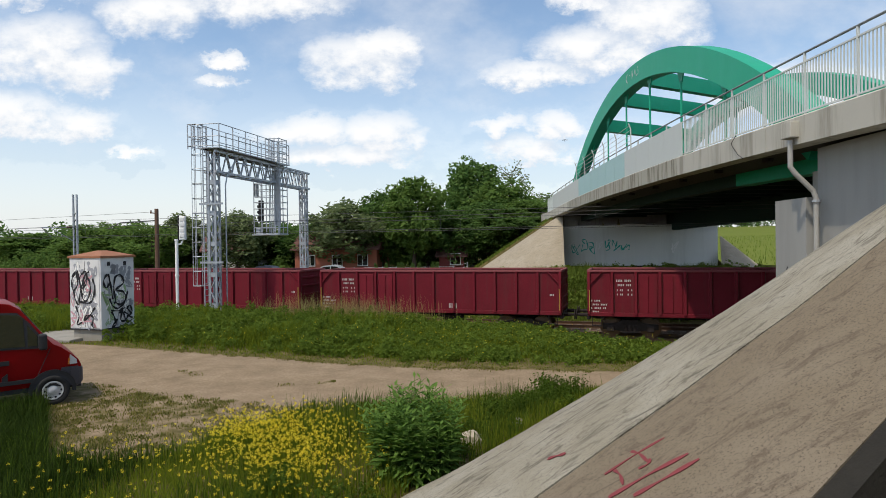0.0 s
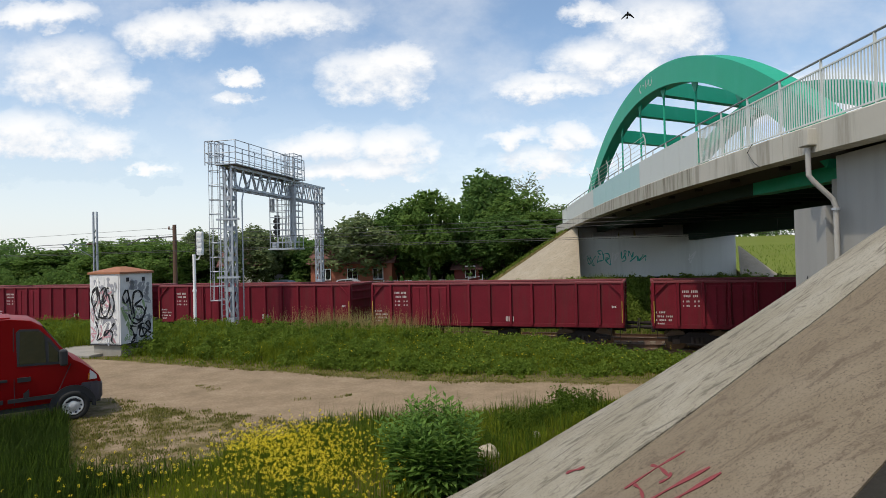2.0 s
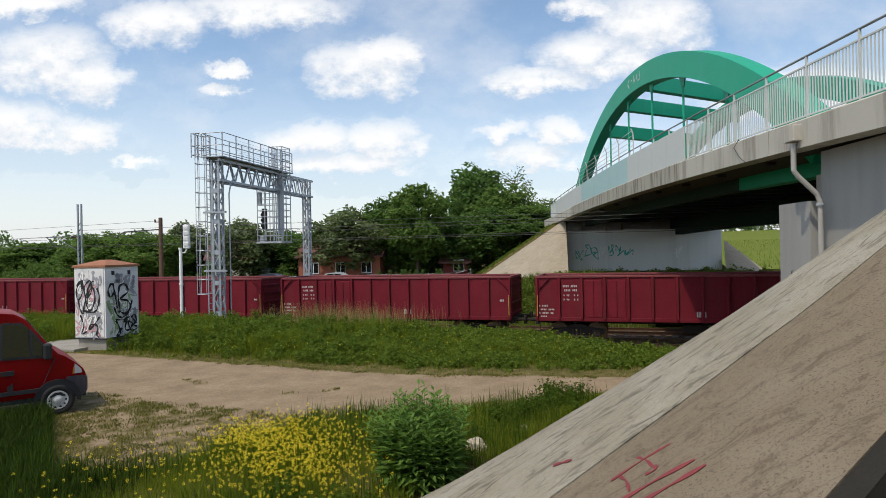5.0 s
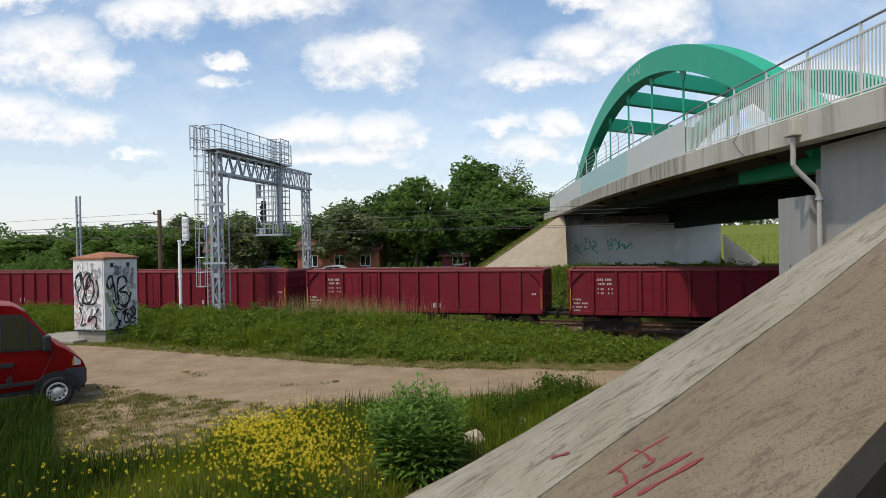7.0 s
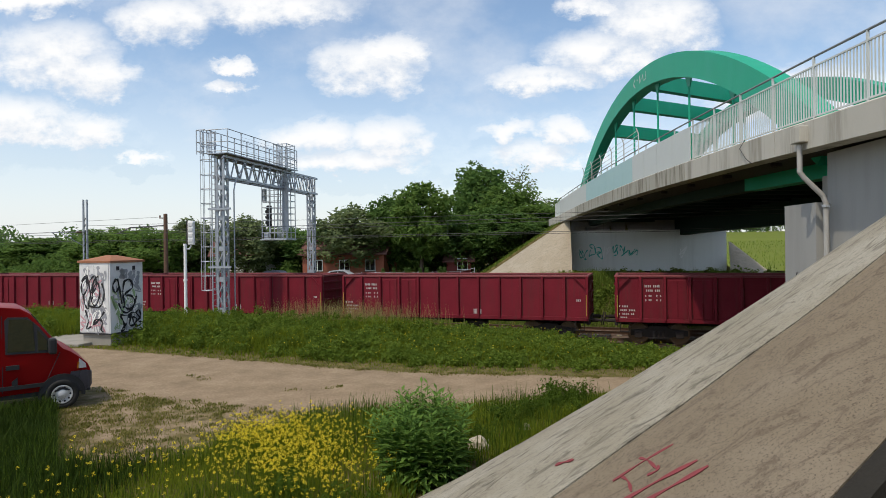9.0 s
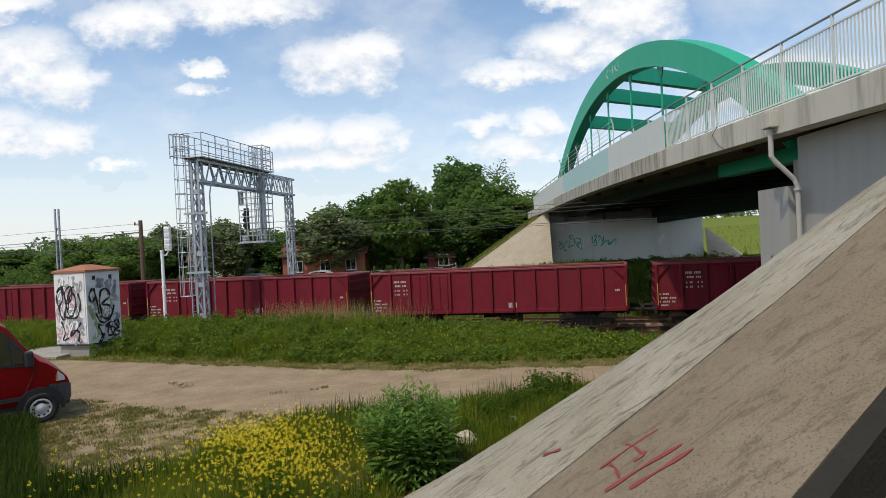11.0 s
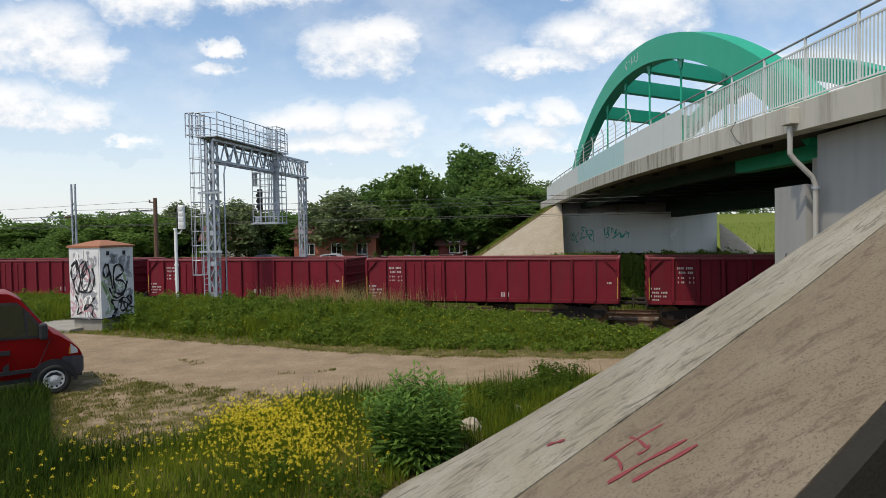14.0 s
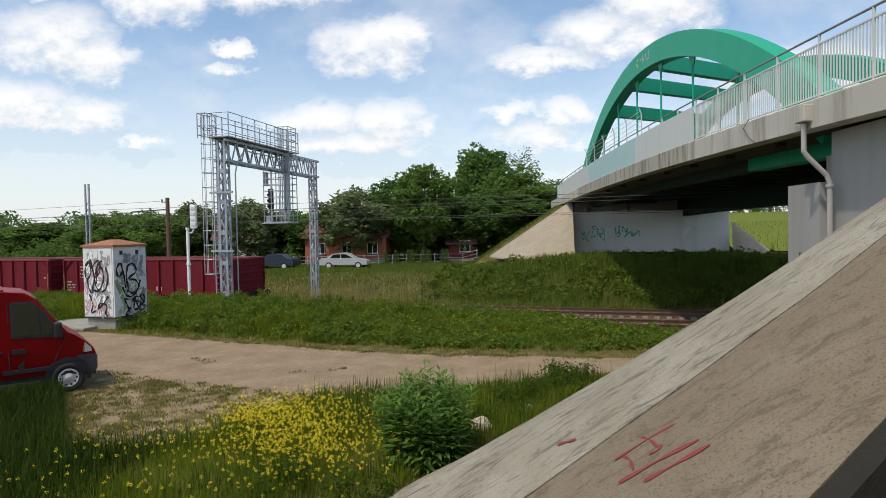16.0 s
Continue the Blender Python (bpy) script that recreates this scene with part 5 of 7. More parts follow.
    black = [
        (0, 0.05, [(1.30, 2.35), (1.12, 2.55), (1.05, 2.1), (1.25, 1.85), (1.32, 2.2), (1.15, 2.5)]),
        (0, 0.05, [(1.05, 2.6), (0.92, 2.0), (0.80, 1.55), (0.62, 1.5), (0.45, 1.9), (0.55, 2.3), (0.75, 2.1), (0.80, 1.7)]),
        (0, 0.045, [(0.80, 2.5), (0.65, 2.55), (0.62, 2.15), (0.85, 1.95), (0.95, 2.3), (0.80, 2.5)]),
        (0, 0.05, [(0.95, 1.45), (0.55, 1.4), (0.35, 1.55), (0.25, 1.95), (0.35, 2.3)]),
        (0, 0.045, [(1.25, 1.9), (1.15, 1.5), (1.0, 1.35), (0.95, 1.7), (0.70, 2.4), (0.5, 2.55)]),
        (0, 0.05, [(0.25, 1.25), (0.45, 1.0), (0.75, 0.75), (0.65, 0.95), (0.35, 0.9), (0.40, 0.6), (0.30, 0.5)]),
        (0, 0.04, [(1.15, 1.3), (1.0, 0.9), (1.1, 0.6), (0.85, 0.7)]),
        (1, 0.055, [(0.25, 2.45), (0.10, 2.2), (0.20, 1.95), (0.38, 2.15), (0.30, 2.45), (0.42, 2.0), (0.50, 1.5)]),
        (1, 0.055, [(0.62, 2.35), (0.55, 1.9), (0.62, 1.45), (0.55, 1.35)]),
        (1, 0.055, [(0.58, 2.3), (0.85, 2.4), (1.02, 2.1), (0.65, 1.85), (0.98, 1.75), (1.12, 1.5), (0.85, 1.28), (0.6, 1.4)]),
        (1, 0.05, [(0.35, 1.55), (0.50, 1.25), (0.75, 1.15), (1.05, 1.35), (1.2, 1.75)]),
        (1, 0.055, [(0.42, 1.05), (0.55, 0.85), (0.62, 0.55), (0.45, 0.5), (0.70, 0.75)]),
        (1, 0.055, [(0.80, 0.95), (0.95, 1.15), (0.85, 0.7), (1.05, 0.65), (1.2, 0.85), (1.0, 0.95), (1.15, 0.6), (1.4, 0.65)]),
        (1, 0.05, [(1.15, 1.1), (1.3, 1.2), (1.4, 0.95), (1.25, 0.8), (1.42, 0.72)]),
        (1, 0.04, [(0.40, 1.1), (0.75, 1.05), (1.1, 1.12), (1.4, 0.85)]),
    ]
    for i, (face, w, pts) in enumerate(black):
        stroke(face, pts, w * 1.55, "spray_black", 0.012 + i * 0.0008, "bold black spray paint line")
    # pale slab beside it
    pad = Shape().box((-W - 1.0, 0.6, 0.03), (3.0, 2.2, 0.16), bevel=0.03)
    part("concrete_pad", pad, "concrete", k, "pale concrete slab")


build_cabinet()


# ------------------------------------------------------------ van
def build_van():
    m = Matrix.Translation((-8.62, 13.36, 0.0)) @ Matrix.Rotation(radians(38), 4, "Z")
    v = thing("delivery_van", "red panel van parked on the worn grass", "van", m)
    # x forward, y to its left; the near front wheel stands at the origin
    w = 1.96
    off = 0.16                                       # body stands proud of the wheel centre plane
    prof = [(-4.2, 0.42), (-4.25, 1.0), (-4.2, 2.1), (-4.1, 2.26), (-3.0, 2.30), (-1.4, 2.29), (-0.95, 2.24), (-0.72, 2.12), (-0.35, 1.72), (0.02, 1.33),
            (0.22, 1.24), (0.50, 1.05), (0.66, 0.92), (0.72, 0.80), (0.72, 0.42)]

    def ring(y, inset, lift):
        cx, cz = -1.6, 1.15
        return [(x - (0.06 + inset) * (1 if x > cx else -1) * (1 if inset else 0), y, z - inset * (0.9 if z > 1.25 else 0)) for x, z in prof]
    y0 = -off
    rings = []
    for y, ins, in ((y0 + 0.06, 0.10), (y0 + 0.01, 0.03), (y0, 0.0), (y0 + w, 0.0), (y0 + w - 0.01, 0.03), (y0 + w - 0.06, 0.10)):
        rings.append([(x, y, z) for x, z in prof] if ins == 0 else ring(y, ins, 0))
    CAB = 0.78                                        # short-nosed cab
    # side lean: the cabin narrows towards the roof
    def lean(p):
        x, y, z = p
        k = max(0, z - 1.25) * 0.10
        mid = y0 + w / 2
        nose = max(0, x + 0.1) * 0.22
        x = x * CAB if x > -1.6 else x + 1.6 * (1 - CAB)
        return (x, y + (k + nose) * (1 if y < mid else -1), z)
    body_rings = [[lean(p) for p in r] for r in (rings[1], rings[2], rings[3], rings[4])]
    sh = Shape().loft(body_rings)
    body = part("body", sh, "van_red", v, smooth=True)
    bv = body.modifiers.new("bevel", "BEVEL")
    bv.width, bv.segments, bv.limit_method, bv.angle_limit = 0.05, 3, "ANGLE", radians(30)
    ys = y0 - 0.004

    def panel(name, pts, mat, depth=0.012, parent=v, label=""):
        q = [lean((x, ys, z)) for x, z in pts]
        s = Shape().loft([[(x, y - depth, z) for x, y, z in q], [(x, y + 0.03, z) for x, y, z in q]])
        return part(name, s, mat, parent, label)
    # side window, quarter light, pillar
    panel("window_surround", [(-1.28, 1.30), (-0.12, 1.26), (-0.16, 1.42), (-0.52, 1.83), (-0.78, 2.05), (-1.22, 2.07), (-1.30, 2.0)], "black_plastic", 0.006)
    panel("side_window", [(-1.24, 1.34), (-0.62, 1.33), (-0.66, 1.94), (-0.80, 2.01), (-1.20, 2.03)], "window_dark", 0.014, label="dark side window")
    panel("quarter_light", [(-0.56, 1.33), (-0.20, 1.32), (-0.24, 1.42), (-0.56, 1.78)], "window_dark", 0.014, label="dark quarter light")
    mir = part("door_mirror", Shape().box((-0.18, y0 - 0.16, 1.42), (0.15, 0.24, 0.34), bevel=0.04), "black_plastic", v, "black door mirror")
    part("mirror_arm", Shape().beam((-0.18, y0 - 0.06, 1.32), (-0.18, y0 + 0.1, 1.30), 0.06), "black_plastic", mir)
    panel("door_gap", [(-1.36, 0.5), (-1.345, 0.5), (-1.345, 2.1), (-1.36, 2.1)], "trim_dark", 0.002)
    panel("door_gap", [(-0.34, 0.7), (-0.328, 0.7), (-0.03, 1.24), (-0.045, 1.25)], "trim_dark", 0.002)
    panel("door_handle", [(-1.28, 0.97), (-0.98, 0.97), (-0.98, 1.06), (-1.28, 1.06)], "black_plastic", 0.03, label="black door handle")
    panel("sliding_rail", [(-4.0, 1.0), (-1.5, 1.0), (-1.5, 1.05), (-4.0, 1.05)], "black_plastic", 0.02)
    panel("side_strip", [(-1.5, 0.55), (-0.42, 0.55), (-0.42, 0.63), (-1.5, 0.63)], "black_plastic", 0.03, label="black rubbing strip")
    panel("side_strip", [(-4.1, 0.55), (-1.6, 0.55), (-1.6, 0.63), (-4.1, 0.63)], "black_plastic", 0.03, label="black rubbing strip")
    panel("sill_vent", [(-1.15, 0.58), (-1.02, 0.58), (-1.02, 0.80), (-1.15, 0.72)], "black_plastic", 0.012)
    # wheel arch and bumper
    arch = Shape()
    arc = [(0.44 * math.cos(a), 0.33 + 0.44 * math.sin(a)) for a in np.linspace(-0.15, math.pi + 0.15, 20)]
    arc2 = [(0.37 * math.cos(a), 0.33 + 0.37 * math.sin(a)) for a in np.linspace(math.pi + 0.15, -0.15, 20)]
    for x_ in (0.0, -3.1):
        q = [(x + x_, lean((0, ys, z))[1], z) for x, z in arc + arc2]
        part("arch_trim", Shape().loft([[(x, y - 0.03, z) for x, y, z in q], [(x, y + 0.04, z) for x, y, z in q]]), "black_plastic", v, "black wheel arch trim")
        disc = [(x_ + 0.372 * math.cos(a), ys, 0.33 + 0.372 * math.sin(a)) for a in np.linspace(0, 2 * math.pi, 24)[:-1]]
        disc = [(x, y, max(z, 0.40)) for x, y, z in disc]
        part("wheel_well", Shape().loft([[(x, y - 0.004, z) for x, y, z in disc], [(x, y + 0.02, z) for x, y, z in disc]]), "trim_dark", v)
    bp = Shape()
    bprof = [(0.42, 0.34), (0.74, 0.34), (0.80, 0.42), (0.80, 0.70), (0.74, 0.78), (0.46, 0.78), (0.42, 0.6)]
    bp.loft([[(x - 0.18 - n_, y, z) for x, z in bprof] for y, n_ in ((y0 + 0.12, 0.10), (y0 + 0.22, 0.03), (y0 + 0.4, 0.0), (y0 + w - 0.4, 0.0), (y0 + w - 0.22, 0.03), (y0 + w - 0.12, 0.10))])
    part("front_bumper", bp, "bumper", v, "grey plastic bumper")
    panel("bumper_side", [(0.40, 0.36), (0.70, 0.36), (0.72, 0.76), (0.46, 0.76)], "bumper", 0.03)
    panel("headlight", [(0.40, 0.84), (0.62, 0.84), (0.60, 0.93), (0.44, 1.06)], "lamp_lens", 0.02, label="clear headlight")
    panel("indicator", [(0.38, 0.84), (0.43, 0.84), (0.44, 0.98), (0.40, 0.98)], "lamp_orange", 0.02)
    ws = Shape().loft([[lean((x, y, z)) for x, z in ((-0.70, 2.08), (-0.08, 1.39), (-0.06, 1.41), (-0.67, 2.11))] for y in (y0 + 0.14, y0 + w - 0.14)])
    part("windscreen", ws, "window_dark", v, "dark windscreen")
    part("underbody", Shape().box((-1.75, y0 + w / 2, 0.42), (4.6, w - 0.3, 0.2)), "trim_dark", v)
    part("roof_rib", Shape().box((-2.4, y0 + w / 2, 2.31), (2.6, w - 0.6, 0.03), bevel=0.012), "van_red", v)
    for x_ in (0.0, -3.1):
        for side in (0, 1):
            yy = -0.10 if side == 0 else w - 2 * off + 0.10
            wh = part("wheel", Shape().tube([(0, -0.04, 0), (0, 0.04, 0)], 0.215, 24), "trim_dark", v, m=Matrix.Translation((x_, yy, 0.325)))
            ty = Shape()
            sec = [(0.21, -0.085), (0.29, -0.10), (0.32, -0.07), (0.325, 0), (0.32, 0.07), (0.29, 0.10), (0.21, 0.085)]
            ty.loft([[(r * math.cos(a), q, r * math.sin(a)) for r, q in sec] for a in np.linspace(0, 2 * math.pi, 33)], caps=False)
            part("tyre", ty, "tyre", wh, "black tyre", smooth=True)
            sg = -1 if side == 0 else 1
            rim = Shape()
            rs = [(0.205, 0.06), (0.20, 0.09), (0.175, 0.085), (0.14, 0.05), (0.09, 0.075), (0.06, 0.095), (0.0, 0.095)]
            rim.loft([[(r * math.cos(a), sg * q, r * math.sin(a)) for r, q in rs] for a in np.linspace(0, 2 * math.pi, 33)], closed=False, caps=False)
            rm = part("rim", rim, "wheel", wh, "steel wheel rim", smooth=True)
            for k in range(10):
                a = k * 0.628
                part("rim_slot", Shape().tube([(0.155 * math.cos(a), sg * 0.05, 0.155 * math.sin(a)), (0.155 * math.cos(a), sg * 0.082, 0.155 * math.sin(a))], 0.022, 8),
                     "trim_dark", rm) if k < 10 else None


M["bumper"] = material("bumper_grey", (0.06, 0.055, 0.065), 0.6, vary=0.15)


def dark_glass():
    m = material("glazing_dark", (0.012, 0.018, 0.014), 0.02, vary=0.4, scale=4, bump=0.0, spec=1.0)
    return m


M["window_dark"] = dark_glass()
build_van()


# ------------------------------------------------------------ overhead line
def build_overhead():
    rng = random.Random(3)
    for a0, k in ((0.0, 0), (4.0, 1)):
        w = thing("overhead_line", "thin dark contact and catenary wires above the track", "overhead wire")
        pts = [on_track(s, a0, RAIL + 5.35) for s in range(-130, 131, 10)]
        part("contact_wire", Shape().tube(pts, 0.011, 4, caps=False), "wire", w)
        pts = [on_track(s, a0, RAIL + 5.95 + 0.35 * ((s + 25) / 60.0) ** 2 if s < 30 else RAIL + 6.25) for s in range(-130, 131, 5)]
        part("catenary_wire", Shape().tube(pts, 0.011, 4, caps=False), "wire", w)
        for s in range(-60, 40, 8):
            zt = RAIL + 5.95 + 0.35 * ((s + 25) / 60.0) ** 2 if s < 30 else RAIL + 6.25
            part("dropper", Shape().tube([on_track(s, a0, RAIL + 5.35), on_track(s, a0, zt)], 0.006, 4), "wire", w)
    # lattice mast behind the cabinet with its bracket
    bx = on_track(-28.5, 6.9)
    z0 = float(ground_z(bx.x, bx.y))
    m = thing("catenary_mast", "grey steel catenary mast with bracket arm", "catenary mast")
    for s in (-0.14, 0.14):
        part("mast_channel", Shape().beam((bx.x + s, bx.y, z0 - 0.3), (bx.x + s, bx.y, 7.7), 0.09, 0.16), "galv", m)
    for k in range(16):
        part("lacing_bar", Shape().beam((bx.x - 0.13, bx.y, z0 + k * 0.5), (bx.x + 0.13, bx.y, z0 + k * 0.5 + 0.4), 0.04), "trim_dark", m)
    arm = Shape().tube([(bx.x, bx.y, 5.1), bx + TN * -3.0 + Vector((0, 0, 5.0))], 0.035, 6)
    part("bracket_arm", arm, "galv", m)
    part("bracket_stay", Shape().tube([(bx.x, bx.y, 3.9), bx + TN * -2.2 + Vector((0, 0, 5.0))], 0.03, 6), "galv", m)
    part("insulator", Shape().tube([bx + TN * -0.35 + Vector((0, 0, 5.09)), bx + TN * -0.8 + Vector((0, 0, 5.07))], 0.075, 8), "porcelain", m, "brown ribbed insulator")
    part("steady_arm", Shape().tube([bx + TN * -2.9 + Vector((0, 0, 5.0)), bx + TN * -2.9 + TD * 0.9 + Vector((0, 0, 4.3))], 0.03, 6), "wire", m)
    part("feeder_wire", Shape().tube([(bx.x, bx.y, 5.6), on_track(60, 6.9, 5.4)], 0.012, 4), "wire", m)
    # wooden pole farther off
    px, py = -23.2, 49.5
    z0 = float(ground_z(px, py))
    p = thing("utility_pole", "weathered brown wooden utility pole", "utility pole")
    part("pole", Shape().tube([(px, py, z0 - 0.4), (px, py, 6.55)], 0.20, 10, taper=0.15), "timber", p)
    part("cross_arm", Shape().beam((px - 0.5, py, 6.2), (px + 0.15, py, 6.2), 0.07), "timber", p)
    part("insulator", Shape().tube([(px - 0.45, py, 6.22), (px - 0.45, py, 6.42)], 0.06, 8), "porcelain", p)
    part("bracket_arm", Shape().tube([(px, py, 5.6), (px - 2.3, py - 1.2, 5.4), (px - 3.1, py - 1.6, 4.9)], 0.05, 6), "wire", p)
    for dz, dx in ((6.3, -60), (5.5, -60)):
        part("line_wire", Shape().tube([(px, py, dz), (px + dx * 0.5, py + 8, dz - 0.6), (px + dx, py + 16, dz)], 0.012, 4), "wire", p)


build_overhead()


# ------------------------------------------------------------ houses and cars beyond the railway
def build_house(name, x, y, w, d, h, yaw, wall, label, wins):
    z0 = float(ground_z(x, y)) - 0.1
    m = Matrix.Translation((x, y, z0)) @ Matrix.Rotation(radians(yaw), 4, "Z")
    hs = thing(name, label, "house", m)
    part("wall", Shape().box((0, 0, h / 2), (w, d, h)), wall, hs)
    rf = Shape().prism([(-d / 2 - 0.4, h), (0, h + d * 0.32), (d / 2 + 0.4, h), (d / 2 + 0.4, h - 0.15), (-d / 2 - 0.4, h - 0.15)], -w / 2 - 0.4, w / 2 + 0.4, axis=0)
    part("roof", rf, "tiles", hs)
    part("plinth", Shape().box((0, 0, 0.2), (w + 0.06, d + 0.06, 0.5)), "concrete", hs)
    for wx in wins:
        wn = part("window", Shape().box((wx, -d / 2 - 0.02, 1.75), (1.15, 0.1, 1.25), bevel=0.01), "window_white", hs, "white framed window")
        for s in (-1, 1):
            part("pane", Shape().box((wx + s * 0.27, -d / 2 - 0.06, 1.75), (0.46, 0.04, 1.05)), "window_dark", wn)
        part("sill", Shape().box((wx, -d / 2 - 0.1, 1.08), (1.3, 0.2, 0.06)), "tiles", wn)
    part("chimney", Shape().box((w * 0.2, 0.3, h + d * 0.3), (0.5, 0.5, 1.2)), "brick", hs)


build_house("brick_house", -11.2, 69.0, 9.0, 7.0, 3.0, -6, "brick", "low orange brick house with white windows", (-2.8, 0.2, 3.0))
build_house("garden_shed", 1.0, 66.0, 2.6, 3.0, 2.1, -4, "shed_red", "small dark red garden shed", (0.4,))
build_house("village_house", -24.0, 74.0, 8.0, 7.0, 2.9, 8, "plaster", "pale plastered house behind trees", (-2.0, 1.5))


def build_car(name, x, y, yaw, paint, label):
    z0 = float(ground_z(x, y))
    m = Matrix.Translation((x, y, z0)) @ Matrix.Rotation(radians(yaw), 4, "Z")
    c = thing(name, label, "car", m)
    low = [(-2.25, 0.35), (-2.28, 0.75), (-2.15, 0.95), (-1.5, 1.0), (1.0, 0.95), (1.9, 0.82), (2.2, 0.65), (2.25, 0.35)]
    cab = [(-1.65, 0.96), (-1.05, 1.38), (-0.2, 1.46), (0.35, 1.42), (1.15, 0.94)]
    part("body", Shape().loft([[(px, y_, pz) for px, pz in low] for y_ in (-0.86, -0.82, 0.82, 0.86)]), paint, c)
    part("cabin", Shape().loft([[(px * k + (1 - k) * -0.2, y_, pz) for px, pz in cab] for y_, k in ((-0.74, 0.97), (-0.66, 1.0), (0.66, 1.0), (0.74, 0.97))]), paint, c)
    for a in ([(-1.25, 1.0), (-0.95, 1.30), (-0.30, 1.36), (-0.30, 1.0)], [(-0.22, 1.0), (-0.22, 1.36), (0.28, 1.33), (0.85, 1.0)]):
        part("side_window", Shape().prism(a, -0.765, -0.70, axis=1), "window_dark", c)
    for wx in (-1.35, 1.40):
        for wy in (-0.80, 0.80):
            wh = part("wheel", Shape().tube([(wx, wy - 0.1, 0.31), (wx, wy + 0.1, 0.31)], 0.31, 20), "tyre", c)
            part("rim", Shape().tube([(wx, wy - 0.112, 0.31), (wx, wy + 0.112, 0.31)], 0.20, 16), "wheel", wh)
    part("tail_light", Shape().box((-2.24, -0.7, 0.8), (0.08, 0.24, 0.16)), "spray_red", c)
    part("headlight", Shape().box((2.12, -0.68, 0.68), (0.2, 0.26, 0.12)), "lamp_lens", c)
    part("bumper", Shape().box((2.2, 0, 0.42), (0.16, 1.6, 0.2), bevel=0.03), paint, c)


build_car("parked_car", -10.1, 57.0, -4, "silver", "silver saloon car parked in front of the brick house")
build_car("parked_car", -16.9, 57.5, 170, "dark_car", "dark blue car parked under the trees")


def build_fence():
    f = thing("garden_fence", "low wire garden fence on thin posts", "fence")
    for i in range(17):
        x = -20 + i * 1.4
        y = 60.5 + 0.02 * x
        z = float(ground_z(x, y))
        part("fence_post", Shape().beam((x, y, z - 0.1), (x, y, z + 1.1), 0.06), "galv", f)
    for h in (0.3, 0.65, 1.0):
        part("fence_wire", Shape().tube([(-20 + i * 1.4, 60.5 + 0.02 * (-20 + i * 1.4), float(ground_z(-20 + i * 1.4, 60.5)) + h) for i in range(17)], 0.012, 4), "galv", f)


build_fence()


def build_stones():
    for x, y, s, seed in ((0.42, 10.25, 0.17, 1), (1.35, 11.35, 0.10, 2), (0.62, 10.55, 0.07, 3)):
        bm = bmesh.new()
        bmesh.ops.create_icosphere(bm, subdivisions=3, radius=1.0)
        for v in bm.verts:
            v.co *= 1 + 0.28 * noise.noise(v.co * 1.4 + Vector((seed * 7, 0, 0))) + 0.07 * noise.noise(v.co * 5)
            v.co = Vector((v.co.x * 1.1, v.co.y * 0.8, v.co.z * 0.85)) * s
        me = bpy.data.meshes.new("boulder")
        bm.to_mesh(me)
        bm.free()
        me.materials.append(M["stone"])
        ob = new("boulder", me)
        ob.location = (x, y, float(ground_z(x, y)) + s * 0.55)
        tagged(ob, "pale broken lump of concrete in the grass", "stone")


build_stones()


# ------------------------------------------------------------ a bird over the bridge
def build_bird():
    b = thing("flying_bird", "small dark bird flying above the railway", "bird")
    rings = [[(x, r * math.cos(a), r * math.sin(a)) for a in np.linspace(0, 2 * math.pi, 9)[:-1]] for x, r in
             ((-0.16, 0.008), (-0.09, 0.02), (0.0, 0.034), (0.07, 0.028), (0.10, 0.022), (0.125, 0.006))]
    part("body", Shape().loft(rings), "bird", b, smooth=True)
    part("tail", Shape().prism([(-0.14, -0.015), (-0.14, 0.015), (-0.24, 0.045), (-0.20, 0.0), (-0.24, -0.045)], -0.003, 0.003, axis=2), "bird", b)
    for s in (-1, 1):
        part("wing", Shape().prism([(0.06, 0.02 * s), (0.07, 0.10 * s), (-0.02, 0.24 * s), (-0.06, 0.25 * s), (-0.04, 0.10 * s), (-0.05, 0.02 * s)], -0.004, 0.004, axis=2), "bird", b)
    return b


bird = build_bird()
BIRD = [(0, 10.5, 52.0, 12.1), (0.2, 9.9, 49.0, 12.3), (0.4, 9.4, 46.0, 12.7), (0.6, 9.0, 43.0, 12.7), (0.8, 8.4, 40.0, 12.8), (1.0, 7.7, 37.0, 12.9), (1.2, 7.2, 34.0, 12.9), (1.4, 6.9, 31.0, 12.7), (1.7, 6.4, 26.0, 12.3),
        (2.0, 5.6, 19.5, 11.0), (2.3, 6.5, 14.0, 19.0), (3.0, 4.0, 2.0, 27.0), (4.2, -8.0, -30.0, 30.0), (16.0, -8.0, -31.0, 30.0)]

# ------------------------------------------------------------ trees
def leaf_cloud(rng, centres, radii, per, size):
    """Small pointed leaves scattered through the outer part of clumps."""
    c = np.repeat(centres, per, axis=0)
    r = np.repeat(radii, per, axis=0)
    n = len(c)
    d = rng.normal(size=(n, 3))
    d /= np.linalg.norm(d, axis=1, keepdims=True)
    p = c + d * r * rng.uniform(0.45, 1.05, (n, 1)) ** 0.6
    nrm = d * 0.6 + rng.normal(size=(n, 3)) * 0.7 + np.array([0, 0, 0.35])
    nrm /= np.linalg.norm(nrm, axis=1, keepdims=True)
    t = np.cross(nrm, rng.normal(size=(n, 3)))
    t /= np.linalg.norm(t, axis=1, keepdims=True)
    b = np.cross(nrm, t)
    L = size * rng.uniform(0.6, 1.3, (n, 1))
    v = np.stack([p - t * L, p + b * L * 0.5, p + t * L, p - b * L * 0.5], 1).reshape(-1, 3)
    return v, np.arange(4 * n).reshape(n, 4)


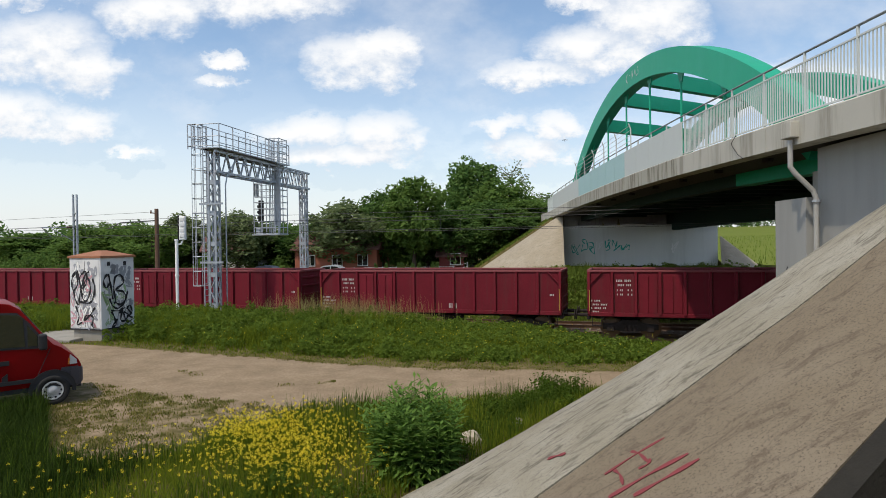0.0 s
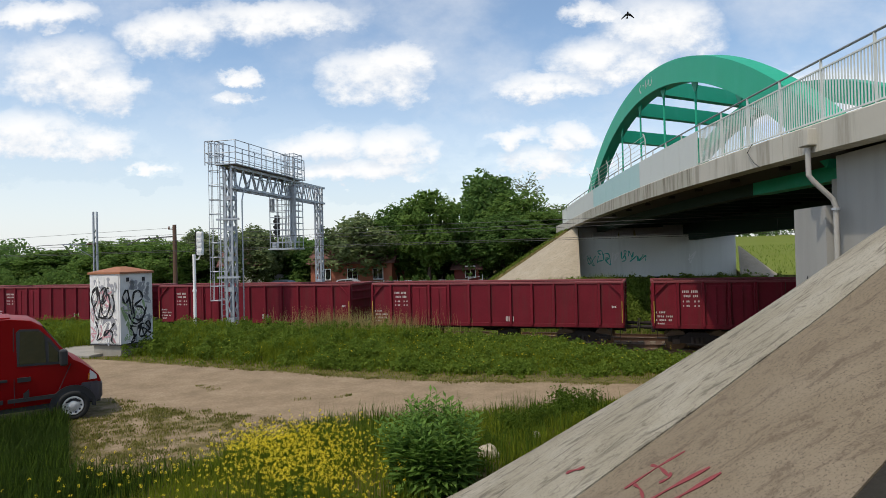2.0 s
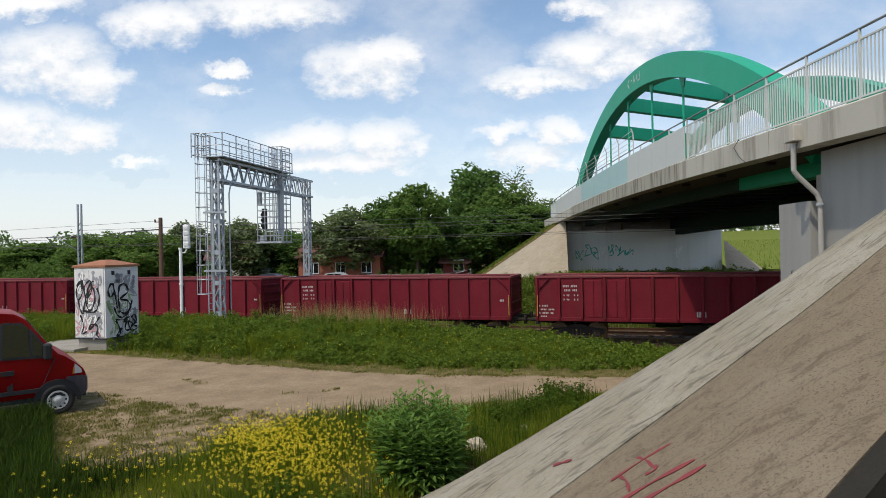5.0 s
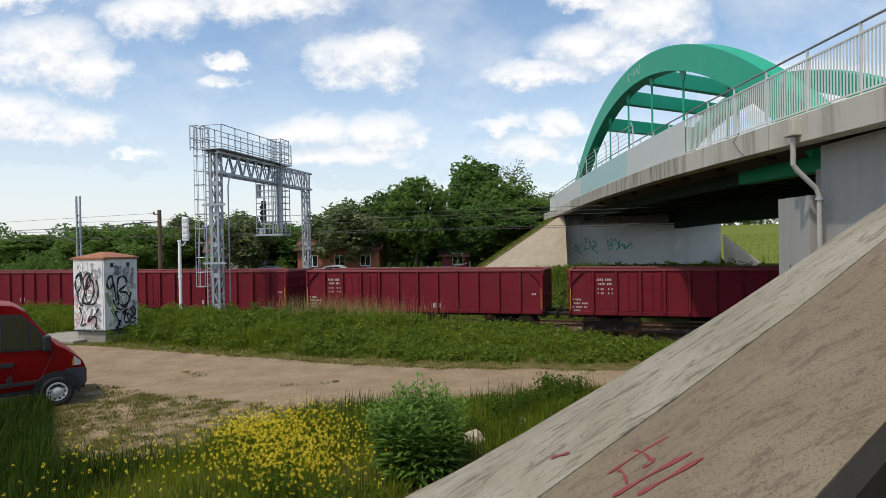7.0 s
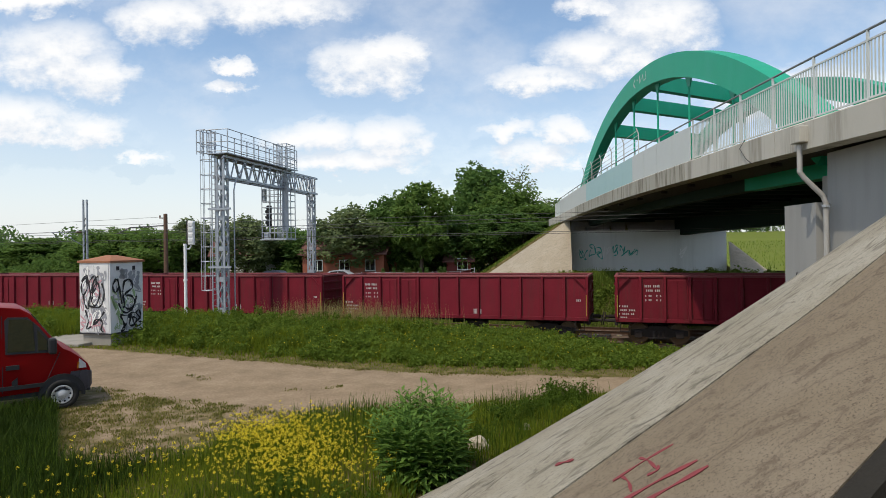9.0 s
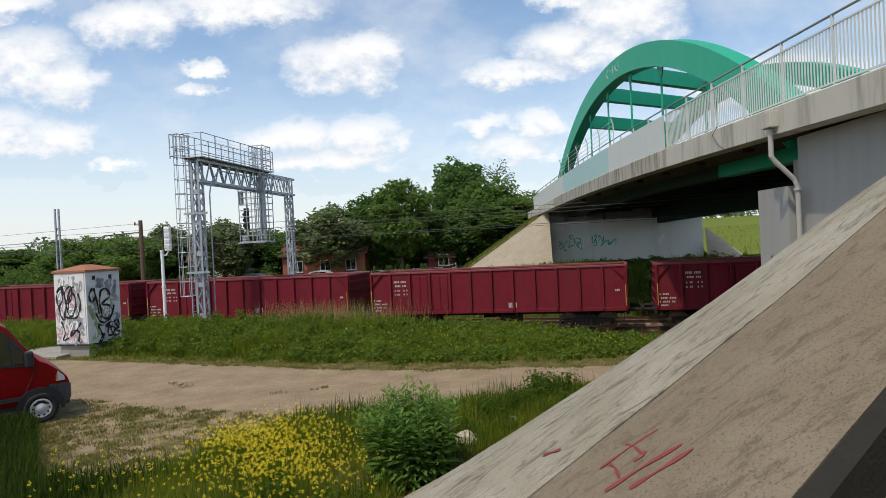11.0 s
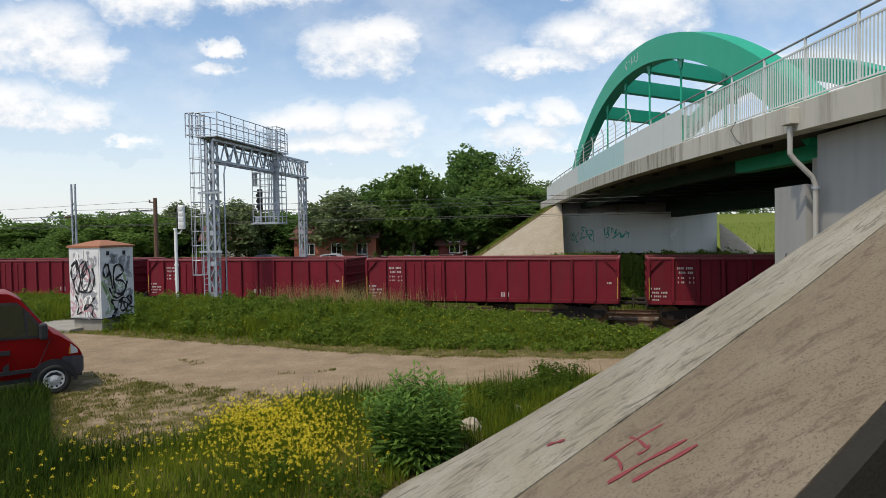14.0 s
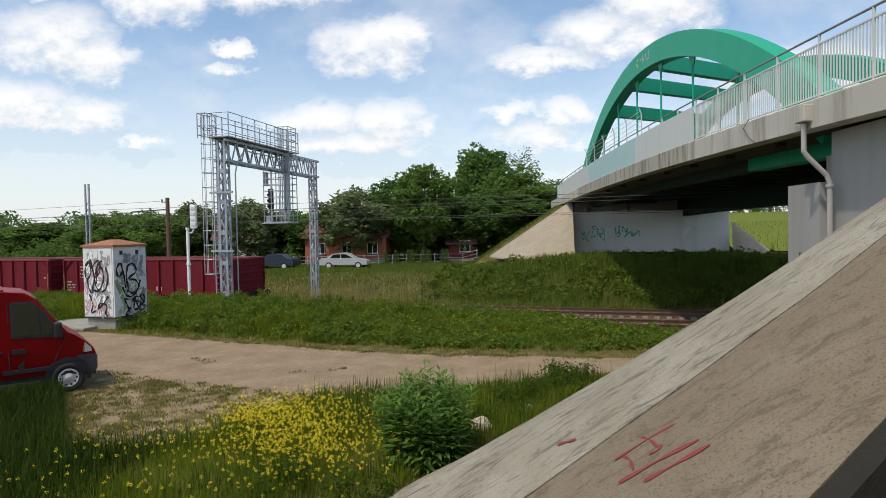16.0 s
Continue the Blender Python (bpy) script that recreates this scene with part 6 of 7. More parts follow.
def tree_meshes(seed, h, spread, leaf, clumps=150, per=54, size=0.23, bare=0.22):
    """Trunk with limbs, and a crown of clumps hung on the limbs' ends."""
    rng = np.random.default_rng(seed)
    sh = Shape()
    base_r = 0.022 * h
    top = h * 0.72
    pts = [Vector((0.15 * math.sin(k * 1.3 + seed), 0.15 * math.cos(k * 1.1 + seed), top * k / 5)) for k in range(6)]
    pts[0] = Vector((0, 0, -0.4))
    sh.tube(pts, base_r, 8, taper=base_r * 0.3)
    tips = []
    for k in range(13):
        z = h * (bare + 0.05 + 0.52 * k / 13)
        ang = k * 2.4 + seed
        reach = spread * (0.95 - 0.5 * abs(k / 13 - 0.25)) * rng.uniform(0.55, 1.0)
        e = Vector((math.cos(ang) * reach, math.sin(ang) * reach, z + reach * rng.uniform(0.35, 0.8)))
        m = Vector((e.x * 0.45, e.y * 0.45, z + reach * 0.15))
        sh.tube([(0, 0, z), m, e], base_r * 0.38, 5, taper=0.02)
        tips += [e, m + (e - m) * 0.5]
    tips = np.array([list(t) for t in tips])
    # clumps fill an uneven egg
    cs = []
    while len(cs) < clumps:
        q = rng.normal(size=3)
        q /= np.linalg.norm(q)
        rad = rng.uniform(0.35, 1.0) ** 0.5
        zc = h * (bare + (1 - bare) * (0.47 + 0.47 * q[2] * rad))
        lob = 0.78 + 0.30 * math.sin(3 * math.atan2(q[1], q[0]) + seed + 4 * q[2]) * 0.7 + 0.16 * math.sin(7 * q[2] + seed * 2)
        taper = 1.0 if q[2] < 0.2 else 1.0 - 0.25 * (q[2] - 0.2)
        cs.append((q[0] * rad * spread * lob * taper, q[1] * rad * spread * lob * taper, zc + 0.25 * math.sin(5 * q[0] + seed)))
    cs = np.concatenate([np.array(cs), tips])
    rr = rng.uniform(0.40, 0.95, (len(cs), 1)) * (h / 10) ** 0.5
    v, f = leaf_cloud(rng, cs, rr, per, size)
    return sh.mesh("trunk", "bark", True), fast_mesh("crown", v, f, leaf)


TREE_KINDS = [tree_meshes(1, 10, 3.2, "leaf_a"), tree_meshes(2, 10, 3.6, "leaf_b"), tree_meshes(3, 10, 2.9, "leaf_c", 130, 40, 0.20, 0.18),
              tree_meshes(4, 10, 3.9, "leaf_b", 170, 44, 0.20, 0.12), tree_meshes(5, 10, 3.4, "leaf_a", 160, 46, 0.2, 0.15)]
THIN_TREE = tree_meshes(9, 10, 1.9, "leaf_c", 26, 14, 0.16, 0.3)


def plant_tree(px, top, depth, width, kind, label, thin=False):
    """px, top: direction tangents of the crown's top from the camera; depth and width in metres."""
    x = px * depth
    z0 = float(ground_z(x, depth))
    h = EYE[2] + top * depth - z0
    tr, cr = THIN_TREE if thin else TREE_KINDS[kind]
    base = {0: 3.2, 1: 3.6, 2: 2.9, 3: 3.9, 4: 3.4}[kind] if not thin else 1.9
    k, w = h / 10.0, 1.32 * width / (2 * base)
    ob = thing("tree", label, "tree", Matrix.Translation((x, depth, z0)) @ Matrix.Rotation(kind * 1.1 + x, 4, "Z"), group="trees beyond the railway")
    for nm, me in (("trunk", tr), ("crown", cr)):
        o = part(nm, me, "bark", ob)
        o.scale = (w, w, k)


def build_trees():
    f = 1079.0
    # column, top row, depth, crown width, kind
    rows = [(-25, 405, 95, 12, 3), (25, 400, 92, 11, 4), (80, 392, 88, 10, 1), (125, 402, 90, 9, 0), (185, 372, 76, 7.5, 3), (235, 378, 74, 8, 1), (285, 372, 70, 7, 3),
            (335, 352, 74, 6.5, 2), (440, 346, 66, 6.0, 2), (395, 385, 78, 8, 0), (505, 372, 72, 7, 0), (560, 374, 70, 7, 4), (630, 325, 66, 7.0, 2), (690, 312, 68, 6.0, 4),
            (752, 287, 64, 6.2, 1), (800, 345, 72, 7, 0), (858, 254, 76, 7.2, 0), (905, 290, 70, 7.5, 3), (950, 330, 66, 5.5, 1), (835, 340, 66, 6, 4), (930, 360, 62, 4.5, 0),
            (660, 365, 76, 8, 4), (600, 360, 78, 7, 1), (720, 340, 78, 7, 0), (775, 350, 70, 6, 4), (880, 330, 66, 6, 4), (540, 392, 84, 9, 1), (470, 385, 82, 8, 4)]
    labels = {0: "tall dense dark green broadleaf tree", 1: "bright green broadleaf tree with rounded crown", 2: "grey-green tree with a loose crown",
              3: "fresh green leafy tree", 4: "dark green broadleaf tree"}
    for cx, cy, dep, w, k in rows:
        t = (cx - 784) / f - 0.0154
        hz = 409.5 + (784 - cx) * 0.0187
        plant_tree(t, (hz - cy) / f, dep, w, k, labels[k])
    for cx, cy, dep in ((925, 258, 78), (978, 312, 80)):
        plant_tree((cx - 784) / f - 0.0154, (409.5 + (784 - cx) * 0.0187 - cy) / f, dep, 3.6, 2, "slender sparse young tree", True)


build_trees()


def build_far_woods():
    """Distant hedge and forest on the skyline."""
    rng = np.random.default_rng(21)
    cs, rr = [], []
    for i in range(420):
        x = rng.uniform(-260, -60)
        y = 130 + rng.uniform(-12, 12)
        cs.append((x, y, float(ground_z(x, y)) + rng.uniform(0.5, 7.5))), rr.append((rng.uniform(1.5, 3.2),))
    for i in range(560):
        x = rng.uniform(40, 330)
        y = 300 + rng.uniform(-10, 25)
        cs.append((x, y, float(ground_z(x, y)) + rng.uniform(0, 7.0))), rr.append((rng.uniform(1.2, 2.4),))
    for i in range(420):
        x = rng.uniform(-60, 24)
        y = 100 + rng.uniform(-6, 10)
        cs.append((x, y, float(ground_z(x, y)) + rng.uniform(0.3, 5.5))), rr.append((rng.uniform(1.2, 2.4),))
    v, f = leaf_cloud(rng, np.array(cs), np.array(rr), 70, 0.5)
    tagged(new("far_woods", fast_mesh("far_woods", v, f, "leaf_a")), "distant dark green woods on the skyline", "woods", kind="stuff")


build_far_woods()


def build_hedge():
    """Overgrown bushes at the foot of the trees."""
    rng = np.random.default_rng(31)
    cs, rr = [], []
    for i in range(420):
        x = rng.uniform(-66, 9)
        y = 66 + rng.uniform(-2, 6) - 0.25 * min(x + 12, 0)
        if -17 < x < 4:
            y += 9
        cs.append((x, y, float(ground_z(x, y)) + rng.uniform(0.1, 2.8) * (0.6 + 0.4 * math.sin(x * 0.7)))), rr.append((rng.uniform(0.5, 1.2),))
    v, f = leaf_cloud(rng, np.array(cs), np.array(rr), 90, 0.2)
    tagged(new("hedge_bushes", fast_mesh("hedge_bushes", v, f, "leaf_b")), "overgrown green bushes below the trees", "bushes", kind="stuff")


build_hedge()


def build_conifers():
    """Clipped little conifers along the garden."""
    rng = np.random.default_rng(4)
    cs, rr = [], []
    for z in np.linspace(0.15, 1.35, 9):
        for a in range(5):
            r = 0.32 * (1.5 - z) / 1.35
            cs.append((r * math.cos(a * 1.26 + z * 5), r * math.sin(a * 1.26 + z * 5), z)), rr.append((0.16,))
    v, f = leaf_cloud(rng, np.array(cs), np.array(rr), 16, 0.05)
    me = fast_mesh("crown", v, f, "leaf_a")
    st = Shape().tube([(0, 0, -0.1), (0, 0, 0.9)], 0.04, 6).mesh("trunk", "bark")
    for cx in (681, 700, 722, 728, 747, 758, 783, 790):
        x = ((cx - 784) / 1079.0 - 0.0154) * 60
        t = thing("conifer_shrub", "small dark clipped conifer", "shrub", Matrix.Translation((x, 60.0, float(ground_z(x, 60.0)))), group="garden conifers")
        part("trunk", st, "bark", t), part("crown", me, "leaf_a", t)


build_conifers()


# ------------------------------------------------------------ grass and weeds
def blades(rng, x, y, z, h, w, mat, name, label, lean=0.35):
    """Curved tapering blades of grass, three triangles each."""
    n = len(x)
    az = rng.uniform(0, 2 * math.pi, n)
    ln = rng.uniform(0.1, 1.0, n) * lean * h
    sx, sy = -np.sin(az) * w / 2, np.cos(az) * w / 2
    dx, dy = np.cos(az) * ln, np.sin(az) * ln
    b = np.stack([x, y, z], -1)
    mid = b + np.stack([dx * 0.35, dy * 0.35, h * 0.58], -1)
    tip = b + np.stack([dx, dy, h * rng.uniform(0.85, 1.0, n)], -1)
    s = np.stack([sx, sy, 0 * sx], -1)
    v = np.stack([b - s, b + s, mid - s * 0.8, mid + s * 0.8, tip], 1).reshape(-1, 3)
    k = np.arange(n)[:, None] * 5
    f = np.concatenate([k + np.array([[0, 1, 3]]), k + np.array([[0, 3, 2]]), k + np.array([[2, 3, 4]])], 1).reshape(-1, 3)
    return tagged(new(name, fast_mesh(name, v, f, mat)), label, "grass", kind="stuff")


def across(x, y):
    return (x - TRACK.x) * TN.x + (y - TRACK.y) * TN.y


def along(x, y):
    return (x - TRACK.x) * TD.x + (y - TRACK.y) * TD.y


def free_ground(x, y):
    """Not on the paving, under the cabinet or under the van."""
    ok = ~on_pavement(x, y)
    cx, cy = -13.0, 23.1
    ok &= np.hypot(x - cx, y - cy) > 1.15
    ok &= ~((np.hypot(x + 14.6, y - 23.4) < 1.3))
    vx, vy = x + 8.62, y - 13.36
    fx, fy = vx * math.cos(radians(38)) + vy * math.sin(radians(38)), -vx * math.sin(radians(38)) + vy * math.cos(radians(38))
    ok &= ~((fx > -4.3) & (fx < 0.9) & (fy > -0.25) & (fy < 1.9))
    return ok


def patch_noise(x, y, s):
    return np.sin(x * s + 1.7 * np.sin(y * s * 0.7)) * np.sin(y * s * 1.1 + 1.3 * np.sin(x * s * 0.6)) * 0.5 + 0.5


def build_grass():
    rng = np.random.default_rng(7)

    def spots(n, x0, x1, y0, y1):
        return rng.uniform(x0, x1, n), rng.uniform(y0, y1, n)
    # foreground turf
    x, y = spots(190000, -13, 4.5, 5.5, 15.5)
    keep = free_ground(x, y) & (track_wear(x, y) + 0.25 * rng.random(len(x)) < 0.38) & (rng.random(len(x)) < 0.25 + 0.75 * patch_noise(x, y, 2.2)) & (rng.random(len(x)) > 0.8 * smooth01((-4.4 - x) / 1.5))
    x, y = x[keep], y[keep]
    h = rng.uniform(0.08, 0.26, len(x)) * (0.55 + 0.9 * patch_noise(x, y, 1.1))
    blades(rng, x, y, ground_z(x, y), h * 1.25, 0.010 + 0 * x, "grass", "meadow_grass", "green meadow grass", 0.85)
    x, y = spots(26000, -13, 4.0, 5.5, 13.6)
    keep = free_ground(x, y) & (track_wear(x, y) < 0.2) & (patch_noise(x + 3, y, 1.6) > 0.45)
    x, y = x[keep], y[keep]
    blades(rng, x, y, ground_z(x, y), rng.uniform(0.25, 0.6, len(x)), 0.011 + 0 * x, "grass_dark", "tall_grass", "dark tall grass stalks", 0.45)
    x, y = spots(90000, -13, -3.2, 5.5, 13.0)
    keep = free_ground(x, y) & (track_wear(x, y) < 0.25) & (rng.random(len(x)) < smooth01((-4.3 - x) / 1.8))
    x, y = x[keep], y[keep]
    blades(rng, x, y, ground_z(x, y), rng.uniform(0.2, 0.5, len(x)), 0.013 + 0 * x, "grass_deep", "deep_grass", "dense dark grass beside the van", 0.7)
    # sparse tufts on the worn patch and along the track
    cx, cy = spots(6000, -11, 7, 9, 20)
    wv = track_wear(cx, cy)
    keep = (wv > 0.3) & (wv < 0.9) & free_ground(cx, cy) & (rng.random(6000) < np.where(wv > 0.7, 0.02, 0.25 + 0.6 * patch_noise(cx, cy, 5.0)))
    cx, cy = cx[keep], cy[keep]
    cx, cy = np.concatenate([cx, [-6.9, -6.6, -7.2, -3.0, -2.8, -3.9]]), np.concatenate([cy, [16.5, 16.2, 16.7, 15.0, 15.1, 14.9]])
    size = np.repeat(rng.uniform(0.05, 0.15, len(cx)), 40)
    x = np.repeat(cx, 40) + rng.normal(0, 1, len(cx) * 40) * size
    y = np.repeat(cy, 40) + rng.normal(0, 0.8, len(cy) * 40) * size
    blades(rng, x, y, ground_z(x, y), rng.uniform(0.02, 0.07, len(x)), 0.016 + 0 * x, "grass_tuft", "grass_tufts", "short trodden grass tufts", 0.9)
    # strip between the dirt track and the railway
    x, y = spots(330000, -36, 12, 14, 42)
    a = across(x, y)
    edge = np.interp(x, [-40, -13, -7.3, -1.6, 2.9, 8], [27, 21.6, 19.3, 16.9, 16.1, 15.6])
    keep = (a < -2.2) & (y > edge - 0.1) & free_ground(x, y) & (track_wear(x, y) < 0.5)
    x, y, a, edge = x[keep], y[keep], a[keep], edge[keep]
    inner = smooth01((y - edge - 0.3) / 2.6) * (1 - 0.45 * smooth01((a + 5.0) / 2.2))
    h = (0.07 + 0.58 * inner) * rng.uniform(0.6, 1.15, len(x)) * (0.7 + 0.6 * patch_noise(x, y, 0.9)) * (1.1 - 0.6 * smooth01((along(x, y) - 2) / 6))
    blades(rng, x, y, ground_z(x, y), h, 0.016 + 0 * x, "grass", "verge_grass", "lush green verge grass", 0.5)
    # seeding grass by the railway
    x, y = spots(90000, -9, 9, 22, 36)
    a, s = across(x, y), along(x, y)
    keep = (a > -8.0) & (a < -4.6) & (rng.random(len(x)) < np.exp(-((s - 1.4) / 2.6) ** 2) * 0.38)
    x, y = x[keep], y[keep]
    h = rng.uniform(0.95, 1.6, len(x))
    z = ground_z(x, y)
    blades(rng, x, y, z, h, 0.012 + 0 * x, "grass_dry", "seeding_grass", "pale tan seeding grass stalks", 0.3)
    # between and beyond the tracks
    x, y = spots(15000, -22, 18, 24, 46)
    a, s = across(x, y), along(x, y)
    keep = (((a > 1.7) & (a < 2.4)) | ((a > 5.7) & (a < 8.0))) & (rng.random(len(x)) < np.clip(1.2 - np.abs(s - 0) / 10, 0.08, 1))
    x, y = x[keep], y[keep]
    blades(rng, x, y, ground_z(x, y) + 0.1, rng.uniform(0.12, 0.42, len(x)), 0.014 + 0 * x, "grass_dry", "track_side_grass", "dry yellow grass beside the rails", 0.4)
    x, y = spots(60000, -30, 14, 28, 50)
    a, s = across(x, y), along(x, y)
    keep = (a > 5.8) & (a < 9.5) & (rng.random(len(x)) < np.clip(1.1 - s / 14, 0.15, 1))
    x, y = x[keep], y[keep]
    blades(rng, x, y, ground_z(x, y), rng.uniform(0.2, 0.6, len(x)), 0.02 + 0 * x, "grass_bank", "cess_grass", "green grass along the cess of the railway", 0.5)
    # far bank
    x, y = spots(230000, -45, 30, 36, 66)
    a = across(x, y)
    keep = (a > 6.8) & (a < 30) & ~((x > 10.2) & (a > 22.6))
    x, y, a = x[keep], y[keep], a[keep]
    tall = smooth01((along(x, y) - 0.0) / 6) * np.exp(-((a - 12.5) / 5.0) ** 2)
    h = (0.25 + 0.55 * tall) * rng.uniform(0.6, 1.2, len(x)) * (0.6 + 0.8 * patch_noise(x, y, 0.7))
    blades(rng, x, y, ground_z(x, y), h, 0.03 + 0 * x, "grass_bank", "bank_grass", "dense grass on the far railway bank", 0.5)
    x, y = spots(9000, 22, 120, 55, 150)
    blades(rng, x, y, ground_z(x, y), rng.uniform(0.3, 0.6, len(x)), 0.08 + 0 * x, "crop", "field_edge_grass", "yellow-green young crop", 0.4)


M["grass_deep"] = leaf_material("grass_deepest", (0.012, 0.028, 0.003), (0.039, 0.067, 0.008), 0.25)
M["grass_tuft"] = leaf_material("grass_trodden", (0.086, 0.109, 0.020), (0.240, 0.219, 0.063))
M["weed"] = leaf_material("weed_leaves", (0.051, 0.099, 0.010), (0.171, 0.239, 0.034))
M["grass_bank"] = leaf_material("grass_bank", (0.059, 0.104, 0.013), (0.180, 0.239, 0.041))
build_grass()


def build_weeds():
    """Leafy weeds in heaps: nettles and docks on the verge and on the far bank."""
    rng = np.random.default_rng(13)
    cs, rr = [], []

    def heap(x, y, h, r, n):
        z = float(ground_z(x, y))
        for _ in range(n):
            q = rng.normal(size=2) * r * 0.5
            cs.append((x + q[0], y + q[1], z + h * rng.uniform(0.25, 1.0) * math.exp(-(q @ q) / (r * r))))
            rr.append((rng.uniform(0.08, 0.2),))
    for _ in range(1500):
        x = rng.uniform(-20, 9)
        s = rng.uniform(1.0, 8.5)
        y = float(np.interp(x, [-40, -13, -7.3, -1.6, 2.9, 8], [27, 21.6, 19.3, 16.9, 16.1, 15.6])) + s
        if across(x, y) < -3.0 and bool(free_ground(np.array([x]), np.array([y]))[0]):
            heap(x, y, rng.uniform(0.35, 0.95) * min(1.0, 0.45 + s / 5) * (1.0 - 0.55 * float(smooth01((along(x, y) - 2) / 6))) * (0.6 if across(x, y) > -4.5 else 1.0), rng.uniform(0.2, 0.6), 8)
    v, f = leaf_cloud(rng, np.array(cs), np.array(rr), 24, 0.055)
    tagged(new("verge_weeds", fast_mesh("verge_weeds", v, f, "weed")), "leafy green nettles and weeds on the verge", "weeds", kind="stuff")
    cs.clear(), rr.clear()
    for _ in range(240):
        s, a = rng.uniform(-1, 24), rng.uniform(8.5, 16.5)
        p = on_track(s, a)
        heap(p.x, p.y, rng.uniform(0.3, 0.85), rng.uniform(0.5, 1.1), 9)
    v, f = leaf_cloud(rng, np.array(cs), np.array(rr) * 1.7, 26, 0.11)
    tagged(new("bank_weeds", fast_mesh("bank_weeds", v, f, "grass_bank")), "tall bushy weeds on the far bank", "weeds", kind="stuff")
    cs.clear(), rr.clear()
    for _ in range(90):
        x, y = rng.uniform(-4.6, 2.6), rng.uniform(7.2, 12.6)
        if bool(free_ground(np.array([x]), np.array([y]))[0]) and float(track_wear(x, y)) < 0.2 and y < 9.2 + 1.0 * (x + 1.6) and math.hypot(x + 0.42, y - 8.6) > 1.1:
            heap(x, y, rng.uniform(0.2, 0.5), rng.uniform(0.15, 0.35), 9)
    for _ in range(30):
        x = rng.uniform(0.6, 4.2)
        y = 10.6 + (x - 0.6) * 1.25 + rng.uniform(0.1, 1.0)
        if bool(free_ground(np.array([x]), np.array([y]))[0]) and float(track_wear(x, y)) < 0.45:
            heap(x, y, rng.uniform(0.25, 0.55), 0.3, 10)
    v, f = leaf_cloud(rng, np.array(cs), np.array(rr), 40, 0.032)
    tagged(new("meadow_weeds", fast_mesh("meadow_weeds", v, f, "grass_dark")), "low leafy weeds in the meadow", "weeds", kind="stuff")


build_weeds()


def build_flowers():
    """Charlock-like yellow flowers on thin stalks."""
    rng = np.random.default_rng(17)
    n = 900
    x = np.concatenate([rng.normal(-2.75, 0.6, n), rng.normal(-2.1, 0.5, 520), rng.normal(-3.4, 0.35, 260), rng.uniform(-6.0, -0.9, 330)])
    y = np.concatenate([rng.normal(9.8, 0.75, n), rng.normal(8.6, 0.6, 520), rng.normal(10.2, 0.3, 260), rng.uniform(6.9, 11.0, 330)])
    keep = free_ground(x, y) & (track_wear(x, y) < 0.3) & (y > 6.8)
    x, y = x[keep], y[keep]
    n = len(x)
    z = ground_z(x, y)
    h = rng.uniform(0.28, 0.62, n)
    blades(rng, x, y, z, h, 0.008 + 0 * x, "grass", "flower_stalks", "thin green flower stalks", 0.08)
    heads = np.repeat(np.stack([x, y, z + h * 0.96], -1), 3, axis=0)
    v, f = leaf_cloud(rng, heads, np.full((len(heads), 1), 0.022), 5, 0.0095)
    tagged(new("yellow_flowers", fast_mesh("yellow_flowers", v, f, "petal")), "bright yellow wild flowers", "flowers", kind="stuff")
    # scattered small heads over the verge
    x, y = rng.uniform(-10, 7, 500), rng.uniform(15, 24, 500)
    keep = (track_wear(x, y) < 0.2) & free_ground(x, y) & (across(x, y) < -6)
    x, y = x[keep], y[keep]
    c = np.stack([x, y, ground_z(x, y) + rng.uniform(0.3, 0.6, len(x))], -1)
    v, f = leaf_cloud(rng, c, np.full((len(c), 1), 0.03), 4, 0.014)
    tagged(new("small_flowers", fast_mesh("small_flowers", v, f, "petal")), "scattered small yellow flower heads", "flowers", kind="stuff")


build_flowers()


def build_bush():
    """A dense stand of leafy stems with long narrow leaves."""
    rng = np.random.default_rng(23)
    x0, y0 = -0.42, 8.95
    z0 = float(ground_z(x0, y0))
    b = thing("leafy_bush", "dense green bush of leafy stems with narrow leaves", "bush", Matrix.Translation((x0, y0, z0)))
    lv, lf = [], []
    for k in range(84):
        a, r = rng.uniform(0, 2 * math.pi), 0.46 * math.sqrt(rng.random())
        bx, by = r * math.cos(a), r * math.sin(a)
        out = 0.35 + 0.9 * r
        h = rng.uniform(1.0, 1.45) * (1 - 0.42 * r)
        tx, ty = bx + math.cos(a) * out * 0.45 * rng.uniform(0.6, 1.2), by + math.sin(a) * out * 0.45 * rng.uniform(0.6, 1.2)
        p = [Vector((bx, by, -0.05)), Vector((bx * 0.6 + tx * 0.4, by * 0.6 + ty * 0.4, h * 0.55)), Vector((tx, ty, h))]
        part("stem", Shape().tube(p, 0.006, 4, taper=0.003, caps=False), "bush", b)
        for i in range(30):
            t = 0.10 + 0.90 * i / 29
            q = p[0] * (1 - t) ** 2 + p[1] * 2 * t * (1 - t) + p[2] * t * t
            az = i * 2.4 + k
            L = 0.27 * (1.1 - 0.5 * t) * rng.uniform(0.75, 1.2)
            up = 0.55 * t + 0.05 + rng.uniform(-0.15, 0.15)
            d = Vector((math.cos(az), math.sin(az), up)).normalized()
            s = d.cross(Vector((0, 0, 1))).normalized() * L * 0.14
            droop = Vector((0, 0, -L * 0.28 * (1.2 - t)))
            m, e = q + d * L * 0.5, q + d * L + droop
            n = len(lv)
            lv += [tuple(q), tuple(m + s), tuple(e), tuple(m - s)]
            lf.append((n, n + 1, n + 2, n + 3))
    part("leaves", fast_mesh("leaves", np.array(lv), np.array(lf), "bush"), "bush", b, "narrow pointed leaves")


build_bush()


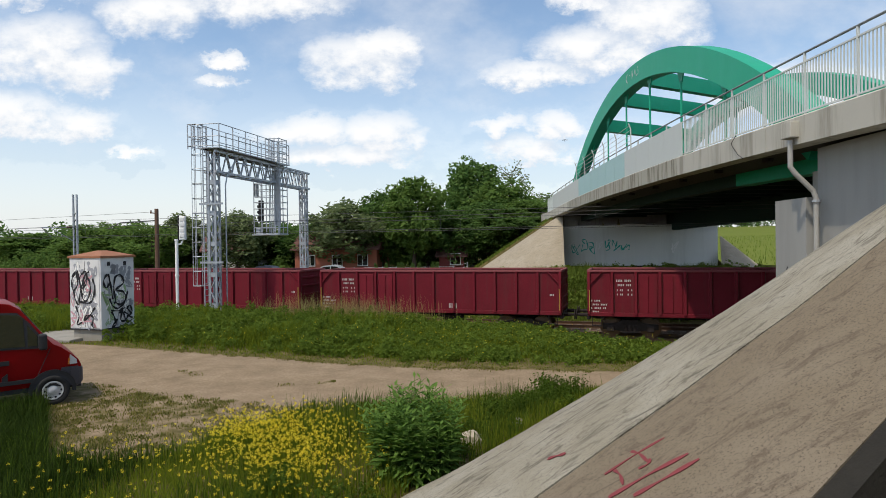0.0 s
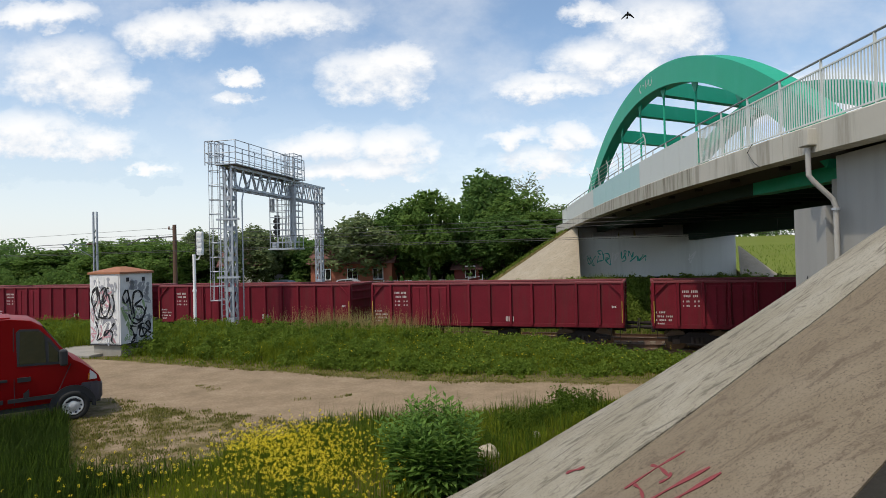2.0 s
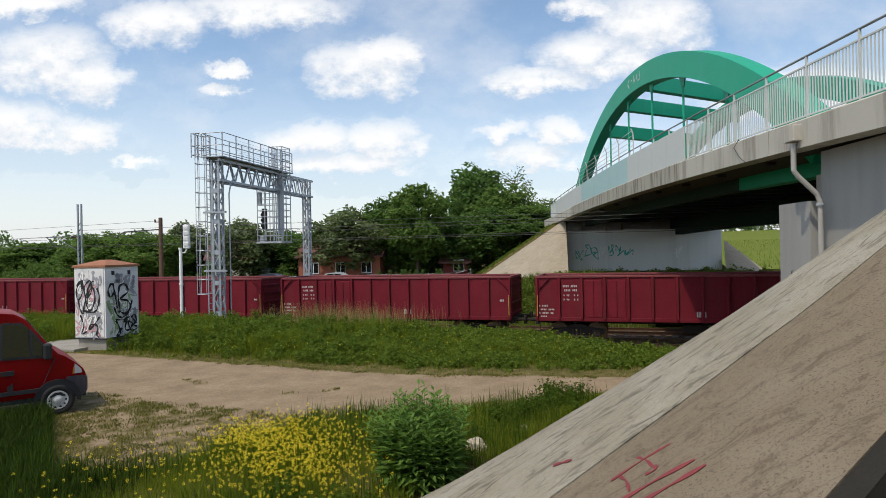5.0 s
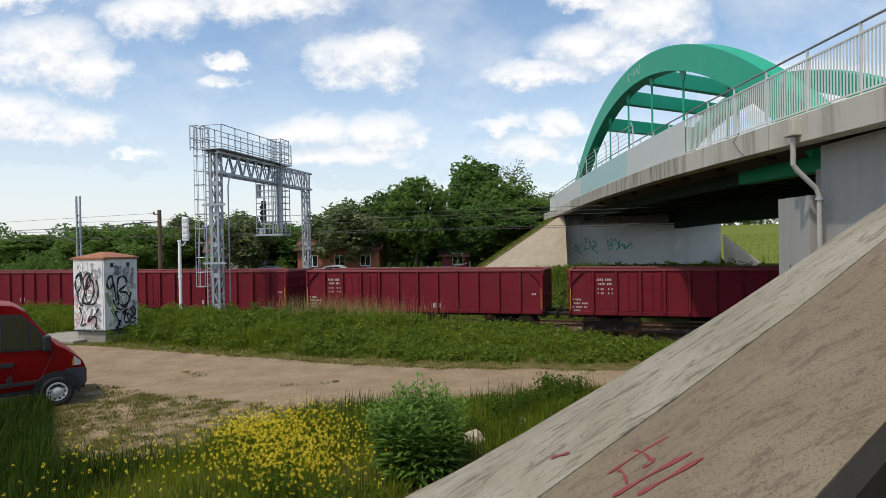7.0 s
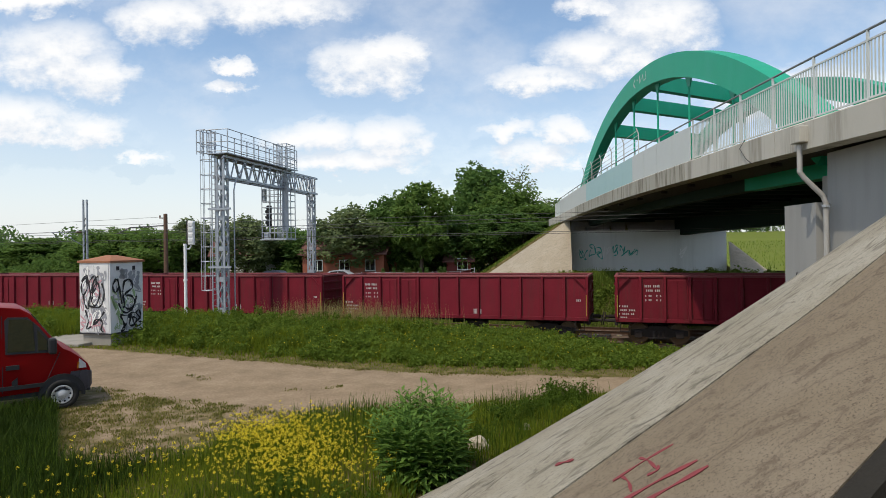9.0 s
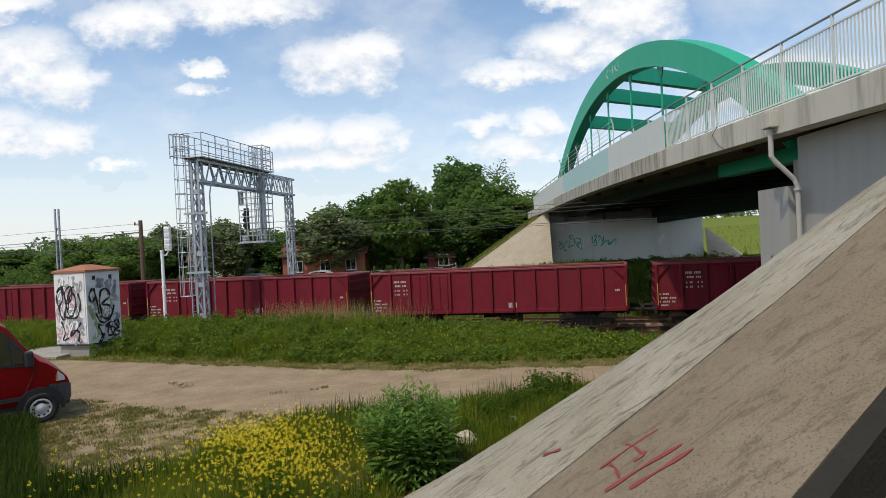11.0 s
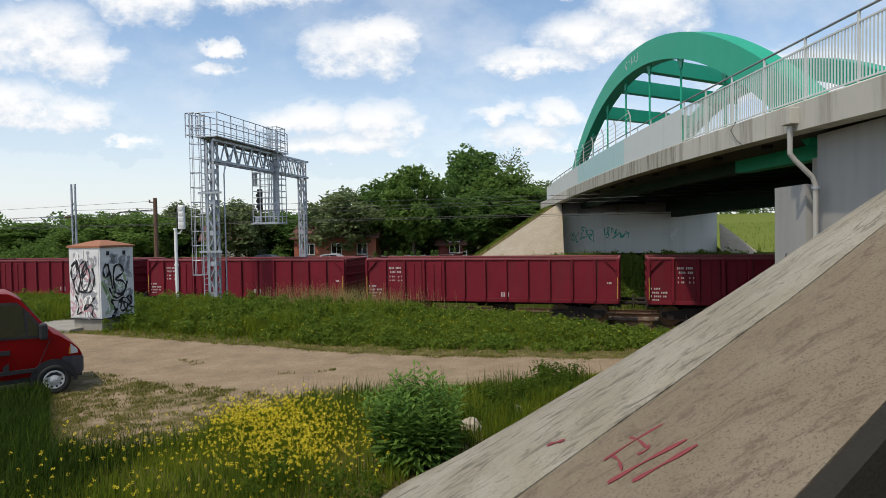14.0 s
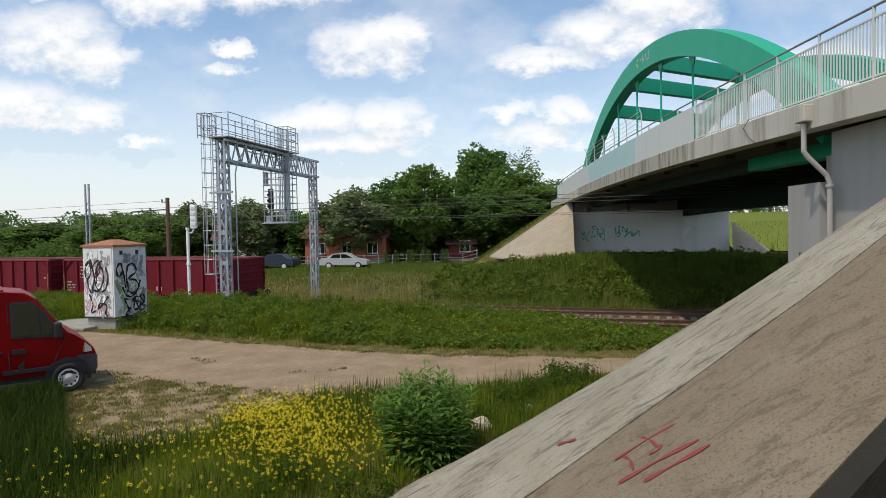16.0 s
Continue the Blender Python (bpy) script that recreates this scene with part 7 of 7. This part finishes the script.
def build_field():
    """The rising cornfield behind the bridge."""
    xs, ys = np.linspace(27, 320, 60), np.linspace(54, 296, 60)
    X, Y = np.meshgrid(xs, ys)
    Z = ground_z(X, Y) + 0.10 + 0.05 * np.sin(X * 1.9) * np.sin(Y * 1.3)
    idx = np.arange(3600).reshape(60, 60)
    faces = np.stack([idx[:-1, :-1], idx[:-1, 1:], idx[1:, 1:], idx[1:, :-1]], -1).reshape(-1, 4)
    tagged(new("crop_field", fast_mesh("crop_field", np.stack([X, Y, Z], -1).reshape(-1, 3), faces, "field", True)), "rising yellow-green field of young corn", "field",
           kind="structure")


M["field"] = material("field_corn", (0.12, 0.15, 0.02), 0.95, vary=0.3, scale=0.08, grain=3.0, bump=0.6, spec=0.1)
build_field()


# ------------------------------------------------------------ what moves
def motions():
    times = [0.5 * i for i in range(33)]
    for k, w in enumerate(wagons):
        walk(w, [(t, wagon_pose(k, t)) for t in times])
    # wheels roll with the train
    ticks = [i / 30 for i in range(481)]
    rolling = {}
    for bogie in [o for o in wagon.children if o.name.startswith("bogie")]:
        for ws in bogie.children:
            x, y, z = ws.location
            if round(x, 1) not in rolling:
                walk(ws, [(t, pose(x, y, z) @ Matrix.Rotation(tail_at(t) / 0.46, 4, "Y")) for t in ticks])
                rolling[round(x, 1)] = ws
    for w in wagons:
        for bogie in [o for o in w.children if o.name.startswith("bogie")]:
            for ws in bogie.children:
                src = rolling[round(ws.location.x, 1)]
                if ws is not src:
                    ws.rotation_mode = "QUATERNION"
                    ws.animation_data_create()
                    ws.animation_data.action = src.animation_data.action
                    ws.animation_data.action_slot = src.animation_data.action_slot

    # the bird climbs towards the camera and passes overhead
    walk(bird, [(t, pose(x, y, z, 0, -18, -100)) for t, x, y, z in BIRD])
    for k, wing in enumerate([o for o in bird.children if o.name.startswith("wing")]):
        sg = -1 if k == 0 else 1
        walk(wing, [(0.1 * i, pose(0, 0, 0, sg * 38 * math.sin(i * 2.1), 0, 0)) for i in range(45)] + [(16.0, pose(0, 0, 0, 0, 0, 0))])


motions()
